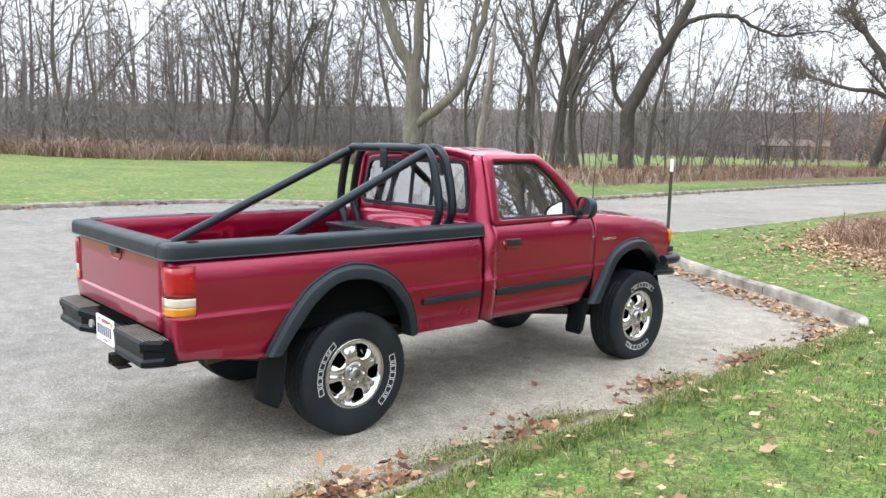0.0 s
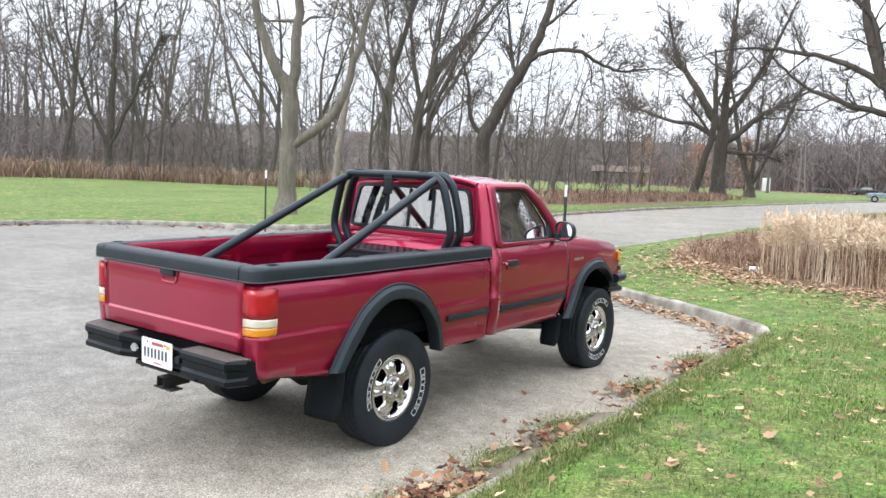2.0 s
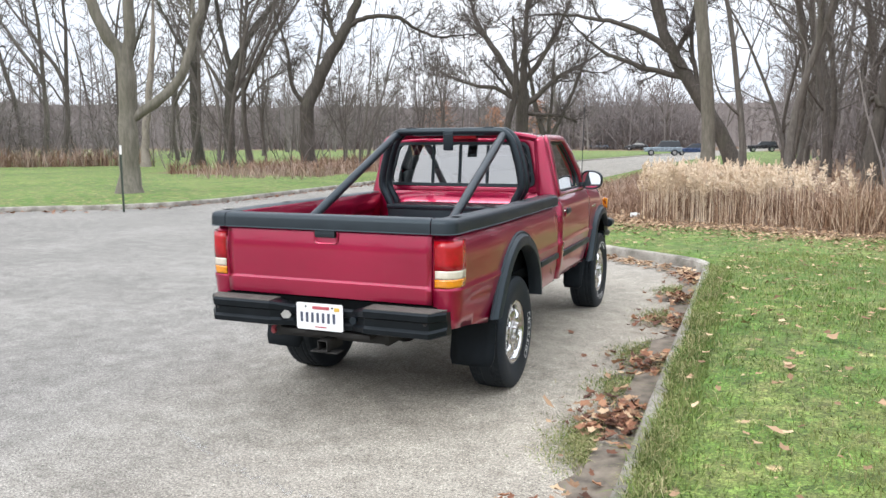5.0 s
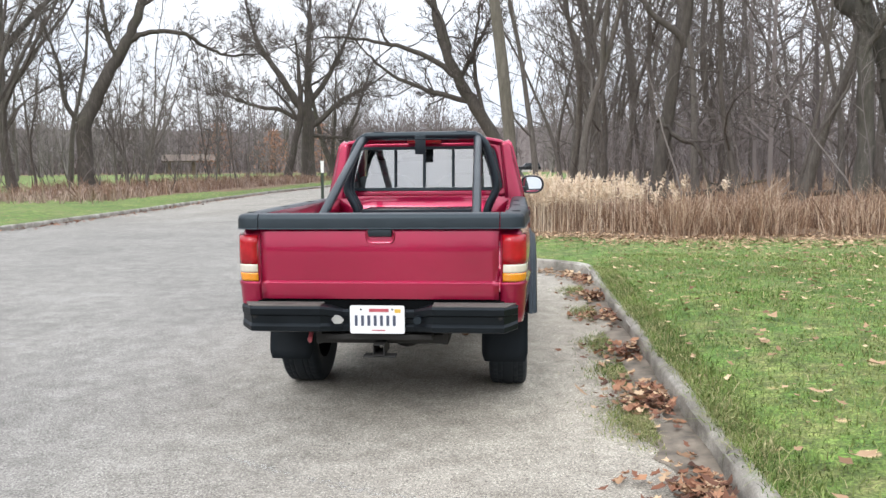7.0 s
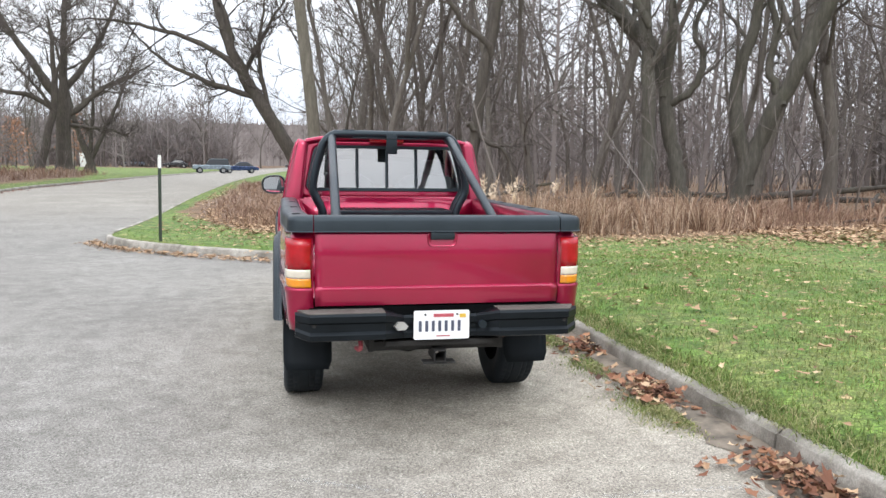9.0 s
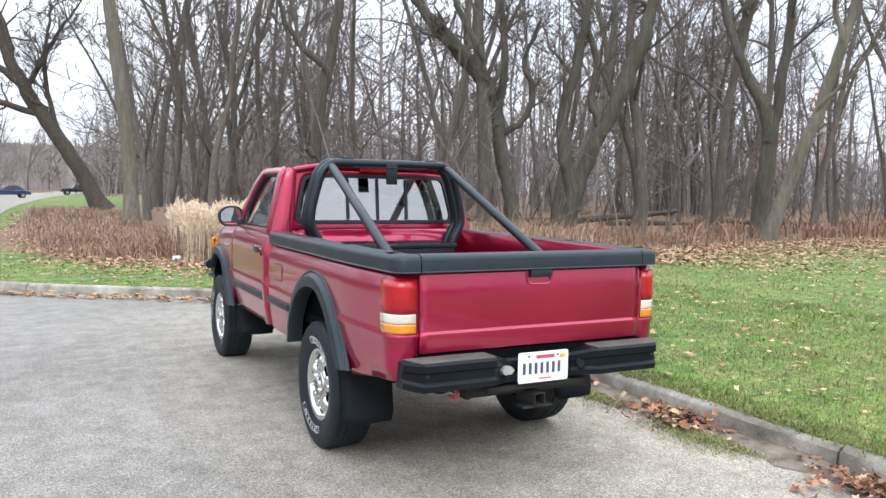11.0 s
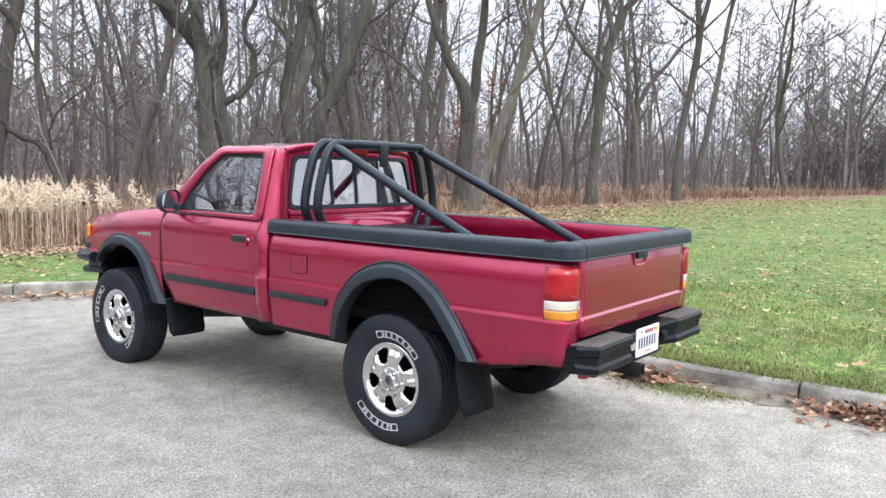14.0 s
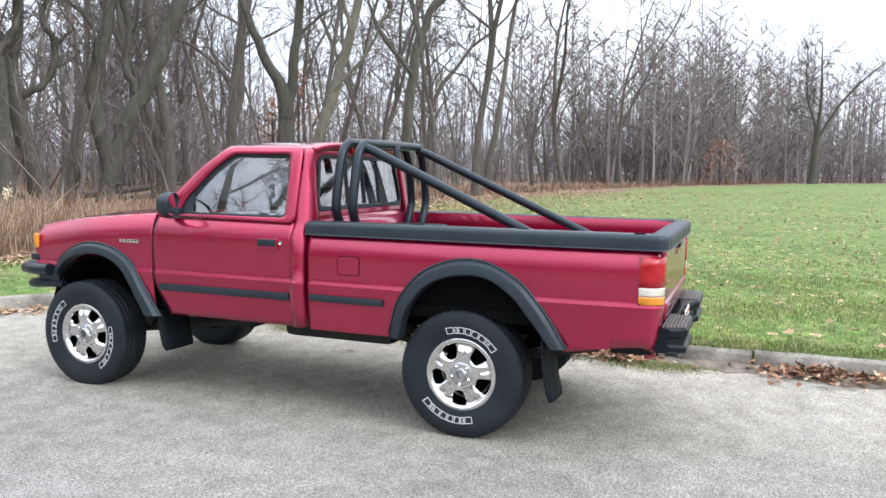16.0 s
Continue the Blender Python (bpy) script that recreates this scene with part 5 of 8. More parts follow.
for sg in (1, -1):
    Mesh().tube([(sg * 0.45, 0.84, 1.725), (sg * 0.46, 0.76, 1.70), (sg * 0.50, -0.2, 1.262), (sg * 0.53, -1.0, 0.90), (sg * 0.53, -1.02, 0.82)], 0.031, 14).make("brace", BLACK_TUBE, bar)
    Mesh().box(sg * 0.53 - 0.06, -1.07, 0.808, sg * 0.53 + 0.06, -0.95, 0.818, 0.003).make("foot_plate", BLACK_TUBE, bar)
    Mesh().box(sg * 0.50 - 0.07, 0.77, 0.808, sg * 0.50 + 0.07, 1.0, 0.818, 0.003).make("hoop_plate", BLACK_TUBE, bar)
    for y in (0.83, 0.95):
        Mesh().box(sg * 0.33 - 0.045, y - 0.012, 1.774, sg * 0.33 + 0.045, y + 0.012, 1.783, 0.003).make("lamp_tab", BLACK_TUBE, bar)
Mesh().box(-0.04, 0.795, 1.60, 0.045, 0.808, 1.75, 0.004).make("bracket", BLACK_TUBE, bar)
Mesh().box(-0.3, 0.79, 1.716, 0.3, 0.99, 1.724, 0.003).make("cross_plate", BLACK_TUBE, bar)

# Aerial and interior.
Mesh().tube([(0.755, 2.30, 1.262), (0.757, 2.305, 1.5), (0.765, 2.33, 2.05)], [0.004, 0.0035, 0.0025], 6).make("aerial", BLACK_TUBE, truck)
Mesh().lathe([(1.245, 0.02), (1.262, 0.016), (1.275, 0.006)], 12, "z", (0.755, 2.30, 0)).make("aerial_base", BLACK_PLASTIC, truck)
cabin = tagged(new("cabin_interior"), "grey cabin with bench seat and dashboard")
cabin.parent = truck
for x in (-0.36, 0.36):
    rows = []
    for z, w, d in ((0.86, 0.30, 0.0), (1.0, 0.31, 0.01), (1.2, 0.30, 0.03), (1.36, 0.27, 0.05), (1.42, 0.20, 0.055), (1.44, 0.12, 0.06)):
        ringp = rounded([(-w, 0), (w, 0), (w * 0.9, 0.14), (-w * 0.9, 0.14)], 0.05, 5)
        rows.append([(x + px, 1.30 - d + py - 0.1, z) for px, py in ringp])
    Mesh().grid(rows, close=True).cap(rows[-1]).make("seat_back", SEAT, cabin, "grey cloth seat back")
    Mesh().box(x - 0.12, 1.14, 1.44, x + 0.12, 1.24, 1.56, 0.04).make("head_rest", SEAT, cabin, "grey cloth head rest")
    Mesh().box(x - 0.3, 1.25, 0.80, x + 0.3, 1.78, 0.94, 0.05).make("seat_cushion", SEAT, cabin)
Mesh().box(-0.70, 1.95, 0.92, 0.70, 2.22, 1.235, 0.05).make("dashboard", DASH, cabin, "dark grey dashboard")
tor = [( -0.36 + 0.19 * math.cos(t), 1.80 + 0.07 * math.sin(t), 1.20 + 0.175 * math.sin(t)) for t in np.linspace(0, 2 * math.pi, 33)]
Mesh().tube(tor, 0.014, 8, caps=False).tube([(-0.53, 1.80, 1.2), (-0.36, 1.84, 1.19), (-0.19, 1.80, 1.2)], 0.016, 6).tube([(-0.36, 1.84, 1.19), (-0.36, 2.0, 1.12)], 0.03, 8).make("steering_wheel", DASH, cabin, "dark steering wheel")
Mesh().box(-0.12, 1.78, 1.60, 0.12, 1.81, 1.665, 0.012).make("rear_view_mirror", DASH, cabin)
for sg in (1, -1):
    Mesh().box(min(sg * 0.72, sg * 0.76), 1.2, 0.7, max(sg * 0.72, sg * 0.76), 2.1, 1.225, 0.015).make("door_trim", TRIM, cabin)
    Mesh().tube([(sg * 0.60, 1.12, 1.62), (sg * 0.55, 1.13, 1.3), (sg * 0.5, 1.14, 0.95)], 0.012, 4).make("seat_belt", DASH, cabin)
Mesh().box(-0.64, 1.12, 1.68, 0.64, 1.72, 1.695, 0.004).make("headliner", TRIM, cabin)

# The low diamond-plate box that stands in the bed behind the cab.
tool = thing("tool_box", "low black diamond-plate tool box in the truck bed", "tool box")
Mesh().box(-0.43, 0.60, 0.812, 0.43, 0.985, 1.145, 0.01).make("box_body", BLACK_TUBE, tool)
Mesh().box(-0.445, 0.585, 1.145, 0.445, 0.992, 1.175, 0.008).make("box_lid", BLACK_TUBE, tool)
knob = Mesh()
for i in range(26):
    for j in range(10):
        x, y, a = -0.42 + i * 0.0335, 0.605 + j * 0.04, (0.012 if (i + j) % 2 else -0.012)
        knob.cap([(x - 0.012, y - a, 1.1755), (x + a * 0.3, y - 0.004, 1.178), (x + 0.012, y + a, 1.1755), (x - a * 0.3, y + 0.004, 1.178)])
knob.make("tread_studs", BLACK_TUBE, tool, smooth=False)


# ---- trees ----
GX, GY = np.arange(-125, 145, 1.5), np.arange(-70, 182, 1.5)
GRID = lawn_height(*np.meshgrid(GX, GY))
FAR_SIDE = line_distance(KL, *np.meshgrid(GX, GY))


def from_grid(table, x, y):
    """A value between the four nearest corners of a table laid over the plan."""
    u, v = min(max((x + 125) / 1.5, 0), len(GX) - 1.001), min(max((y + 70) / 1.5, 0), len(GY) - 1.001)
    i, j = int(u), int(v)
    u, v = u - i, v - j
    return float((table[j, i] * (1 - u) + table[j, i + 1] * u) * (1 - v) + (table[j + 1, i] * (1 - u) + table[j + 1, i + 1] * u) * v)


def ground_at(x, y):
    return from_grid(GRID, x, y)


def wander(rng, start, way, length, n, bend=0.25, lift=0.0):
    """A crooked line of n + 1 points."""
    p, d = Vector(start), Vector(way).normalized()
    pts = [p.copy()]
    for _ in range(n):
        d = (d + Vector(rng.normal(0, bend, 3)) + Vector((0, 0, lift))).normalized()
        p = p + d * (length / n)
        pts.append(p.copy())
    return pts


def along(pts, t):
    f = t * (len(pts) - 1)
    i = min(int(f), len(pts) - 2)
    return pts[i].lerp(pts[i + 1], f - i), (pts[i + 1] - pts[i]).normalized()


def side_way(rng, d, spread):
    a = d.orthogonal().normalized()
    b = d.cross(a)
    t = rng.uniform(0, 2 * math.pi)
    return (d * math.cos(spread) + (a * math.cos(t) + b * math.sin(t)) * math.sin(spread)).normalized()


def blade(mesh, rng, p, way, length, w):
    """A thin flat sliver that tapers from p along way: one fine twig."""
    o = way.cross(Vector(rng.normal(0, 1, 3))).normalized() * w
    k = len(mesh.v)
    e = p + way * length
    mesh.v.extend((tuple(p + o), tuple(p - o), tuple(e)))
    mesh.f.append((k, k + 1, k + 2))


def dress(wood, twig, rng, pts, r0, length, branches=5, twigs=5, tips=3, thin=0.011, from_t=0.25):
    """Branches, twigs and tips on a limb."""
    up = Vector((0, 0, 0.22))
    for _ in range(branches):
        t = rng.uniform(from_t, 1.0)
        p, d = along(pts, t)
        bl = length * rng.uniform(0.26, 0.6) * (1.15 - 0.5 * t)
        bp = wander(rng, p, side_way(rng, d, rng.uniform(0.45, 1.05)), bl, 4, 0.26, 0.07)
        br = max(thin * 1.4, r0 * (1.1 - t) * 0.4)
        wood.tube(bp, [br, br * 0.8, br * 0.6, br * 0.45, thin * 0.8], 3, caps=False)
        for _ in range(twigs):
            q, e = along(bp, rng.uniform(0.15, 1.0))
            tl = bl * rng.uniform(0.25, 0.6)
            way = (side_way(rng, e, rng.uniform(0.4, 1.0)) + up * 0.5).normalized()
            bend = (way + Vector(rng.normal(0, 0.3, 3)) + up * 0.4).normalized()
            m1 = q + way * tl * 0.5
            m2 = m1 + bend * tl * 0.5
            o = way.cross(Vector(rng.normal(0, 1, 3))).normalized() * thin
            k = len(twig.v)
            twig.v.extend((tuple(q + o), tuple(q - o), tuple(m1 + o * 0.7), tuple(m1 - o * 0.7), tuple(m2)))
            twig.f.extend(((k, k + 1, k + 3, k + 2), (k + 2, k + 3, k + 4)))
            for _ in range(tips):
                u = rng.uniform(0.1, 1.0)
                w, g = (q.lerp(m1, u * 2), way) if u < 0.5 else (m1.lerp(m2, u * 2 - 1), bend)
                blade(twig, rng, w, (side_way(rng, g, rng.uniform(0.3, 0.95)) + up).normalized(), tl * rng.uniform(0.3, 0.75), thin * 0.55)


def woods_tree(seed, height, r, limbs=9, low=0.16, lean=0.03, branches=5, twigs=5, tips=3, thin=0.012, fork=False, sides=7):
    rng = np.random.default_rng(seed)
    wood, twig = Mesh(), Mesh()
    way = (rng.normal(0, lean), rng.normal(0, lean), 1.0)
    tr = wander(rng, (0, 0, -0.15), way, height, 12, 0.085, 0.035)
    rad = [r * (1.4 if i == 0 else 1.08 if i == 1 else 1.0) * (1 - 0.078 * i) + 0.008 for i in range(13)]
    wood.tube(tr, rad, sides, caps=False)
    stems = [(tr, r, 1.0, limbs)]
    if fork:
        at = rng.uniform(0.16, 0.34)
        p, d = along(tr, at)
        f = wander(rng, p, side_way(rng, d, rng.uniform(0.3, 0.5)), height * 0.68, 8, 0.12, 0.07)
        wood.tube(f, [r * 0.78 * (1 - 0.115 * i) + 0.008 for i in range(9)], sides - 1, caps=False)
        stems.append((f, r * 0.75, 0.7, max(4, limbs * 2 // 3)))
    for line, sr, part_h, n in stems:
        for k in range(n):
            t = low + (0.98 - low) * (k + rng.uniform(0, 0.95)) / n
            p, d = along(line, t)
            ln = height * part_h * rng.uniform(0.17, 0.4) * (1.15 - 0.6 * t)
            lp = wander(rng, p, side_way(rng, d, rng.uniform(0.5, 1.15)), ln, 6, 0.2, 0.11)
            lr = sr * rng.uniform(0.22, 0.5) * (1.1 - 0.75 * t)
            wood.tube(lp, [max(0.011, lr * (1 - 0.14 * i)) for i in range(7)], 4, caps=False)
            dress(wood, twig, rng, lp, lr, ln, branches, twigs, tips, thin)
    return wood, twig


def plant(name, label, wood, twig, at, bark=None, spin=0.0, group="", size=1.0):
    ob = thing(name, label, "tree", group)
    ob.matrix_basis = Matrix.Translation((at[0], at[1], ground_at(*at))) @ pose(0, 0, 0, 0, 0, spin) @ Matrix.Diagonal((size, size, size, 1))
    wood.make("trunk", bark or BARK, ob, angle=80)
    twig.make("crown", TWIG, ob, smooth=False)
    return ob


def shaped_tree(name, label, at, view, trunk, limbs, seed, bark=None, extra=9, branches=7, twigs=6, tips=5, thin=0.012, depth=0.25):
    """A tree whose main lines are given as (across, up, radius), across being square to the heading from which it is seen."""
    rng = np.random.default_rng(seed)
    a = radians(view)
    rx, ry = math.cos(a), math.sin(a)
    wood, twig = Mesh(), Mesh()

    def lay(line, push, slim=1.0):
        line = [(u, z, r * slim) for u, z, r in line]
        n = max(6, len(line) * 4)
        sm = spline([(u, z, r) for u, z, r in line], n)
        out = []
        for i, (u, z, r) in enumerate(sm):
            b = push * i / n + 0.06 * math.sin(i * 1.3 + seed)
            j = rng.normal(0, 0.03, 2) * (z > 0.3)
            out.append((Vector((rx * (u + j[0]) - ry * b, ry * (u + j[0]) + rx * b, z - 0.15 + j[1])), r))
        return [o[0] for o in out], [max(0.012, o[1]) for o in out]

    # The first limb carries the trunk's own line on where it springs from its top.
    carried_on = abs(limbs[0][0][0] - trunk[-1][0]) + abs(limbs[0][0][1] - trunk[-1][1]) < 0.7
    tp, tr_ = lay(trunk + limbs[0][1:] if carried_on else trunk, depth, 0.92)
    tr_[0] *= 1.45
    tr_[1] *= 1.12
    wood.tube(tp, tr_, 12, caps=False)
    for line in limbs:
        push = rng.uniform(-1, 1) * 2.0 * depth
        (u0, z0, r0), (u1, z1, _) = line[0], line[1]
        back = 1.3 * r0 / max(0.3, math.hypot(u1 - u0, z1 - z0))
        lp, lr = lay([(u0 - (u1 - u0) * back, z0 - (z1 - z0) * back - 0.1, r0 * 0.9)] + line, push, 0.76)
        if not (carried_on and line is limbs[0]):
            wood.tube(lp, lr, 8, caps=False)
        else:
            cut = int(len(tp) * len(trunk) / (len(trunk) + len(line) - 1))
            lp, lr = tp[cut:], tr_[cut:]
        ln = sum((q - p).length for p, q in zip(lp[:-1], lp[1:]))
        for _ in range(extra):
            t = rng.uniform(0.2, 1.0)
            p, d = along(lp, t)
            sl = ln * rng.uniform(0.16, 0.42)
            sp = wander(rng, p, side_way(rng, d, rng.uniform(0.5, 1.1)), sl, 6, 0.24, 0.08)
            sr = max(0.025, np.interp(t, (0, 1), (lr[0], lr[-1])) * 0.5)
            wood.tube(sp, [max(0.012, sr * (1 - 0.14 * i)) for i in range(7)], 5, caps=False)
            dress(wood, twig, rng, sp, sr, sl, branches, twigs, tips, thin)
        dress(wood, twig, rng, lp, lr[0] * 0.6, ln * 0.6, branches, twigs, tips, thin, 0.45)
    return plant(name, label, wood, twig, at, bark)


# Trees that stand out by themselves.
shaped_tree("pale_maple_tree", "bare grey-barked tree with three main limbs on the lawn", (-15.3, 13.3), 41, [(0, 0, 0.36), (0.03, 1.2, 0.31), (0.08, 2.6, 0.29), (0.1, 3.9, 0.27)],
            [[(0.1, 3.9, 0.22), (-0.35, 4.8, 0.2), (-0.8, 5.9, 0.16), (-1.5, 8.5, 0.09), (-2.2, 11, 0.04)], [(0.1, 3.8, 0.24), (0.28, 5.8, 0.2), (0.35, 9, 0.13), (0.6, 12, 0.05)],
             [(0.1, 2.35, 0.2), (0.6, 2.6, 0.2), (1.2, 3.1, 0.19), (1.8, 4.1, 0.17), (2.35, 6.0, 0.13), (3.1, 9, 0.06)]], 5, BARK_PALE)
shaped_tree("arching_tree", "bare dark tree leaning over with one long arching limb", (-21.9, 34.3), 32, [(0, 0, 0.5), (-0.12, 1.8, 0.44), (-0.1, 3.7, 0.44), (0.45, 4.8, 0.4), (1.1, 6.2, 0.36), (2.1, 7.9, 0.32), (3.0, 10, 0.26), (3.8, 13, 0.16), (4.6, 17, 0.05)],
            [[(2.35, 8.2, 0.2), (3.6, 8.75, 0.17), (5.1, 8.8, 0.15), (6.2, 8.2, 0.12), (7.6, 7.7, 0.09), (9.4, 7.9, 0.05), (11, 7.4, 0.02)], [(-0.1, 3.7, 0.2), (-0.9, 4.8, 0.16), (-1.1, 6.6, 0.12), (-1.8, 9, 0.05)],
             [(1.6, 7.2, 0.18), (1.2, 9.2, 0.13), (0.9, 12, 0.05)], [(3.0, 10, 0.14), (4.6, 11.4, 0.1), (6.4, 13.5, 0.04)]], 8, BARK_DARK, 13, thin=0.014)
shaped_tree("leaning_ash_tree", "tall bare grey tree leaning at the far lawn's edge", (-34.0, 39.5), 41, [(0, 0, 0.4), (-0.2, 2.6, 0.33), (-0.25, 4.6, 0.31), (-0.05, 7.2, 0.29)],
            [[(-0.05, 7.2, 0.28), (0.5, 9.8, 0.24), (1.6, 13.5, 0.15), (2.2, 17, 0.05)], [(-0.1, 6.6, 0.2), (-1.2, 8.8, 0.15), (-2.6, 12, 0.08), (-3.2, 15, 0.03)], [(0.3, 9.0, 0.14), (-0.2, 11.5, 0.1), (-0.3, 15, 0.04)]], 71, BARK, 8, thin=0.018)
shaped_tree("twin_ash_tree", "bare grey tree with long limb slanting over the lawn", (-31.8, 39.9), 41, [(0, 0, 0.45), (0.05, 2.6, 0.38), (0.15, 4.6, 0.36), (0.4, 6.6, 0.34)],
            [[(0.4, 6.6, 0.3), (1.3, 8.3, 0.26), (2.6, 10.2, 0.21), (5.4, 13.4, 0.12), (7.4, 15.6, 0.04)], [(0.35, 6.2, 0.24), (-0.1, 8.6, 0.2), (-0.5, 12, 0.13), (-0.4, 16, 0.05)], [(1.3, 8.3, 0.18), (1.5, 11, 0.13), (2.2, 15, 0.05)], [(0.1, 4.0, 0.16), (1.4, 5.8, 0.12), (2.6, 8.6, 0.06)]], 73, BARK, 8, thin=0.018)
shaped_tree("far_lawn_tree", "bare many-stemmed tree at the far lawn's edge", (-45.5, 24.5), 60, [(0, 0, 0.36), (0, 1.6, 0.3), (0.1, 2.6, 0.28)],
            [[(0.1, 2.6, 0.24), (0.3, 6.5, 0.2), (0.5, 10.5, 0.12), (0.4, 15, 0.04)], [(0.05, 2.2, 0.2), (-1.2, 5.2, 0.16), (-2.4, 9.6, 0.08), (-2.8, 13, 0.03)], [(0.15, 2.5, 0.2), (1.8, 6.2, 0.15), (3.4, 10, 0.07)]], 79, BARK, 7, thin=0.02)
shaped_tree("old_oak_tree", "massive bare dark oak with low spreading limbs", (-18.9, 67), 15, [(0, 0, 0.8), (0, 2.2, 0.66), (0.1, 5.4, 0.62), (0.15, 6.2, 0.6)],
            [[(0.1, 5.8, 0.5), (-1.1, 7.8, 0.42), (-2.4, 10, 0.32), (-4.2, 12.8, 0.2), (-5.2, 16.5, 0.07)], [(0.15, 6.0, 0.55), (0.2, 9, 0.44), (0.35, 12.5, 0.3), (0.7, 17.5, 0.1)],
             [(0.2, 5.0, 0.42), (1.6, 6.1, 0.36), (3.4, 7.7, 0.28), (5.4, 8.7, 0.18), (7.6, 10.2, 0.07)], [(0.3, 4.4, 0.28), (1.8, 4.2, 0.22), (3.7, 4.1, 0.16), (5.2, 3.5, 0.08)],
             [(-0.2, 5.3, 0.36), (-2.2, 6.6, 0.28), (-4.8, 7.1, 0.2), (-8.2, 8.4, 0.08)], [(0.3, 7.2, 0.4), (2.2, 10, 0.3), (4.0, 13.5, 0.2), (5.5, 17.5, 0.06)]], 13, BARK_DARK, 17, 8, 7, 5, thin=0.018)
shaped_tree("leaning_oak_tree", "bare dark leaning tree beside an old oak", (-20.3, 64.5), 15, [(0, 0, 0.42), (0.7, 2.6, 0.34), (1.4, 6, 0.3), (1.5, 9, 0.22), (1.2, 13, 0.08)],
            [[(1.3, 5.6, 0.2), (0.2, 7.2, 0.16), (-1.6, 9.2, 0.08)], [(1.5, 8, 0.2), (2.4, 11, 0.1), (2.6, 14, 0.04)]], 17, BARK_DARK, thin=0.02)
shaped_tree("three_stem_tree", "bare dark tree splitting into three stems at its foot", (-19.5, 79), 14, [(0, 0, 0.6), (0, 0.9, 0.5), (0, 1.4, 0.4)],
            [[(0, 1.2, 0.34), (-1.2, 5, 0.27), (-1.9, 9, 0.2), (-3, 14, 0.07)], [(0, 1.2, 0.34), (1.6, 4.6, 0.27), (3.2, 8.4, 0.2), (4.8, 13, 0.07)], [(0, 1.3, 0.3), (0.4, 6, 0.22), (0.7, 12, 0.08)]], 19, BARK_DARK, 5, thin=0.022)
shaped_tree("straight_pale_tree", "tall straight pale green-grey trunk behind dry reeds", (0.5, 25.2), -3, [(0, 0, 0.29), (-0.1, 2.5, 0.26), (-0.35, 5.5, 0.25), (-0.7, 8.5, 0.22), (-0.9, 13, 0.15), (-1.0, 18, 0.05)],
            [[(-0.75, 9, 0.1), (0.4, 11, 0.07), (1.2, 13.5, 0.03)], [(-0.8, 10.5, 0.1), (-2, 12.5, 0.06), (-2.6, 15, 0.03)]], 23, BARK_PALE, 3)
shaped_tree("road_arching_tree", "bare dark tree leaning far out over the road", (0.9, 46.8), -4, [(0, 0, 0.62), (-0.75, 1.5, 0.52), (-1.6, 3.2, 0.48), (-3.2, 5.6, 0.45), (-4.3, 7.6, 0.38), (-5.4, 10.5, 0.28), (-6.2, 15, 0.1)],
            [[(-3.2, 5.6, 0.26), (-5.2, 6.2, 0.22), (-7.9, 7.2, 0.16), (-9.9, 8.6, 0.1), (-11.5, 10.4, 0.04)], [(-4.1, 7.2, 0.28), (-6.4, 8.8, 0.22), (-9.7, 9.8, 0.15), (-13, 10.2, 0.08), (-16, 9.6, 0.03)],
             [(-4.6, 8.3, 0.26), (-5.4, 11.5, 0.18), (-8, 14, 0.08)], [(-2.4, 4.8, 0.2), (-3.0, 8, 0.16), (-2.6, 12, 0.08)], [(-4.0, 7.0, 0.22), (-2.8, 9.5, 0.16), (-1.0, 12.5, 0.06)]], 29, BARK_DARK, 15, 7, 6, 5, thin=0.016)
shaped_tree("twisted_oak_tree", "great bare twisted grey tree leaning at the wood's edge", (12.6, 16.2), -42, [(0, 0, 0.33), (0.3, 1.4, 0.27), (0.85, 3.0, 0.26), (1.5, 4.3, 0.25)],
            [[(1.4, 4.1, 0.3), (1.9, 5.4, 0.27), (2.4, 6.8, 0.22), (2.9, 9.5, 0.1)], [(1.1, 3.7, 0.17), (0.75, 4.6, 0.15), (0.95, 5.6, 0.14), (0.6, 6.8, 0.1), (0.2, 8.5, 0.05)], [(0.3, 1.5, 0.3), (-0.1, 3.6, 0.26), (0.35, 6, 0.2), (0.9, 9, 0.1)]], 31, BARK, 5)
shaped_tree("crooked_oak_tree", "great bare crooked grey tree with a broken limb", (11.4, 16.9), -42, [(0, 0, 0.32), (-0.35, 1.6, 0.26), (-0.7, 3.0, 0.25), (-0.85, 4.2, 0.25)],
            [[(-0.8, 4.0, 0.3), (-1.3, 5.2, 0.3), (-2.1, 6.1, 0.28), (-3.2, 7.3, 0.2), (-4.5, 9, 0.1)], [(-0.75, 3.4, 0.15), (0.1, 4.0, 0.14), (0.3, 4.9, 0.13), (0.0, 5.7, 0.1), (0.5, 7, 0.06)], [(-0.8, 4.1, 0.2), (-0.6, 6, 0.16), (-0.9, 9, 0.07)]], 37, BARK, 5)
shaped_tree("mossy_oak_tree", "bare mossy green-grey trunk at the wood's edge", (10.1, 17.0), -36, [(0, 0, 0.27), (0.05, 2, 0.24), (-0.1, 4.5, 0.22), (-0.3, 7, 0.19), (-0.2, 12, 0.1)],
            [[(-0.1, 4.4, 0.13), (0.5, 5.5, 0.1), (0.5, 7, 0.06)], [(-0.2, 6, 0.16), (-1.2, 8, 0.1), (-1.6, 11, 0.04)]], 41, BARK, 5)
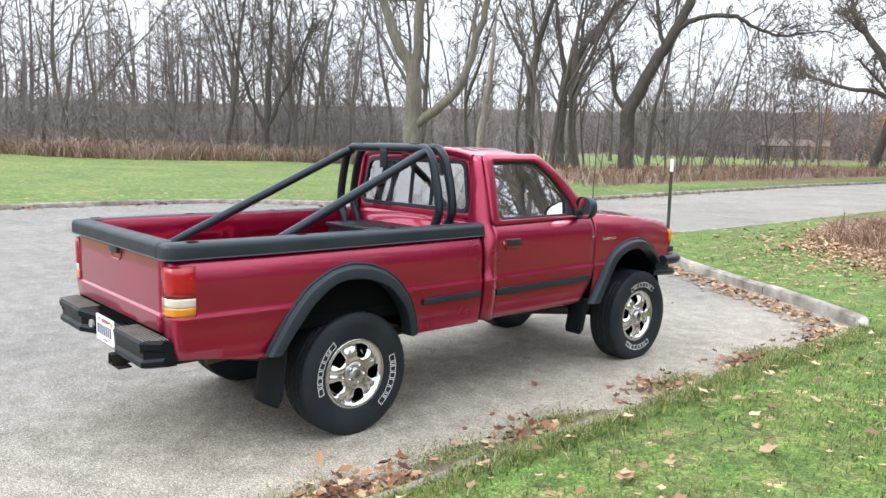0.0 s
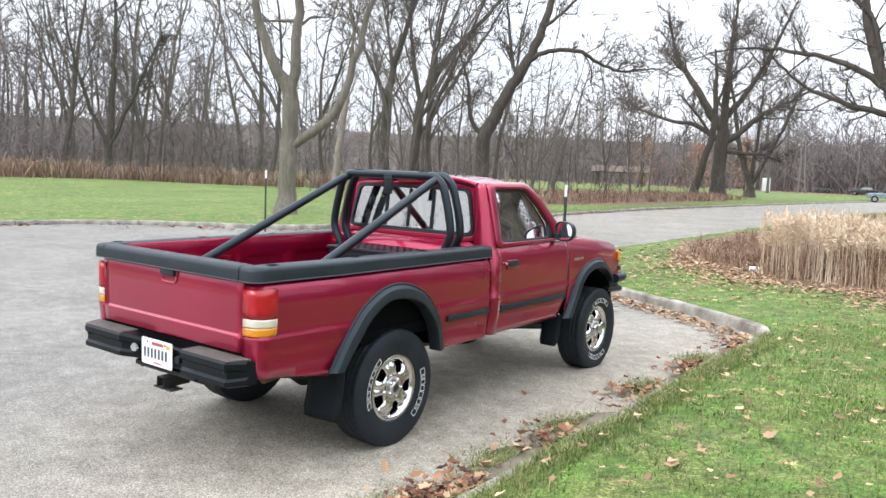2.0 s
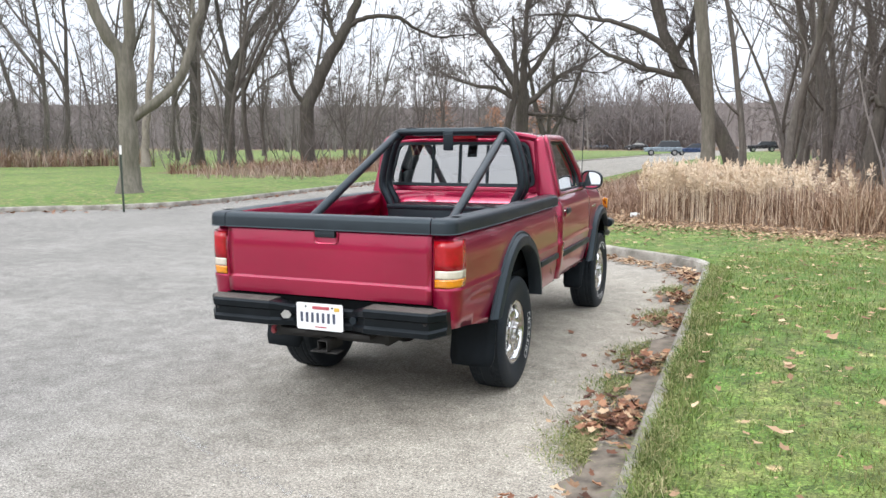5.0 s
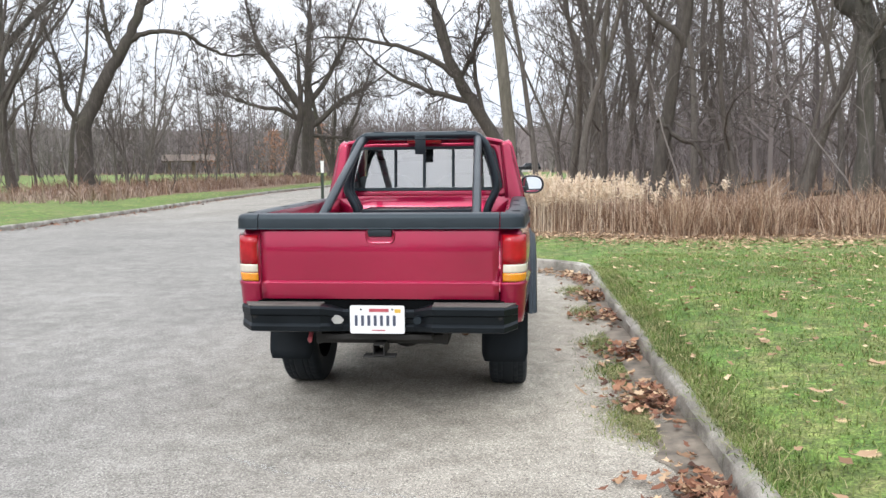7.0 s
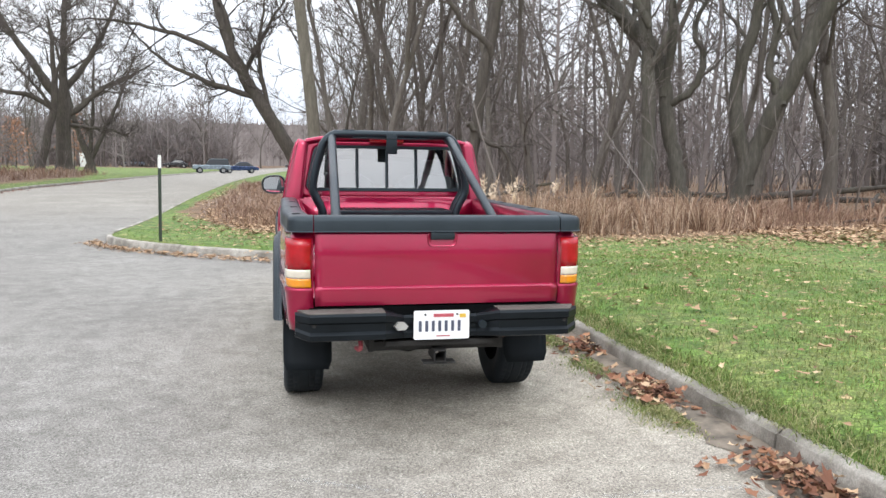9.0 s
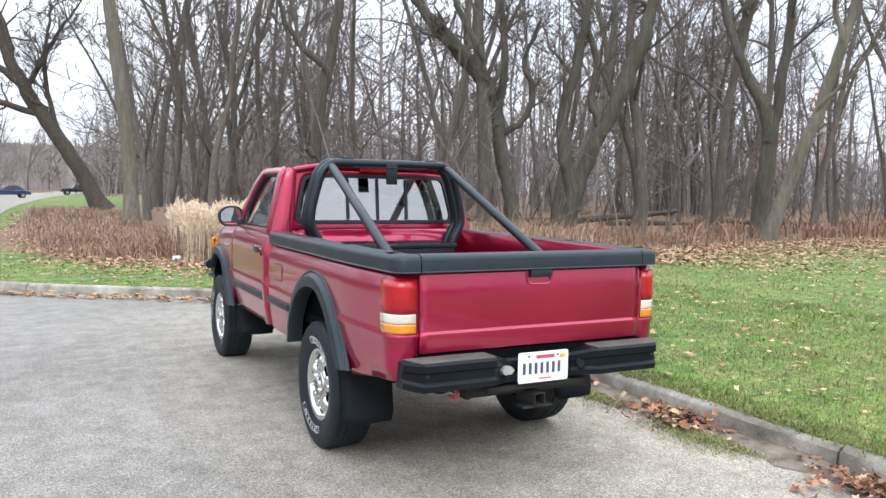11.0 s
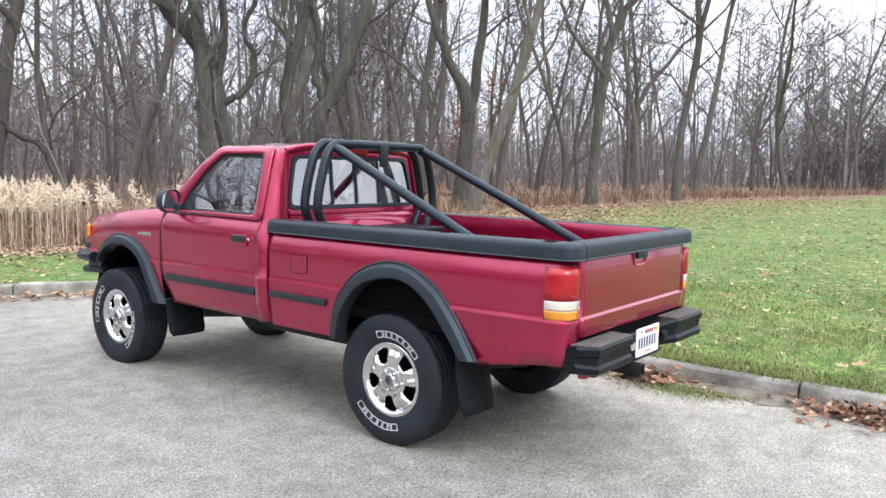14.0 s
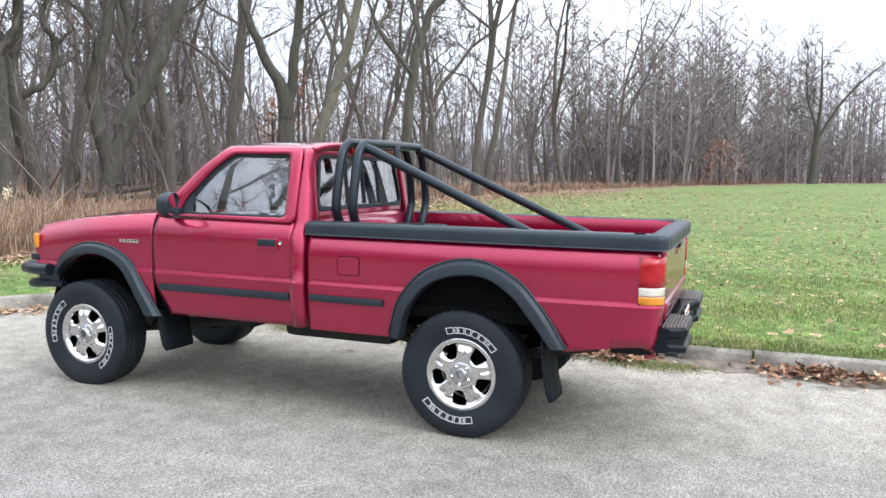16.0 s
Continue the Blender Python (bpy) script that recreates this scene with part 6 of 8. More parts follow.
shaped_tree("forked_maple_tree", "bare grey tree forking into two great limbs", (20.0, 14.8), -55, [(0, 0, 0.38), (0.05, 2.2, 0.31), (0.15, 4.1, 0.3)],
            [[(0.15, 3.9, 0.23), (-0.45, 5.4, 0.2), (-1.3, 7.4, 0.15), (-2, 11, 0.06)], [(0.2, 3.9, 0.26), (0.5, 6, 0.23), (0.75, 8.5, 0.17), (1.2, 13, 0.06)]], 43, BARK, 7)
shaped_tree("slanting_maple_tree", "bare pale grey tree slanting at the lawn's edge", (18.6, 13.3), -55, [(0, 0, 0.25), (0.55, 2, 0.22), (1.25, 4.2, 0.2), (1.95, 6.6, 0.17), (2.6, 9, 0.13), (3.6, 13, 0.05)],
            [[(1.9, 6.4, 0.12), (1.6, 8, 0.09), (1.9, 11, 0.04)], [(1.3, 4.4, 0.09), (2.4, 5.6, 0.07), (3.2, 7.4, 0.03)]], 47, BARK_PALE, 5)
shaped_tree("lawn_edge_tree", "bare pale-trunked tree with spreading crown at the lawn's edge", (28.2, 13.6), -62, [(0, 0, 0.32), (0.1, 2.5, 0.26), (0.35, 5.5, 0.24), (0.8, 8, 0.2)],
            [[(0.8, 7.8, 0.24), (2.2, 10, 0.17), (4.2, 12, 0.1), (6.5, 13.5, 0.04)], [(0.7, 7.6, 0.2), (0.2, 10, 0.14), (-0.4, 13.5, 0.05)], [(0.4, 6, 0.16), (-1.2, 8, 0.11), (-2.0, 11, 0.05)]], 53, BARK, 6)
shaped_tree("leaning_wood_tree", "bare dark leaning tree with a drooping bent limb", (5.0, 19.2), -16, [(0, 0, 0.26), (0.15, 2.2, 0.21), (0.5, 4.6, 0.19), (0.95, 7, 0.16), (1.6, 12, 0.08)],
            [[(0.1, 2.8, 0.11), (0.6, 2.3, 0.1), (1.2, 1.9, 0.09), (1.5, 1.0, 0.07), (1.55, 0.35, 0.05)], [(0.6, 5.2, 0.15), (-0.6, 6.6, 0.1), (-1.2, 9, 0.04)]], 59, BARK_DARK, 4)
shaped_tree("pale_snag", "tall pale dead trunk with broken top", (-33.9, 34.1), 44, [(0, 0, 0.3), (0.15, 2.5, 0.25), (0.55, 5.5, 0.22), (0.85, 8.5, 0.14), (1.0, 11, 0.05)], [[(0.6, 6, 0.07), (1.1, 7, 0.05), (1.3, 8, 0.02)]], 61, m_bark("bare_dead_wood", (0.22, 0.19, 0.16), (0.36, 0.32, 0.27), (0.48, 0.44, 0.38)), 1)
shaped_tree("lawn_far_tree", "bare tree with many upright limbs far across the lawn", (114, -9), -82, [(0, 0, 0.6), (0.1, 4, 0.5), (0.3, 8, 0.42)],
            [[(0.3, 7, 0.34), (0.5, 12, 0.25), (0.2, 19, 0.08)], [(0.4, 6.5, 0.28), (3, 11, 0.2), (6, 14.5, 0.12), (9, 17, 0.05)], [(0.2, 7.5, 0.25), (-1.2, 12, 0.16), (-1.6, 18, 0.06)]], 67, BARK, 6, thin=0.03)

# The kinds of woodland tree, near and far, then their copies.
KINDS, FAR_KINDS = [], []
for k, (h, r, limbs, low, fork) in enumerate(((17, 0.14, 11, 0.12, False), (19, 0.19, 10, 0.18, True), (16, 0.10, 10, 0.10, False), (18, 0.155, 10, 0.16, True), (13, 0.07, 10, 0.08, True), (20, 0.21, 12, 0.2, False), (18, 0.12, 10, 0.3, False), (17, 0.17, 10, 0.14, True))):
    for kinds, thin, lab, (br, tw, ti) in ((KINDS, 0.0115, "bare grey-brown woodland tree among dead leaves", (5, 6, 6)), (FAR_KINDS, 0.026, "bare grey-brown tree deep in the woods", (4, 4, 4))):
        wood, twig = woods_tree(100 + k + (50 if kinds is FAR_KINDS else 0), h, r, limbs, low, 0.06, br, tw, ti, thin, fork, 8 if kinds is KINDS else 5)
        first = thing("woodland_tree", lab, "tree", "bare woodland trees")
        sx, sy = (30 + 6 * k, 34 + 3 * k) if kinds is KINDS else (40 + 8 * k, 66 + 2 * k)
        first.location = (sx, sy, ground_at(sx, sy))
        wood.make("trunk", BARK_WOODS, first, angle=80)
        twig.make("crown", TWIG if kinds is KINDS else TWIG_HAZE, first, smooth=False)
        kinds.append(first)


def set_tree(rng, x, y, kind=None, size=None):
    kinds = KINDS if (x - 0) ** 2 + (y + 4) ** 2 < 47 ** 2 else FAR_KINDS
    k = kinds[int(rng.integers(len(kinds)))] if kind is None else kinds[kind]
    s = rng.uniform(0.8, 1.2) if size is None else size
    ob = copy_thing(k, Matrix.Identity(4))
    ob.matrix_basis = Matrix.Translation((x, y, ground_at(x, y))) @ pose(0, 0, 0, rng.normal(0, 2.0), rng.normal(0, 2.0), rng.uniform(0, 360)) @ Matrix.Diagonal((s, s, s, 1))
    return ob


rng_w = np.random.default_rng(77)
PLACED = [(-15.3, 13.3), (0.5, 25.2), (0.9, 46.8), (12.6, 16.2), (11.4, 16.9), (10.1, 17), (20, 14.8), (18.6, 13.3), (28.2, 13.6), (5, 19.2)]
for x, y, kind, s in ((1.6, 30.5, 0, 1.0), (3.2, 24.5, 3, 0.9), (8.1, 21.6, 2, 1.05), (8.6, 17.6, 4, 0.8), (10.1, 21.5, 5, 0.85), (12.1, 23.4, 2, 1.1), (4.9, 54.5, 5, 1.6), (5.1, 38.3, 3, 1.0), (7.8, 26.6, 0, 1.0), (11.9, 37.9, 5, 1.0),
                      (17.6, 18.4, 3, 1.0), (16.4, 17.0, 1, 1.05), (7.0, 40.1, 1, 1.0), (8.4, 35.6, 5, 0.95), (13.5, 32.6, 2, 0.9), (15.6, 28.3, 3, 1.1), (17.6, 23.1, 5, 1.15), (21.4, 18.2, 1, 1.1), (35.1, 18.8, 3, 1.0), (42, 17.5, 5, 1.0),
                      (38.5, 13.6, 1, 1.25), (32.1, 26.8, 5, 1.15), (38.6, 20.8, 3, 1.1), (51.3, 17.1, 5, 1.3), (63, 13.9, 1, 1.25), (74, 10.7, 3, 1.25), (24.5, 16.2, 0, 1.0), (31.5, 16.0, 2, 1.1), (14.6, 19.6, 0, 0.95), (23.2, 20.5, 2, 1.1), (112, 0.5, 3, 1.2)):
    set_tree(rng_w, x, y, kind, s)
    PLACED.append((x, y))
count = 0
while count < 74:
    x, y = rng_w.uniform(2, 105), rng_w.uniform(14, 95)
    edge = np.interp(x, WOOD_EDGE[:, 0], WOOD_EDGE[:, 1])
    if y < edge + 3.5 or (x < 6 + (y - 25) * 0.12) or y - edge > 62 or min((x - a) ** 2 + (y - b) ** 2 for a, b in PLACED) < (1.7 + 0.02 * y) ** 2:
        continue
    if rng_w.uniform() > 1.25 - (y - edge) / 75:
        continue
    set_tree(rng_w, x, y)
    PLACED.append((x, y))
    count += 1
for _ in range(34):
    y = rng_w.uniform(27, 78)
    x = rng_w.uniform(1.6 + (y - 27) * 0.04, 13 + (y - 27) * 0.25)
    if min((x - a) ** 2 + (y - b) ** 2 for a, b in PLACED) > 1.6:
        set_tree(rng_w, x, y)
        PLACED.append((x, y))
# Across the road: thin trees and the wood beyond the far lawn.
for x, y, kind, s in ((-33.1, 37.5, 1, 0.9), (-27.7, 34.5, 3, 1.0), (-26.0, 31.2, 2, 0.9), (-24.3, 33.4, 4, 0.9), (-20.7, 36.2, 4, 0.8), (-19.3, 35.4, 4, 0.9), (-19.9, 50.9, 4, 0.85), (-21.2, 57, 2, 0.8), (-22.4, 52, 4, 0.9), (-24.8, 44, 4, 0.8), (-18.4, 43, 4, 0.7),
                      (-30.5, 40.5, 1, 0.95), (-37, 47, 3, 1.0), (-29, 55, 0, 0.9), (-35.1, 62, 2, 0.9), (-23.5, 29, 4, 0.7), (-27.5, 36.5, 1, 0.9)):
    set_tree(rng_w, x, y, kind, s)
    PLACED.append((x, y))
count = 0
while count < 66:
    x, y = rng_w.uniform(-112, -34), rng_w.uniform(-30, 62)
    d = from_grid(FAR_SIDE, x, y)
    if d < 33 + max(0, 15 - y) * 0.35 - max(0, y - 25) * 0.45 or d > 80 or min((x - a) ** 2 + (y - b) ** 2 for a, b in PLACED) < 5:
        continue
    if rng_w.uniform() > 1.6 - d / 50:
        continue
    set_tree(rng_w, x, y)
    PLACED.append((x, y))
    count += 1
for x, y, kind, s in ((-45, 110, 1, 0.9), (-52, 95, 0, 0.8), (-38, 125, 3, 0.9), (-28, 118, 5, 0.9), (-60, 120, 1, 1.0), (-33, 150, 3, 1.0), (-14, 150, 1, 0.9), (-70, 105, 5, 0.9), (-25, 165, 1, 1.0), (-5, 170, 3, 1.0), (6, 120, 1, 1.0), (9, 100, 3, 1.1), (8, 82, 5, 1.0), (7.5, 68, 1, 1.1), (-82, 92, 3, 1.0), (-42, 78, 2, 0.9), (-50, 70, 1, 0.9), (-20, 176, 5, 1.2), (-32, 180, 1, 1.1), (-44, 170, 3, 1.1), (-56, 165, 5, 1.1), (-66, 150, 0, 1.1), (-12, 184, 3, 1.2), (4, 188, 5, 1.2), (14, 180, 1, 1.2), (18, 165, 3, 1.1), (-78, 140, 1, 1.1), (-90, 130, 3, 1.1), (-26, 190, 0, 1.2), (-38, 192, 2, 1.3), (10, 150, 0, 1.1)):
    set_tree(rng_w, x, y, kind, s)


def far_woods():
    """The wood's far depth and the skyline all round, unseen to the south: thin trunks, limbs and twigs in one mesh."""
    rng = np.random.default_rng(5)
    m = Mesh()

    def tree(x, y, h, full, fat=1.0):
        r = rng.uniform(0.08, 0.2)
        z0 = 0.1
        lx, ly = rng.normal(0, 0.05, 2)
        base, top = np.array((x, y, z0 - 0.2)), np.array((x + lx * h, y + ly * h, z0 + h))
        mid = (base + top) / 2 + np.r_[rng.normal(0, 0.45, 2), 0]
        m.tube([base, mid, top], [r, r * 0.7, 0.02], 3, caps=False)
        for _ in range(full):
            t = rng.uniform(0.12, 0.98)
            p = base + (top - base) * t
            a = rng.uniform(0, 2 * math.pi)
            ln = h * rng.uniform(0.1, 0.26) * (1.2 - 0.6 * t)
            e = p + np.array((math.cos(a) * ln * 0.7, math.sin(a) * ln * 0.7, ln * rng.uniform(0.3, 0.9)))
            w = (0.03 + 0.03 * (1 - t)) * fat
            k = len(m.v)
            m.v.extend([tuple(p + (0, 0, w)), tuple(p - (0, 0, w)), tuple(e)])
            m.f.append((k, k + 1, k + 2))
            for _ in range(4):
                u = rng.uniform(0.25, 1.0)
                q = p + (e - p) * u
                b = a + rng.normal(0, 0.9)
                tl = ln * rng.uniform(0.25, 0.6)
                f = q + np.array((math.cos(b) * tl * 0.6, math.sin(b) * tl * 0.6, tl * rng.uniform(0.1, 0.9)))
                v = 0.013 * fat
                k = len(m.v)
                m.v.extend([tuple(q + (v * math.sin(b), -v * math.cos(b), v)), tuple(q - (v * math.sin(b), -v * math.cos(b), v)), tuple(f)])
                m.f.append((k, k + 1, k + 2))

    # Slim trees that fill the gaps of the nearer woods.
    for k in range(980):
        if (k < 130 and k % 2) or (190 <= k < 400 and k % 4 == 0):
            continue
        if k < 190:
            x = rng.uniform(6, 48) if k < 130 else rng.uniform(20, 95)
            y = float(np.interp(x, WOOD_EDGE[:, 0], WOOD_EDGE[:, 1])) + rng.uniform(16, 60)
            if x < 7 + (y - 25) * 0.12:
                continue
        else:
            y = rng.uniform(-30, 60)
            x = float(np.interp(y, KL[:, 1], KL[:, 0])) - rng.uniform(42, 82)
        if 400 <= k < 740:
            x, y = rng.uniform(-130, 70), rng.uniform(98, 175)
            if float(np.interp(y, KL[:, 1], KL[:, 0])) - 6 < x < float(np.interp(y, KR[:, 1], KR[:, 0])) + 4 or (x > -60 and y < 125 and x < 0):
                continue
        elif k >= 740:
            x = rng.uniform(84, 175)
            y = float(np.interp(x, WOOD_EDGE[:, 0], WOOD_EDGE[:, 1])) + rng.uniform(2, 30)
        tree(x, y, rng.uniform(11, 18) if k < 740 else rng.uniform(15, 23), 38, 1.3 if k < 400 else 2.0)
    # The skyline beyond the road's end.
    for _ in range(90):
        tree(rng.uniform(-60, 60), rng.uniform(212, 262), rng.uniform(13, 20), 40, 3.2)
    n = 0
    while n < 1150:
        a, d = rng.uniform(0, 2 * math.pi), rng.uniform(70, 210)
        x, y = d * math.sin(a), 5 + d * math.cos(a)
        edge = np.interp(x, WOOD_EDGE[:, 0], WOOD_EDGE[:, 1])
        east = x > 8 and y > edge + (45 if x < 100 else 3) and d < 170
        west = x < -75 and d < 150 and y < 85
        north = y > 150 + 0.1 * abs(x) and (abs(x + 3 + (y - 150) * 0.1) > 12 or y > 205)
        # Unseen trees behind the camera, added as a dark band for paint reflections.
        unseen_south = y < -50 and d > 72 and d < 120 and x < 90
        south_east = x > 95 and y < -22 + (x - 95) * -0.9 and d < 175
        if not (east or west or north or unseen_south or south_east) or (((east and x < 88) or west) and rng.uniform() > 0.36):
            continue
        tree(x, y, rng.uniform(10, 17) if not unseen_south else rng.uniform(7, 12), 22, 1.8)
        n += 1
    ob = m.make("far_woods", TWIG_HAZE, smooth=False)
    return tagged(ob, "dense bare grey-brown woods on the skyline, with an unseen southern ring added", "woods", kind="stuff")


far_woods()


def distant_woods(radius, low, high, seed, name):
    """The horizon's wood: a ring of close-set crowns so far off that only its ragged edge shows."""
    rng = np.random.default_rng(seed)
    n = 3400
    a = np.linspace(radians(74), radians(300), n)
    roll = sum(np.sin(a * k + rng.uniform(0, 6.3)) / k ** 0.5 for k in (7, 13, 29, 61, 117)) / 3.2
    h = low + (high - low) * (0.5 + 0.6 * roll) + np.abs(rng.normal(0, 1, n)) * np.where(np.arange(n) % 2, 1.5, 0.2)
    r = radius * (1 + 0.02 * np.sin(a * 9))
    m = Mesh()
    x, y = r * np.cos(a), 5 + r * np.sin(a)
    m.grid([np.c_[x, y, np.full(n, -1.0)].tolist(), np.c_[x, y, h * 0.6].tolist(), np.c_[x, y, h].tolist()])
    return tagged(m.make(name, HORIZON, smooth=False), "grey-brown woods along the horizon, haze painted into their colour", "woods", kind="structure")


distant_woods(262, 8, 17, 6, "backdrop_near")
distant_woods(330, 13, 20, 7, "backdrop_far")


def thicket(name, label, n, spot, height, mat, seed, spread=0.35, width=0.012, fan=5, gaps=False):
    """Dry stems and weeds, many to a clump."""
    rng = np.random.default_rng(seed)
    m = Mesh()
    for _ in range(n):
        x, y = spot(rng)
        if gaps and math.sin(2.4 * x + 0.8 * y) * math.sin(1.3 * y - 1.4 * x) > 0.3:
            continue
        z = ground_at(x, y) - 0.02
        clump = (0.84 + 0.24 * math.sin(2.3 * x + 1.3 * math.sin(1.7 * y)) * math.sin(1.9 * y + 0.7 * x)) * rng.uniform(0.75, 1.15)
        for _ in range(fan):
            h = height * clump * rng.uniform(0.45, 1.1)
            a, lean = rng.uniform(0, 2 * math.pi), abs(rng.normal(0, spread)) * h
            bx, by = x + rng.normal(0, 0.12), y + rng.normal(0, 0.12)
            w = width * rng.uniform(0.6, 1.3)
            b = rng.uniform(0, math.pi)
            dx, dy = w * math.cos(b), w * math.sin(b)
            k = len(m.v)
            mx, my = bx + lean * 0.35 * math.cos(a), by + lean * 0.35 * math.sin(a)
            tx, ty = bx + lean * math.cos(a), by + lean * math.sin(a)
            m.v.extend([(bx - dx, by - dy, z), (bx + dx, by + dy, z), (mx + dx * 0.8, my + dy * 0.8, z + h * 0.55), (mx - dx * 0.8, my - dy * 0.8, z + h * 0.55), (tx, ty, z + h * (1 - 0.25 * spread))])
            m.f.extend([(k, k + 1, k + 2, k + 3), (k + 3, k + 2, k + 4)])
    ob = m.make(name, mat, smooth=False)
    return tagged(ob, label, "undergrowth", kind="stuff")


def band(x0, x1, off0, off1):
    def spot(rng):
        x = rng.uniform(x0, x1)
        return x, float(np.interp(x, WOOD_EDGE[:, 0], WOOD_EDGE[:, 1])) + rng.uniform(off0, off1)
    return spot


def beside_far_kerb(y0, y1, d0, d1):
    def spot(rng):
        y = rng.uniform(y0, y1)
        return float(np.interp(y, KL[:, 1], KL[:, 0])) - rng.uniform(d0, d1), y
    return spot


thicket("dry_reeds", "tall straw-coloured dry reed stems at the wood's edge", 430, band(0.3, 7.5, 0.7, 4.2), 0.82, STRAW, 1, 0.45, 0.007, 8, True)
thicket("reed_stems", "pale bent dry grass stems beside the woods", 420, band(2.6, 10.0, 0.4, 3.4), 0.85, STRAW, 2, 0.7, 0.007, 7, True)
thicket("tall_reeds", "tall bleached reed stems in leaning clumps", 420, band(3.5, 8.5, 0.5, 2.6), 1.3, STRAW, 18, 0.5, 0.006, 9, True)
thicket("edge_weeds", "sparse russet weeds among dead leaves", 260, band(8, 16, 0.2, 4.5), 0.6, BRUSH, 19, 0.9, 0.008, 6, True)
thicket("russet_weeds", "russet brown dead weeds behind the reeds", 900, band(-0.2, 14, 1.5, 6.5), 0.95, BRUSH, 3, 0.8, 0.009, 6)
thicket("verge_weeds", "russet dead weeds at the lawn's tip", 260, band(-2.0, 0.6, 0.9, 5.5), 0.55, BRUSH, 16, 1.0, 0.007, 6, True)
thicket("verge_straw_tufts", "pale dry grass tufts at the lawn's tip", 70, band(-1.6, 1.0, 0.6, 4.0), 0.5, STRAW, 17, 0.9, 0.007, 6)
thicket("russet_brush", "low russet brush along the wood's edge", 900, band(14, 110, 0.8, 5.5), 0.95, BRUSH, 4, 0.5, 0.022, 6)
thicket("wood_floor_brush", "thin dry undergrowth on the wood floor", 700, band(3, 70, 5, 40), 0.7, BRUSH, 6, 0.6, 0.02, 5)
thicket("roadside_weeds", "tall russet dead weeds across the road", 1500, beside_far_kerb(25, 68, 3.2, 12.5), 1.1, BRUSH, 7, 0.8, 0.017, 6, True)
thicket("roadside_straw", "straw-coloured dry grass across the road", 700, beside_far_kerb(22, 60, 2.8, 8.5), 0.9, PALE_BRUSH, 8, 0.8, 0.014, 6)


def beside_near_kerb(y0, y1, d0, d1):
    def spot(rng):
        y = rng.uniform(y0, y1)
        return float(np.interp(y, KR[:, 1], KR[:, 0])) + rng.uniform(d0, d1), y
    return spot


thicket("road_verge_weeds", "russet dead weeds on the verge beside the road", 620, beside_near_kerb(13, 44, 1.5, 5.2), 0.6, BRUSH, 22, 0.9, 0.009, 6, True)
thicket("road_verge_straw", "pale dead grass on the verge beside the road", 420, beside_near_kerb(13, 46, 1.2, 4.6), 0.5, PALE_BRUSH, 23, 0.9, 0.009, 6, True)


def west_edge(rng):
    y = rng.uniform(-26, 36)
    x = rng.uniform(-75, -40)
    d = 31 + max(0, 15 - y) * 0.35 - max(0, y - 25) * 0.9
    return float(np.interp(y, KL[:, 1], KL[:, 0])) - d - abs(rng.normal(0, 3.5)), y


thicket("far_lawn_brush", "russet brush before the far wood", 1400, west_edge, 1.8, BRUSH, 9, 0.8, 0.022, 6)
thicket("far_lawn_faded_brush", "faded pink and straw brush before the far wood", 2000, west_edge, 1.8, PALE_BRUSH, 10, 0.8, 0.022, 6, True)


def deep_wood(rng):
    x = rng.uniform(6, 120)
    return x, float(np.interp(x, WOOD_EDGE[:, 0], WOOD_EDGE[:, 1])) + rng.uniform(22, 62)


def deep_west(rng):
    y = rng.uniform(-40, 62)
    return float(np.interp(y, KL[:, 1], KL[:, 0])) - rng.uniform(36, 72), y


def deep_north(rng):
    y = rng.uniform(150, 190)
    x = rng.uniform(-130, 60)
    return (x if abs(x + 2) > 9 else x - 20), y


def deep_east(rng):
    x = rng.uniform(88, 170)
    return x, float(np.interp(x, WOOD_EDGE[:, 0], WOOD_EDGE[:, 1])) + rng.uniform(2, 25)


def brushwood(name, label, n, spot, height, mat, seed, width):
    """Bare shrubs: crooked stems that fan out, each with side shoots and fine twigs."""
    rng = np.random.default_rng(seed)
    m = Mesh()
    for _ in range(n):
        x, y = spot(rng)
        z = ground_at(x, y) - 0.1
        h = height * rng.uniform(0.35, 1.15)
        for _ in range(2):
            way = Vector((rng.normal(0, 0.3), rng.normal(0, 0.3), 1.0)).normalized()
            pts = wander(rng, (x + rng.normal(0, 0.4), y + rng.normal(0, 0.4), z), way, h, 3, 0.2, 0.05)
            o = Vector((rng.normal(), rng.normal(), 0)).normalized() * width
            k = len(m.v)
            for i, p in enumerate(pts):
                f = 1 - i * 0.28
                m.v.extend((tuple(p + o * f), tuple(p - o * f)))
            m.f.extend((k + 2 * i, k + 2 * i + 1, k + 2 * i + 3, k + 2 * i + 2) for i in range(3))
            for _ in range(8):
                p, d = along(pts, rng.uniform(0.12, 1.0))
                g = side_way(rng, d, rng.uniform(0.4, 1.1))
                ln = h * rng.uniform(0.15, 0.42)
                blade(m, rng, p, g, ln, width * 0.6)
                for _ in range(3):
                    u = rng.uniform(0.2, 0.9)
                    blade(m, rng, p + g * ln * u, (side_way(rng, g, rng.uniform(0.4, 1.0)) + Vector((0, 0, 0.2))).normalized(), ln * rng.uniform(0.3, 0.7), width * 0.4)
    return tagged(m.make(name, mat, smooth=False), label, "undergrowth", kind="stuff")


brushwood("deep_undergrowth", "dense grey-brown undergrowth deep in the woods", 1500, deep_wood, 6.0, TWIG_HAZE, 12, 0.03)
brushwood("far_lawn_undergrowth", "dense grey-brown undergrowth of the far wood", 1500, deep_west, 5.2, TWIG_HAZE, 13, 0.04)
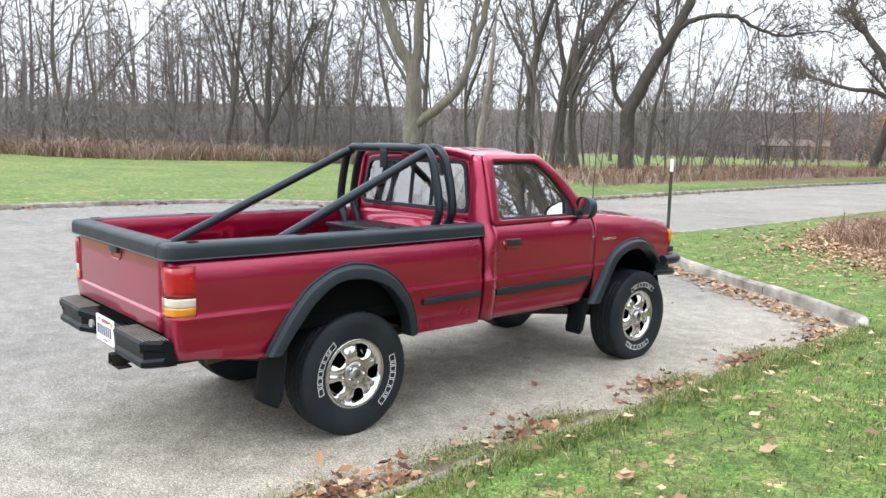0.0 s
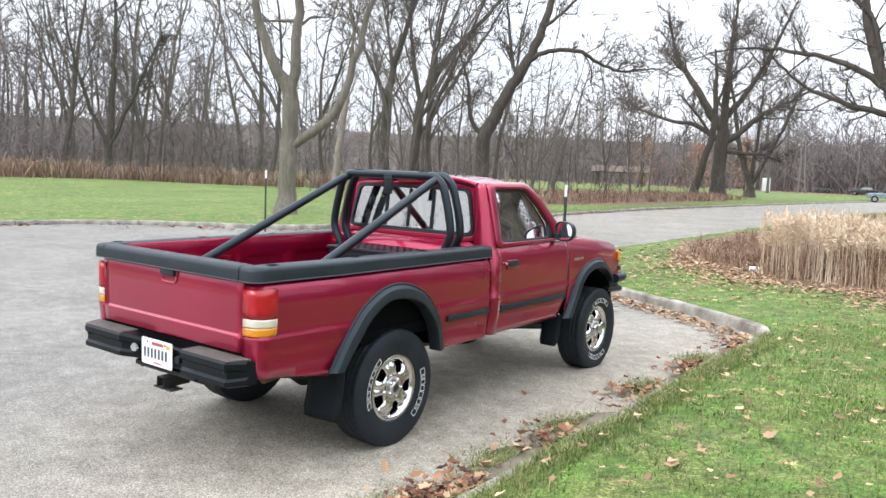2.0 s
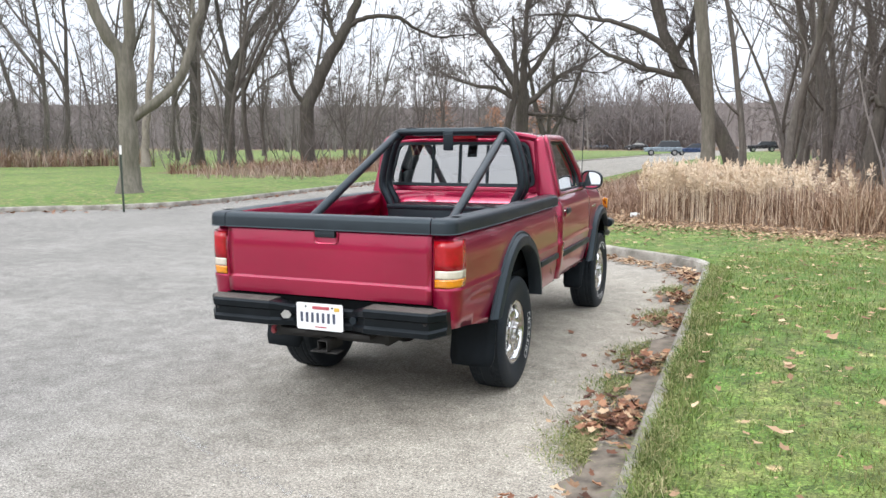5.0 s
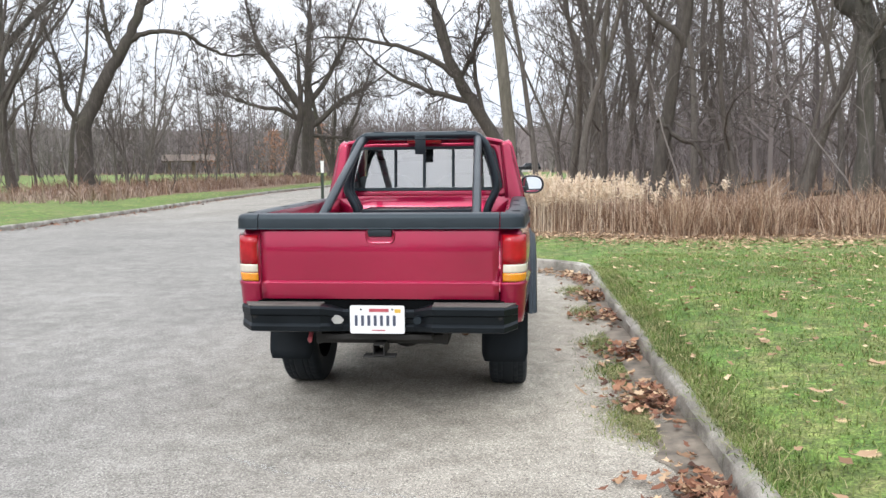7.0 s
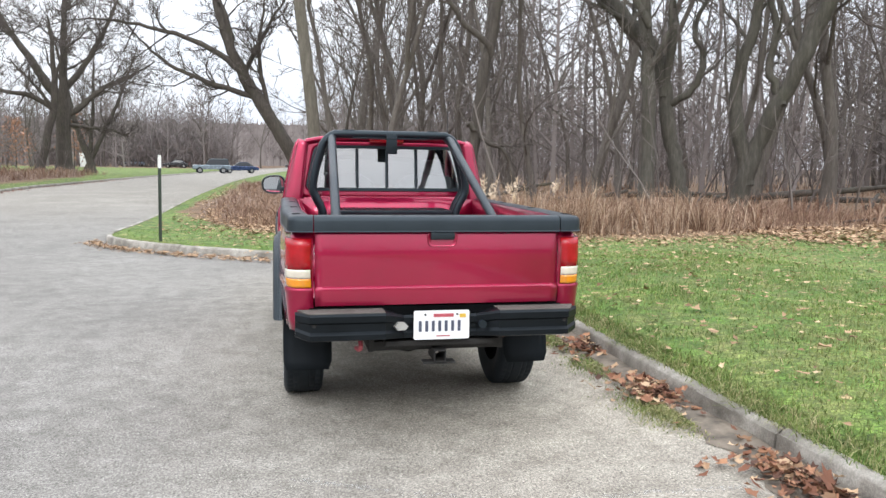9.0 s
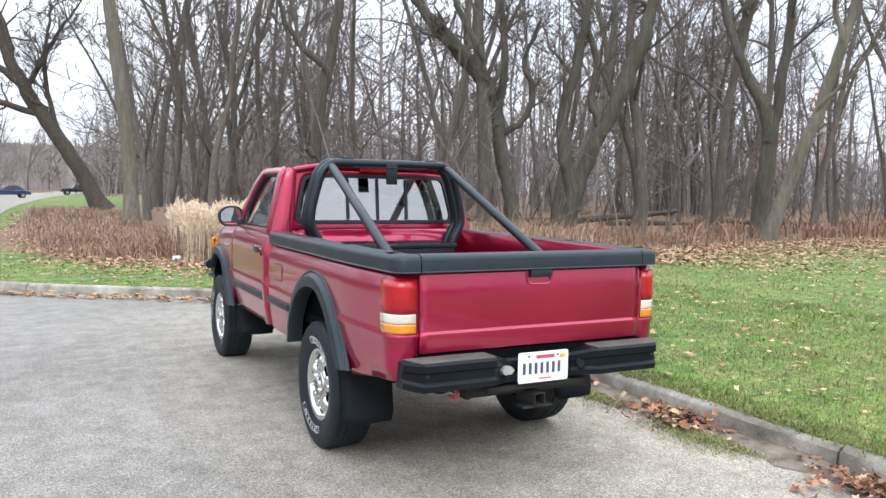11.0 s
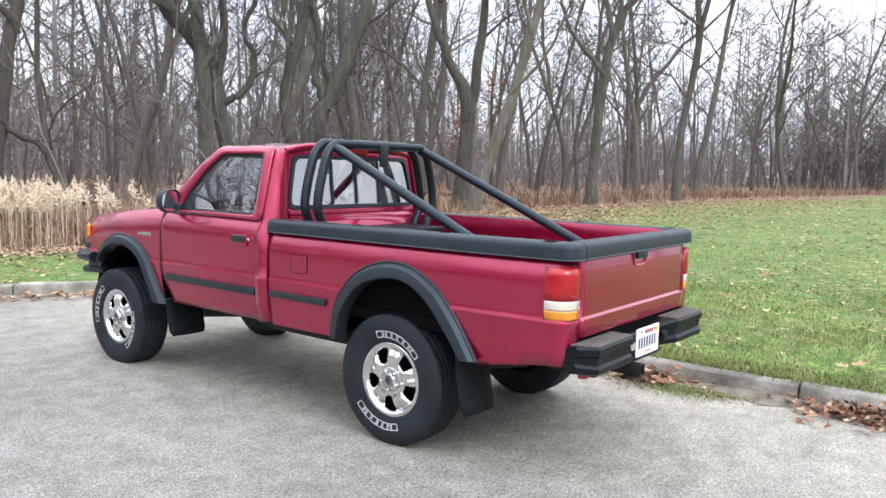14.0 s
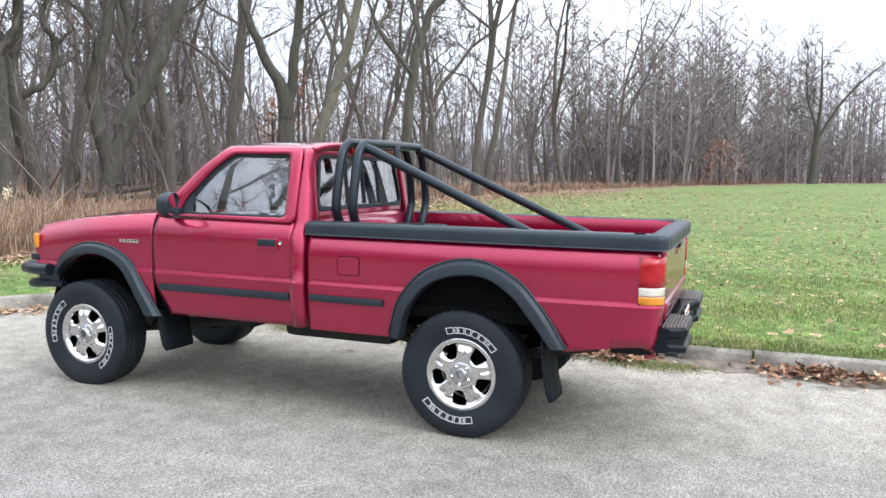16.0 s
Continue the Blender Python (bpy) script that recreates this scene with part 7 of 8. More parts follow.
brushwood("skyline_undergrowth", "dense grey-brown thicket on the skyline", 1300, deep_north, 11.0, TWIG_HAZE, 14, 0.1)
brushwood("lawn_end_undergrowth", "dense grey-brown thicket at the lawn's far end", 700, deep_east, 8.0, TWIG_HAZE, 15, 0.06)


def saplings():
    """Whippy understorey stems along the wood's edge."""
    rng = np.random.default_rng(21)
    m = Mesh()
    for k in range(250):
        if k < 160:
            x = rng.uniform(3, 75)
            y = float(np.interp(x, WOOD_EDGE[:, 0], WOOD_EDGE[:, 1])) + rng.uniform(2.5, 22)
        else:
            y = rng.uniform(29, 65)
            x = float(np.interp(y, KL[:, 1], KL[:, 0])) - rng.uniform(4, 22)
        h = rng.uniform(2.5, 6.5)
        z = ground_at(x, y) - 0.05
        p = wander(rng, (x, y, z), (rng.normal(0, 0.25), rng.normal(0, 0.25), 1), h, 5, 0.14, 0.03)
        m.tube(p, [0.03, 0.026, 0.021, 0.016, 0.011, 0.005], 4, caps=False)
        for _ in range(7):
            q, d = along(p, rng.uniform(0.2, 0.95))
            b = wander(rng, q, side_way(rng, d, rng.uniform(0.4, 0.9)), h * rng.uniform(0.15, 0.4), 3, 0.2, 0.08)
            m.tube(b, [0.012, 0.009, 0.007, 0.004], 3, caps=False)
            for _ in range(4):
                q2, d2 = along(b, rng.uniform(0.2, 0.95))
                m.tube(wander(rng, q2, side_way(rng, d2, 0.7), h * rng.uniform(0.06, 0.15), 2, 0.2, 0.1), [0.007, 0.005, 0.003], 3, caps=False)
    return tagged(m.make("saplings", TWIG, smooth=False), "thin whippy grey saplings under the trees", "saplings", kind="stuff")


saplings()


def plumes():
    """Feathery seed heads over the reeds."""
    rng = np.random.default_rng(31)
    m = Mesh()
    for _ in range(420):
        x = abs(rng.normal(1.1, 1.1)) + 0.1
        y = float(np.interp(x, WOOD_EDGE[:, 0], WOOD_EDGE[:, 1])) + rng.uniform(0.7, 3.6)
        h = rng.uniform(0.55, 0.92)
        z = ground_at(x, y)
        a = rng.uniform(0, 2 * math.pi)
        ln = rng.uniform(0.22, 0.36)
        lx, ly = 0.3 * math.cos(a) * ln, 0.3 * math.sin(a) * ln
        m.tube([(x, y, z), (x + lx * 0.3, y + ly * 0.3, z + h)], [0.005, 0.003], 3, caps=False)
        for i in range(46):
            t = rng.uniform(0, 1)
            b = rng.uniform(0, 2 * math.pi)
            s = 0.085 * math.sin(math.pi * min(1, 0.15 + t * 0.85)) * rng.uniform(0.5, 1.2)
            px, py, pz = x + lx * t, y + ly * t, z + h - 0.06 + ln * t
            ex, ey, ez = px + s * math.cos(b), py + s * math.sin(b), pz + rng.uniform(0.0, 0.07)
            w = 0.008
            k = len(m.v)
            m.v.extend([(px - w * math.sin(b), py + w * math.cos(b), pz), (px + w * math.sin(b), py - w * math.cos(b), pz), (ex + w * 0.8, ey, ez + 0.006), (ex - w * 0.6, ey, ez - 0.012)])
            m.f.append((k, k + 1, k + 2, k + 3))
    return tagged(m.make("reed_plumes", PLUME, smooth=False), "feathery pale reed plumes above dry stems", "reeds", kind="stuff")


plumes()


def rust_foliage():
    """A few trees that keep their rust-coloured leaves."""
    rng = np.random.default_rng(41)
    for x, y, z0, z1, wdt, n in ((-45.5, 113, 0.8, 8.0, 4.4, 1300), (-34.1, 105, 0.8, 6.5, 3.6, 1100), (-25.0, 96, 1.0, 7.0, 2.6, 800), (23.5, 17.5, 2.0, 4.4, 1.1, 260), (29.5, 20, 3.2, 6.5, 1.5, 260), (88, 2, 1.0, 5, 3.5, 500)):
        ob = thing("rust_leaved_tree", "small tree keeping its rust-brown dead leaves", "tree", "rust-leaved trees")
        g = ground_at(x, y)
        ob.location = (x, y, g)
        m, w = Mesh(), Mesh()
        w.tube([(0, 0, -0.1), (0.05, 0.05, z1 * 0.5), (0, 0.1, z1)], [0.09, 0.06, 0.015], 6, caps=False)
        s = 0.09 if y > 60 or x > 60 else 0.055
        for _ in range(n):
            t = rng.uniform(0, 1) ** 0.8
            a = rng.uniform(0, 2 * math.pi)
            rr = wdt * (0.35 + 0.65 * math.sin(math.pi * min(1, t + 0.15))) * math.sqrt(rng.uniform(0.05, 1)) * (0.75 + 0.35 * math.sin(3 * a + x))
            p = np.array((rr * math.cos(a), rr * math.sin(a), z0 + (z1 - z0) * t))
            u, v = rng.normal(0, s, 3), rng.normal(0, s, 3)
            k = len(m.v)
            m.v.extend([tuple(p), tuple(p + u), tuple(p + u + v), tuple(p + v)])
            m.f.append((k, k + 1, k + 2, k + 3))
        for _ in range(14):
            a, t = rng.uniform(0, 2 * math.pi), rng.uniform(0.3, 0.9)
            w.tube([(0, 0, z1 * t), (wdt * 0.8 * math.cos(a), wdt * 0.8 * math.sin(a), z1 * t + wdt * 0.4)], [0.03, 0.008], 3, caps=False)
        w.make("trunk", BARK_DARK, ob)
        m.make("crown", LEAF_RUST, ob, smooth=False)


rust_foliage()


# ---- kerbside litter, grass, leaves ----
def leaf_outline(rng, s, crumple=1.0, n=11):
    """A lobed oak leaf, slightly curled, as points round its middle."""
    a0 = rng.uniform(0, 2 * math.pi)
    curl, tilt = rng.uniform(0.2, 1.1) * crumple, rng.normal(0, 0.4, 2) * crumple
    slim, twist = rng.uniform(0.45, 0.75), rng.normal(0, 0.5) * crumple
    pts = []
    for i in range(n):
        t = 2 * math.pi * i / n
        lobe = (1.0 if i % 2 else 0.66) * rng.uniform(0.8, 1.12)
        u, v = lobe * math.cos(t), lobe * math.sin(t) * slim
        z = curl * (u * u * 0.22 + abs(v) * 0.5) + twist * u * v * 0.6 + tilt[0] * u * 0.4 + tilt[1] * v * 0.4
        pts.append((s * (u * math.cos(a0) - v * math.sin(a0)), s * (u * math.sin(a0) + v * math.cos(a0)), s * z))
    lo = min(p[2] for p in pts)
    return [(0, 0, 0 - lo if lo < 0 else 0.0)] + [(x, y, z - lo) for x, y, z in pts]


def add_leaf(m, rng, x, y, z, s, crumple=1.0, n=11):
    pts = leaf_outline(rng, s, crumple, n)
    k = len(m.v)
    m.v.extend((x + a, y + b, z + c + 0.004) for a, b, c in pts)
    n = len(pts) - 1
    m.f.extend((k, k + 1 + i, k + 1 + (i + 1) % n) for i in range(n))


def scatter_leaves(name, label, n, spot, mat, seed, s0=0.04, s1=0.075, crumple=1.0, points=11):
    rng = np.random.default_rng(seed)
    m = Mesh()
    for _ in range(n):
        x, y, z = spot(rng)
        add_leaf(m, rng, x, y, z, rng.uniform(s0, s1), crumple, points)
    return tagged(m.make(name, mat, smooth=False), label, "leaves", kind="stuff")


def near_lawn(x0, x1, y0, y1):
    def spot(rng):
        while True:
            x, y = rng.uniform(x0, x1), rng.uniform(y0, y1)
            if x > float(np.interp(y, KR[:, 1], KR[:, 0])) + 0.2 and y < float(np.interp(x, WOOD_EDGE[:, 0], WOOD_EDGE[:, 1])) + 0.5:
                return x, y, ground_fine(x, y) + 0.045
    return spot


FX, FY = np.arange(-6, 26, 0.2), np.arange(-9, 18, 0.2)
FINE = lawn_height(*np.meshgrid(FX, FY))


def ground_fine(x, y):
    if not (-6 < x < 25.5 and -9 < y < 17.5):
        return ground_at(x, y)
    u, v = (x + 6) / 0.2, (y + 9) / 0.2
    i, j = int(u), int(v)
    u, v = u - i, v - j
    return float((FINE[j, i] * (1 - u) + FINE[j, i + 1] * u) * (1 - v) + (FINE[j + 1, i] * (1 - u) + FINE[j + 1, i + 1] * u) * v)


def verge(rng):
    """On the strip of dirt before the near kerb, in heaps."""
    y = rng.choice((-2.5, -2.1, -2.0, -0.55, -0.4, 0.75, 2.2, 3.4, 4.7)) + rng.normal(0, 0.2)
    return 1.72 - abs(rng.normal(0, 0.18)), y, 0.012 + abs(rng.normal(0, 0.028))


def front_gutter(rng):
    """Along the kerb in front of the truck."""
    t = rng.uniform(0.0, 1.0)
    line = KR[(KR[:, 1] > 5.0) & (KR[:, 1] < 10.8)]
    p = line[int(t * (len(line) - 1))]
    return p[0] - abs(rng.normal(0.03, 0.16)) * 0.8 - 0.06, p[1] - abs(rng.normal(0.05, 0.2)) - 0.08, 0.006 + abs(rng.normal(0, 0.016))


def far_gutter(rng):
    line = KL[(KL[:, 1] > -6) & (KL[:, 1] < 62)]
    p = line[int(rng.uniform(0, len(line) - 1))]
    return p[0] + abs(rng.normal(0, 0.25)) + 0.05, p[1] + rng.normal(0, 0.6), 0.01


def before_reeds(rng):
    x = rng.uniform(-1.8, 24)
    y = float(np.interp(x, WOOD_EDGE[:, 0], WOOD_EDGE[:, 1])) + rng.normal(-0.1 - 0.03 * max(0, x), 0.6 + 0.05 * max(0, x))
    return x, y, ground_fine(x, y) + 0.012


scatter_leaves("kerbside_leaves", "heaps of brown and tan dead oak leaves along the kerb", 620, verge, LEAF, 51, 0.022, 0.055, 1.6)
scatter_leaves("kerbside_pale_leaves", "pale tan dead leaves heaped along the kerb", 330, verge, LEAF_PALE, 58, 0.022, 0.052, 1.6)
scatter_leaves("gutter_leaves", "drift of tan dead leaves in the gutter", 2600, front_gutter, LEAF_PALE, 52, 0.018, 0.045)
scatter_leaves("far_gutter_leaves", "dead leaves in the far gutter", 900, far_gutter, LEAF, 53, 0.05, 0.09)
scatter_leaves("wood_edge_leaves", "carpet of tan fallen leaves before the reeds", 9500, before_reeds, LEAF_PALE, 54, 0.03, 0.06, 1.0, 6)
scatter_leaves("lawn_leaves", "tan fallen leaves scattered over the lawn", 7000, near_lawn(1.95, 25, -5, 13.5), LEAF_PALE, 55, 0.014, 0.052, 1.0, 9)
scatter_leaves("far_lawn_leaves", "fallen leaves scattered over the wide lawn", 6500, lambda rng: (lambda x, y: (x, y, ground_at(x, y) + 0.04))(rng.uniform(10, 62), 13 - 27 * rng.uniform() ** 1.5), LEAF_PALE, 56, 0.045, 0.085, 1.0, 6)



def lawn_drift(rng):
    """Where leaves from the wood thin out over the lawn."""
    x = 9 + 42 * rng.uniform() ** 1.3
    y = float(np.interp(x, WOOD_EDGE[:, 0], WOOD_EDGE[:, 1])) + 0.8 - abs(rng.normal(0, 1.6 + 0.09 * x))
    return x, y, ground_fine(x, y) + 0.035


def lawn_tip(rng):
    x = rng.uniform(-2.9, 0.8)
    y = float(np.interp(x, WOOD_EDGE[:, 0], WOOD_EDGE[:, 1])) + rng.normal(1.6, 2.2)
    return x, y, ground_fine(x, y) + 0.015


scatter_leaves("lawn_drift_leaves", "tan leaves thinning out from the wood over the lawn", 12500, lawn_drift, LEAF_PALE, 62, 0.04, 0.085, 1.0, 6)
scatter_leaves("road_verge_leaves", "tan fallen leaves on the verge beside the road", 2600, lambda rng: (lambda p: (*p, ground_at(*p) + 0.02))(beside_near_kerb(11, 42, 0.6, 5.0)(rng)), LEAF_PALE, 64, 0.04, 0.08, 1.0, 6)
scatter_leaves("lawn_tip_leaves", "tan leaf carpet round the lawn's tip", 2600, lawn_tip, LEAF_PALE, 63, 0.03, 0.06, 1.0, 6)

# Single leaves that lie apart near the camera's way.
rng_l = np.random.default_rng(57)
for x, y, s, on in ((2.25, 1.6, 0.085, 1), (2.85, 1.15, 0.07, 1), (2.1, 3.3, 0.06, 1), (2.55, 0.35, 0.08, 1), (3.3, 2.2, 0.065, 1), (3.0, -0.4, 0.075, 1), (2.45, -0.9, 0.07, 1), (3.7, 0.8, 0.06, 1), (2.7, 3.9, 0.07, 1), (3.9, 3.1, 0.075, 1), (4.6, 1.6, 0.06, 1), (2.3, -1.9, 0.08, 1), (3.4, -1.8, 0.07, 1),
                    (5.2, 3.0, 0.08, 1), (4.4, 4.6, 0.07, 1), (0.83, 1.61, 0.05, 0), (0.62, -0.05, 0.045, 0), (1.25, -1.75, 0.05, 0), (1.1, 0.9, 0.04, 0), (0.95, -2.6, 0.05, 0)):
    m = Mesh()
    add_leaf(m, rng_l, 0, 0, 0, s)
    lf = m.make("fallen_leaf", LEAF_PALE if on else LEAF, smooth=False)
    lf.location = (x, y, ground_fine(x, y) + 0.03 if on else 0.0)
    tagged(lf, "tan fallen oak leaf lying in the grass" if on else "brown fallen oak leaf lying on asphalt", "leaf", "single fallen leaves")


def dirt_strip():
    """Soil and moss that have crept over the asphalt before the kerb."""
    rng = np.random.default_rng(61)
    rows = []
    for i, y in enumerate(np.arange(-9, 5.35, 0.12)):
        w = 0.27 + 0.11 * math.sin(y * 2.1) + 0.07 * math.sin(y * 5.3 + 1) + 0.03 * math.sin(y * 17) + rng.uniform(-0.05, 0.05)
        if y < -1.6:
            w *= 0.75
        row = []
        for t in (0.0, 0.3, 0.65, 1.0):
            row.append((1.76 - w * (1 - t), y, 0.0035 if t == 0 else 0.012 + 0.012 * math.sin(y * 7 + t * 5) * t + 0.01 * t))
        rows.append(row)
    m = Mesh().grid(rows)
    return tagged(m.make("dirt_strip", SOIL), "dark soil crept over the asphalt along the kerb", "soil", kind="structure")


dirt_strip()


def blades(name, label, n, spot, h0, h1, w, mat, seed, lay=0.6):
    rng = np.random.default_rng(seed)
    xs, ys, zs = spot(rng, n)
    n = len(xs)
    a, b = rng.uniform(0, 2 * np.pi, n), rng.uniform(0, np.pi, n)
    h = rng.uniform(h0, h1, n)
    lean = h * np.abs(rng.normal(0, lay, n))
    ww = w * rng.uniform(0.6, 1.4, n)
    dx, dy = ww * np.cos(b), ww * np.sin(b)
    ca, sa = np.cos(a), np.sin(a)
    base = np.stack([xs, ys, zs - 0.01], -1)
    wv = np.stack([dx, dy, np.zeros(n)], -1)
    mid = base + np.stack([ca * lean * 0.35, sa * lean * 0.35, h * 0.6], -1)
    tip = base + np.stack([ca * lean, sa * lean, h * np.maximum(0.35, 1 - 0.3 * lean / h)], -1)
    v = np.stack([base - wv, base + wv, mid + wv * 0.7, mid - wv * 0.7, tip], 1).reshape(-1, 3)
    k = np.arange(n) * 5
    me = bpy.data.meshes.new(name)
    tri = np.stack([k, k + 1, k + 2, k, k + 2, k + 3, k + 3, k + 2, k + 4], -1).reshape(-1)
    me.vertices.add(len(v))
    me.vertices.foreach_set("co", v.ravel())
    me.loops.add(len(tri))
    me.loops.foreach_set("vertex_index", tri.astype(np.int32))
    me.polygons.add(len(tri) // 3)
    me.polygons.foreach_set("loop_start", np.arange(0, len(tri), 3, dtype=np.int32))
    me.update(calc_edges=True)
    me.materials.append(mat)
    return tagged(new(name, me), label, "grass", kind="stuff")


def lawn_spots(x0, x1, y0, y1, thin=None):
    def spot(rng, n):
        x, y = rng.uniform(x0, x1, n), rng.uniform(y0, y1, n)
        keep = (x > np.interp(y, KR[:, 1], KR[:, 0]) + 0.10 - 0.02 * np.abs(rng.normal(0, 1, n))) & (y < np.interp(x, WOOD_EDGE[:, 0], WOOD_EDGE[:, 1]) + 0.2 + rng.normal(0, 0.3, n))
        patch = np.sin(x * 2.3 + 1.7 * np.sin(y * 1.1)) * np.sin(y * 2.9 + x * 0.7)
        keep &= rng.uniform(0, 1, n) < (0.75 + 0.45 * patch if thin is None else thin(x, y))
        x, y = x[keep], y[keep]
        return x, y, lawn_height(x, y)
    return spot


blades("near_grass", "short green lawn grass with dry blades", 85000, lawn_spots(1.9, 6.0, -5.2, 6.5), 0.022, 0.06, 0.0026, GRASS, 71, 1.1)
blades("mid_grass", "short green lawn grass", 36000, lawn_spots(-4.2, 12, -6, 11.5), 0.03, 0.065, 0.005, GRASS, 72, 1.1)
def kerb_tufts(rng, n):
    """Tufts that have grown out over the back of the kerb, in uneven patches."""
    y = rng.uniform(-5, 5.2, n)
    keep = rng.uniform(0, 1, n) < 0.6 + 0.4 * np.sin(y * 2.7 + 1.3 * np.sin(y * 1.1))
    y = y[keep]
    x = np.interp(y, KR[:, 1], KR[:, 0]) + 0.105 + rng.normal(0, 0.028, len(y))
    return x, y, np.full(len(y), 0.125)


blades("kerb_tuft_grass", "uneven grass tufts grown over the kerb", 9000, kerb_tufts, 0.035, 0.075, 0.0028, GRASS, 78, 1.4)
blades("kerb_tuft_straw", "dry tufts grown over the kerb", 3500, kerb_tufts, 0.03, 0.08, 0.0026, GRASS_DRY, 79, 1.5)
blades("kerb_edge_grass", "longer green grass leaning over the kerb", 9000, lawn_spots(1.80, 2.05, -5, 5.2, lambda x, y: 0.7 + 0.3 * np.sin(y * 3.1) * np.sin(y * 1.3 + 1)), 0.03, 0.07, 0.0028, GRASS, 77, 1.1)
blades("dry_grass", "dry straw blades among the lawn grass", 16000, lawn_spots(1.85, 9, -5, 9.5), 0.03, 0.08, 0.0032, GRASS_DRY, 73, 0.9)
blades("kerb_grass", "long dry grass hanging over the kerb", 5000, lawn_spots(1.80, 2.0, -5, 5.2, lambda x, y: 0.5 + 0.45 * np.sin(y * 2.3 + 2) * np.sin(y * 4.7)), 0.04, 0.095, 0.0026, GRASS_DRY, 74, 1.3)


def verge_spots(rng, n):
    y = rng.choice((-2.9, -0.95, -0.75, 0.2, 1.1, 2.5, 3.9), n) + rng.normal(0, 0.17, n)
    return 1.55 - np.abs(rng.normal(0, 0.12, n)), y, np.full(n, 0.02)


blades("verge_moss", "low moss and weeds in the dirt along the kerb", 6500, verge_spots, 0.008, 0.026, 0.003, GRASS, 75, 1.3)
blades("verge_straw", "dry straw blades in the dirt along the kerb", 4500, verge_spots, 0.01, 0.04, 0.0028, GRASS_DRY, 76, 1.6)


# ---- lines and cracks on the asphalt ----
def ribbon(name, label, pts, width, mat, seed, z=0.004):
    rng = np.random.default_rng(seed)
    line = spline([(*p, 0) for p in pts], max(8, int(60 * len(pts) / 3)))
    rows = []
    for i, (x, y, _) in enumerate(line):
        a, b = line[max(0, i - 1)], line[min(len(line) - 1, i + 1)]
        t = Vector((b[0] - a[0], b[1] - a[1], 0)).normalized()
        w = width * rng.uniform(0.35, 1.1)
        jx, jy = rng.normal(0, width * 0.25, 2)
        rows.append([(x + jx - t.y * w, y + jy + t.x * w, z), (x + jx + t.y * w, y + jy - t.x * w, z)])
    m = Mesh().grid(rows)
    return tagged(m.make(name, mat, smooth=False, flip=True), label, "marking", kind="structure")


ribbon("parking_line", "worn white line across the asphalt", [(-5.2, 3.62), (-3.0, 3.62), (-0.9, 3.6)], 0.022, LINE_PAINT, 81)
ribbon("parking_line_second", "short worn white line on the asphalt", [(-4.5, 1.0), (-4.1, 0.97), (-3.5, 0.88)], 0.035, LINE_PAINT, 82)
ribbon("parking_line_third", "worn white line beside the kerb", [(1.35, -2.02), (0.9, -2.0), (0.3, -2.0), (-0.3, -1.8), (-0.8, -1.55)], 0.035, LINE_PAINT, 83)
ribbon("asphalt_crack", "dark crack in the asphalt", [(-3.7, 3.1), (-2.9, 3.35), (-2.2, 3.7), (-1.5, 4.5), (-0.7, 4.9)], 0.005, TAR, 84)
ribbon("asphalt_crack_third", "pale worn joint in the asphalt", [(1.5, 4.2), (1.0, 4.0), (0.2, 4.4)], 0.01, LINE_PAINT, 86)

# ---- posts, cars and shelter ----
def marker_post(x, y, tilt=0.0):
    ob = thing("marker_post", "dark green steel marker post with a white tip", "post", "marker posts")
    m = Mesh()
    sec = [(-0.028, 0.0), (-0.012, 0.022), (0.012, 0.022), (0.028, 0.0), (0.012, 0.014), (-0.012, 0.014)]
    rows = [[(a, b, z) for a, b in sec] for z in (-0.2, 0.6, 1.28)]
    m.grid(rows, close=True).make("shaft", POST_GREEN, ob, angle=30)
    rows = [[(a * 1.05, b * 1.05, z) for a, b in sec] for z in (1.28, 1.5)]
    t = Mesh().grid(rows, close=True)
    t.cap(rows[-1])
    t.make("tip", POST_WHITE, ob, "white reflective tip", angle=30)
    ob.matrix_basis = Matrix.Translation((x, y, ground_fine(x, y))) @ pose(0, 0, 0, tilt, tilt * 0.5, 20)
    return ob


marker_post(-2.91, 9.1, 0.8)
marker_post(-12.3, 9.95, -0.6)


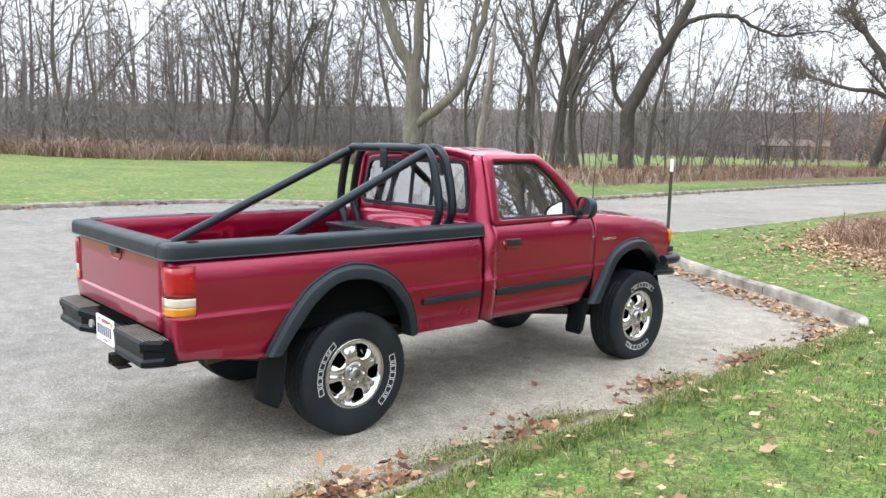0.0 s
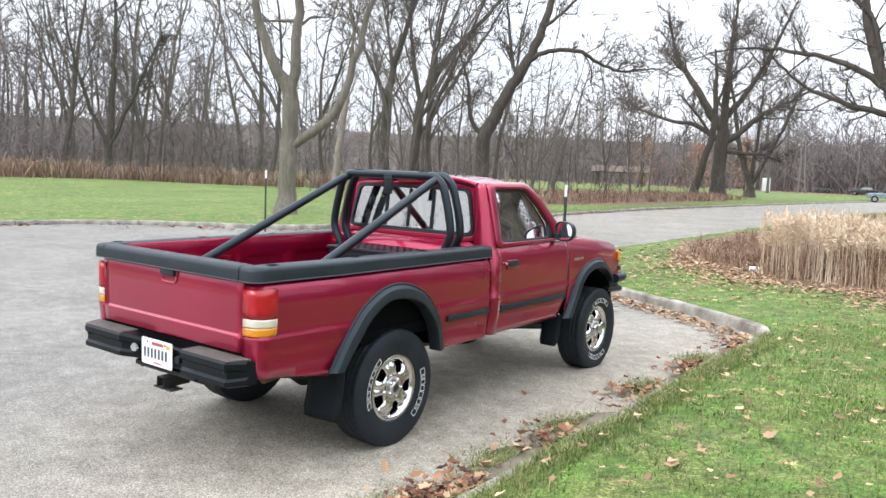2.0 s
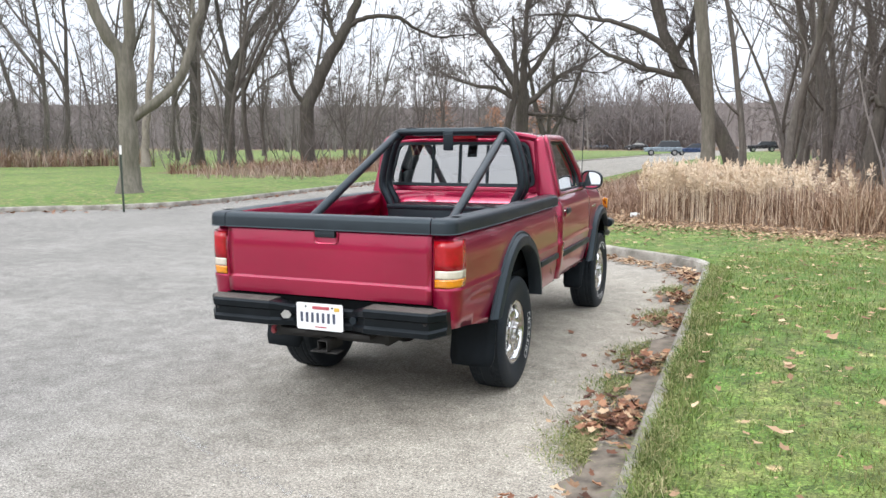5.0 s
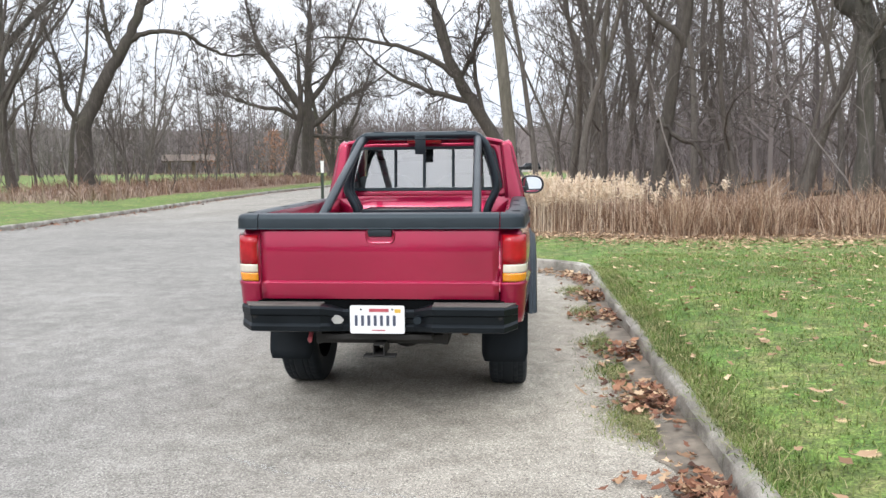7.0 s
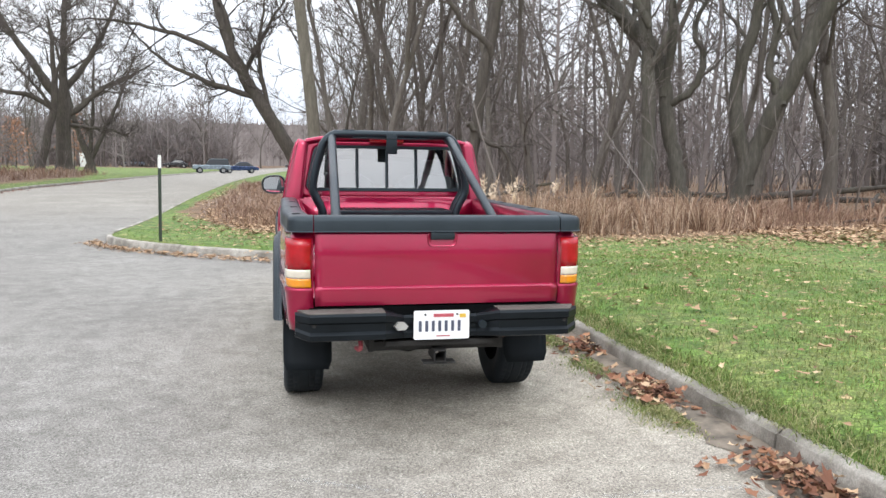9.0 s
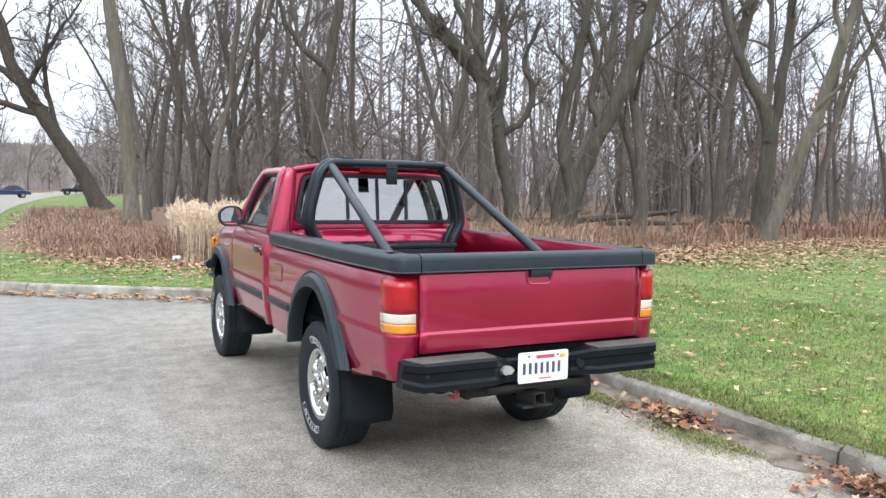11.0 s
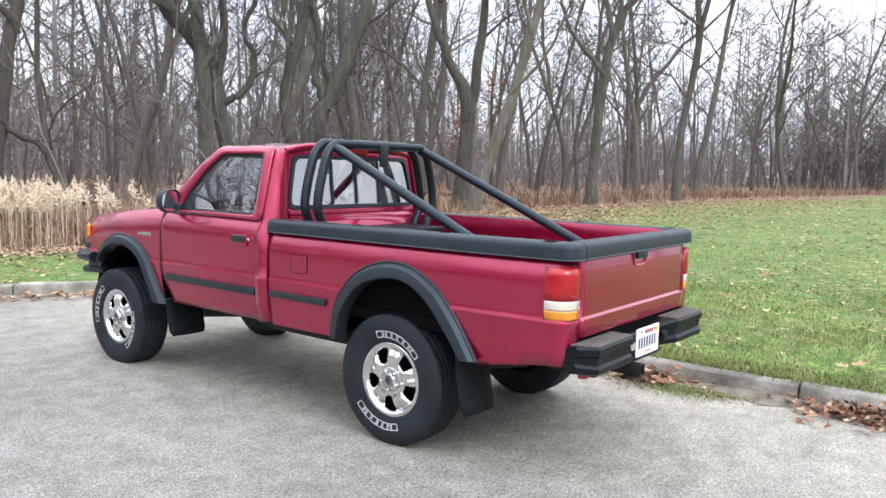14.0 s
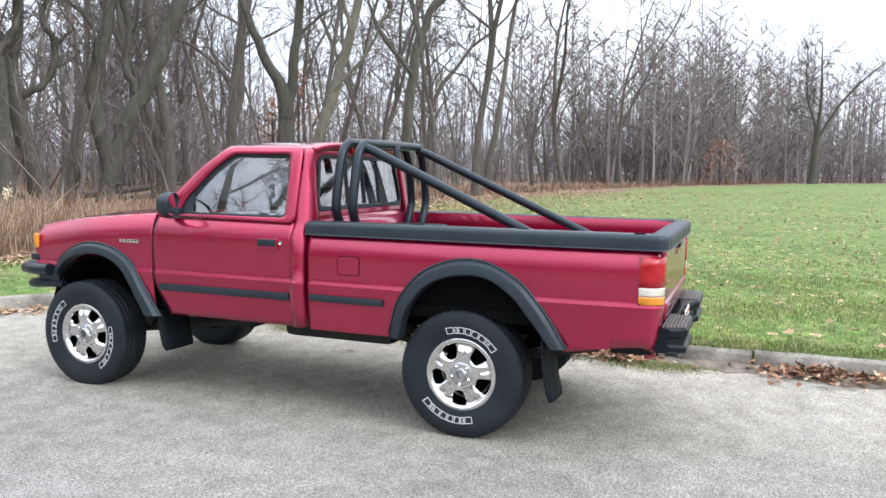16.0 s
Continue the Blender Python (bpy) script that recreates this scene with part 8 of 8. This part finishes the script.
def car(name, label, x, y, turn, paint, length=4.5, width=1.8, height=1.45, boxy=False):
    ob = thing(name, label, "car", "parked cars")
    L, W = length / 2, width / 2
    if boxy:
        low = [(-L, 0.5), (-L, 1.0), (-L * 0.98, 1.06), (L * 0.35, 1.08), (L * 0.95, 1.02), (L, 0.9), (L, 0.5)]
        top = [(-L * 0.92, 1.06), (-L * 0.86, height), (L * 0.10, height), (L * 0.32, 1.08)]
    else:
        low = [(-L, 0.4), (-L * 0.99, 0.75), (-L * 0.8, 0.92), (L * 0.4, 0.95), (L * 0.9, 0.78), (L, 0.6), (L, 0.35)]
        top = [(-L * 0.72, 0.92), (-L * 0.42, height - 0.03), (L * 0.05, height), (L * 0.45, 0.93)]

    def slab(nm, prof, w0, w1, mat, z_in):
        rows = [[(px, s * (w0 if pz < z_in else w1), pz) for px, pz in prof] for s in (-1, 1)]
        m = Mesh().grid(rows, close=True)
        m.cap(rows[0]).cap(rows[1][::-1])
        return bevel(m.make(nm, mat, ob, angle=30, merge=0.0001), 0.06)

    slab("body", low, W, W * 0.97, paint, 0.9)
    slab("cabin_glass", top, W * 0.95, W * 0.8, CAR_WINDOW, 1.1)
    r = [(px * 0.96 if abs(px) < L else px, pz + 0.015) for px, pz in top if pz > height - 0.1]
    Mesh().box(r[0][0], -W * 0.8, height - 0.04, r[-1][0], W * 0.8, height + 0.02, 0.02).make("roof", paint, ob)
    rad = 0.38 if boxy else 0.31
    for wx in (-L * 0.6, L * 0.62):
        for s in (-1, 1):
            w = Mesh().lathe([(-0.1, 0.001), (-0.1, rad * 0.62), (-0.09, rad), (0.09, rad), (0.1, rad * 0.62), (0.1, 0.001)], 20, "y", (wx, s * (W - 0.08), rad)).make("wheel", RUBBER, ob)
            Mesh().lathe([(0.0, 0.001), (0.0, rad * 0.58), (-0.04, rad * 0.6)], 16, "y", (wx, s * (W + 0.025), rad)).make("rim", STEEL, w)
    for s in (-1, 1):
        Mesh().box(-L - 0.01, s * W * 0.8 - 0.1, 0.72, -L + 0.03, s * W * 0.8 + 0.1, 0.84, 0.01).make("tail_lamp", LENS_RED, ob)
        Mesh().box(L - 0.05, s * W * 0.75 - 0.1, 0.66, L + 0.01, s * W * 0.75 + 0.1, 0.78, 0.01).make("headlamp", LENS_WHITE, ob)
    ob.matrix_basis = Matrix.Translation((x, y, 0.0 if inside(ROAD_POLY, np.array([x]), np.array([y]))[0] else ground_at(x, y))) @ pose(0, 0, 0, 0, 0, turn)
    return ob


car("parked_offroader", "blue-grey boxy off-road car parked by the road", -9.3, 97, 188, CAR_GREY, 4.6, 1.85, 1.82, True)
car("parked_saloon", "dark blue saloon car parked behind an off-roader", -6.0, 101, 190, CAR_BLUE, 4.6, 1.8, 1.45)
car("distant_saloon", "pale blue saloon car parked far off on grass", -29, 158, 185, CAR_SILVER, 4.5, 1.8, 1.4)
car("distant_black_saloon", "black saloon car parked far off", -19.5, 146, 180, CAR_BLACK, 4.6, 1.8, 1.42)
car("roadside_black_car", "black estate car half hidden by trees", 2.2, 128, 186, CAR_BLACK, 4.5, 1.8, 1.6, True)


def shelter(x, y):
    ob = thing("picnic_shelter", "open brown picnic shelter with low roof", "shelter")
    for px in (-4, 0, 4):
        for py in (-2.2, 2.2):
            Mesh().box(px - 0.25, py - 0.25, -0.1, px + 0.25, py + 0.25, 2.3, 0.02).make("pillar", TIMBER, ob)
    rows = [[(-5.2, s, z) for s, z in ((-3.4, 2.3), (0, 3.4), (3.4, 2.3))], [(5.2, s, z) for s, z in ((-3.4, 2.3), (0, 3.4), (3.4, 2.3))]]
    solid(Mesh().grid(rows).make("roof", ROOF, ob, smooth=False), 0.2, 0)
    Mesh().box(-5.0, -0.08, 2.2, 5.0, 0.08, 2.4, 0.02).make("ridge_beam", TIMBER, ob)
    ob.matrix_basis = Matrix.Translation((x, y, ground_at(x, y))) @ pose(0, 0, 0, 0, 0, 24)


shelter(-56, 128)


def picnic_table(x, y, turn):
    ob = thing("picnic_table", "weathered timber picnic table on the far lawn", "table", "picnic tables")
    for k in range(4):
        Mesh().box(-0.9, -0.36 + k * 0.19, 0.72, 0.9, -0.2 + k * 0.19, 0.76, 0.008).make("top_plank", TIMBER, ob)
    for s in (-1, 1):
        Mesh().box(-0.9, s * 0.72 - 0.13, 0.42, 0.9, s * 0.72 + 0.13, 0.46, 0.008).make("bench_plank", TIMBER, ob)
        Mesh().tube([(s * 0.65, -0.75, 0.0), (s * 0.65, -0.25, 0.72)], 0.04, 4).tube([(s * 0.65, 0.75, 0.0), (s * 0.65, 0.25, 0.72)], 0.04, 4).tube([(s * 0.65, -0.8, 0.41), (s * 0.65, 0.8, 0.41)], 0.035, 4).make("leg_frame", TIMBER, ob)
    ob.matrix_basis = Matrix.Translation((x, y, ground_at(x, y))) @ pose(0, 0, 0, 0, 0, turn)


for x, y, a in ((-44, 96, 20), (-39, 88, 70), (-50, 104, 110), (-34, 100, 40)):
    picnic_table(x, y, a)
loo = thing("portable_toilet", "white portable toilet cabin far off on grass", "cabin")
Mesh().box(-0.55, -0.55, 0, 0.55, 0.55, 2.1, 0.04).make("cabin_walls", PLASTIC_WHITE, loo)
Mesh().box(-0.6, -0.6, 2.1, 0.6, 0.6, 2.3, 0.08).make("cabin_roof", PLASTIC_WHITE, loo)
Mesh().box(-0.4, -0.57, 0.1, 0.4, -0.552, 1.95, 0.005).make("cabin_door", PLASTIC_WHITE, loo)
loo.location = (-33, 136, ground_at(-33, 136))

# Logs on the wood floor, and litter by the reeds.
rng_g = np.random.default_rng(91)
for x, y, ln, r, a in ((15, 21, 6, 0.13, 10), (19.5, 22.5, 7, 0.16, -12), (11, 23, 5, 0.12, 25), (24, 24, 8, 0.15, 5), (17, 26, 6, 0.14, -30), (8, 25, 5, 0.1, 15), (30, 24, 7, 0.15, -8), (14.2, 12.6, 1.6, 0.035, 12), (20.5, 19.5, 4, 0.1, 40)):
    m = Mesh().tube(wander(rng_g, (-ln / 2, 0, r), (1, 0, 0), ln, 6, 0.05, 0.0), [r, r, r * 0.95, r * 0.9, r * 0.8, r * 0.7, r * 0.5], 9)
    lg = m.make("fallen_log", BARK_DARK, angle=60)
    lg.matrix_basis = Matrix.Translation((x, y, ground_at(x, y))) @ pose(0, 0, 0, 0, 0, a)
    tagged(lg, "dark fallen log on the leafy wood floor", "log", "fallen logs")
cup = Mesh().lathe([(0.0, 0.0001), (0.0, 0.045), (0.16, 0.06), (0.162, 0.05), (0.02, 0.035)], 16, "x").make("litter_cup", PLASTIC_WHITE)
cup.matrix_basis = Matrix.Translation((-0.1, 11.1, ground_fine(-0.1, 11.1) + 0.05)) @ pose(0, 0, 0, 10, 5, 30)
tagged(cup, "crumpled white cup lying among dead leaves", "litter")
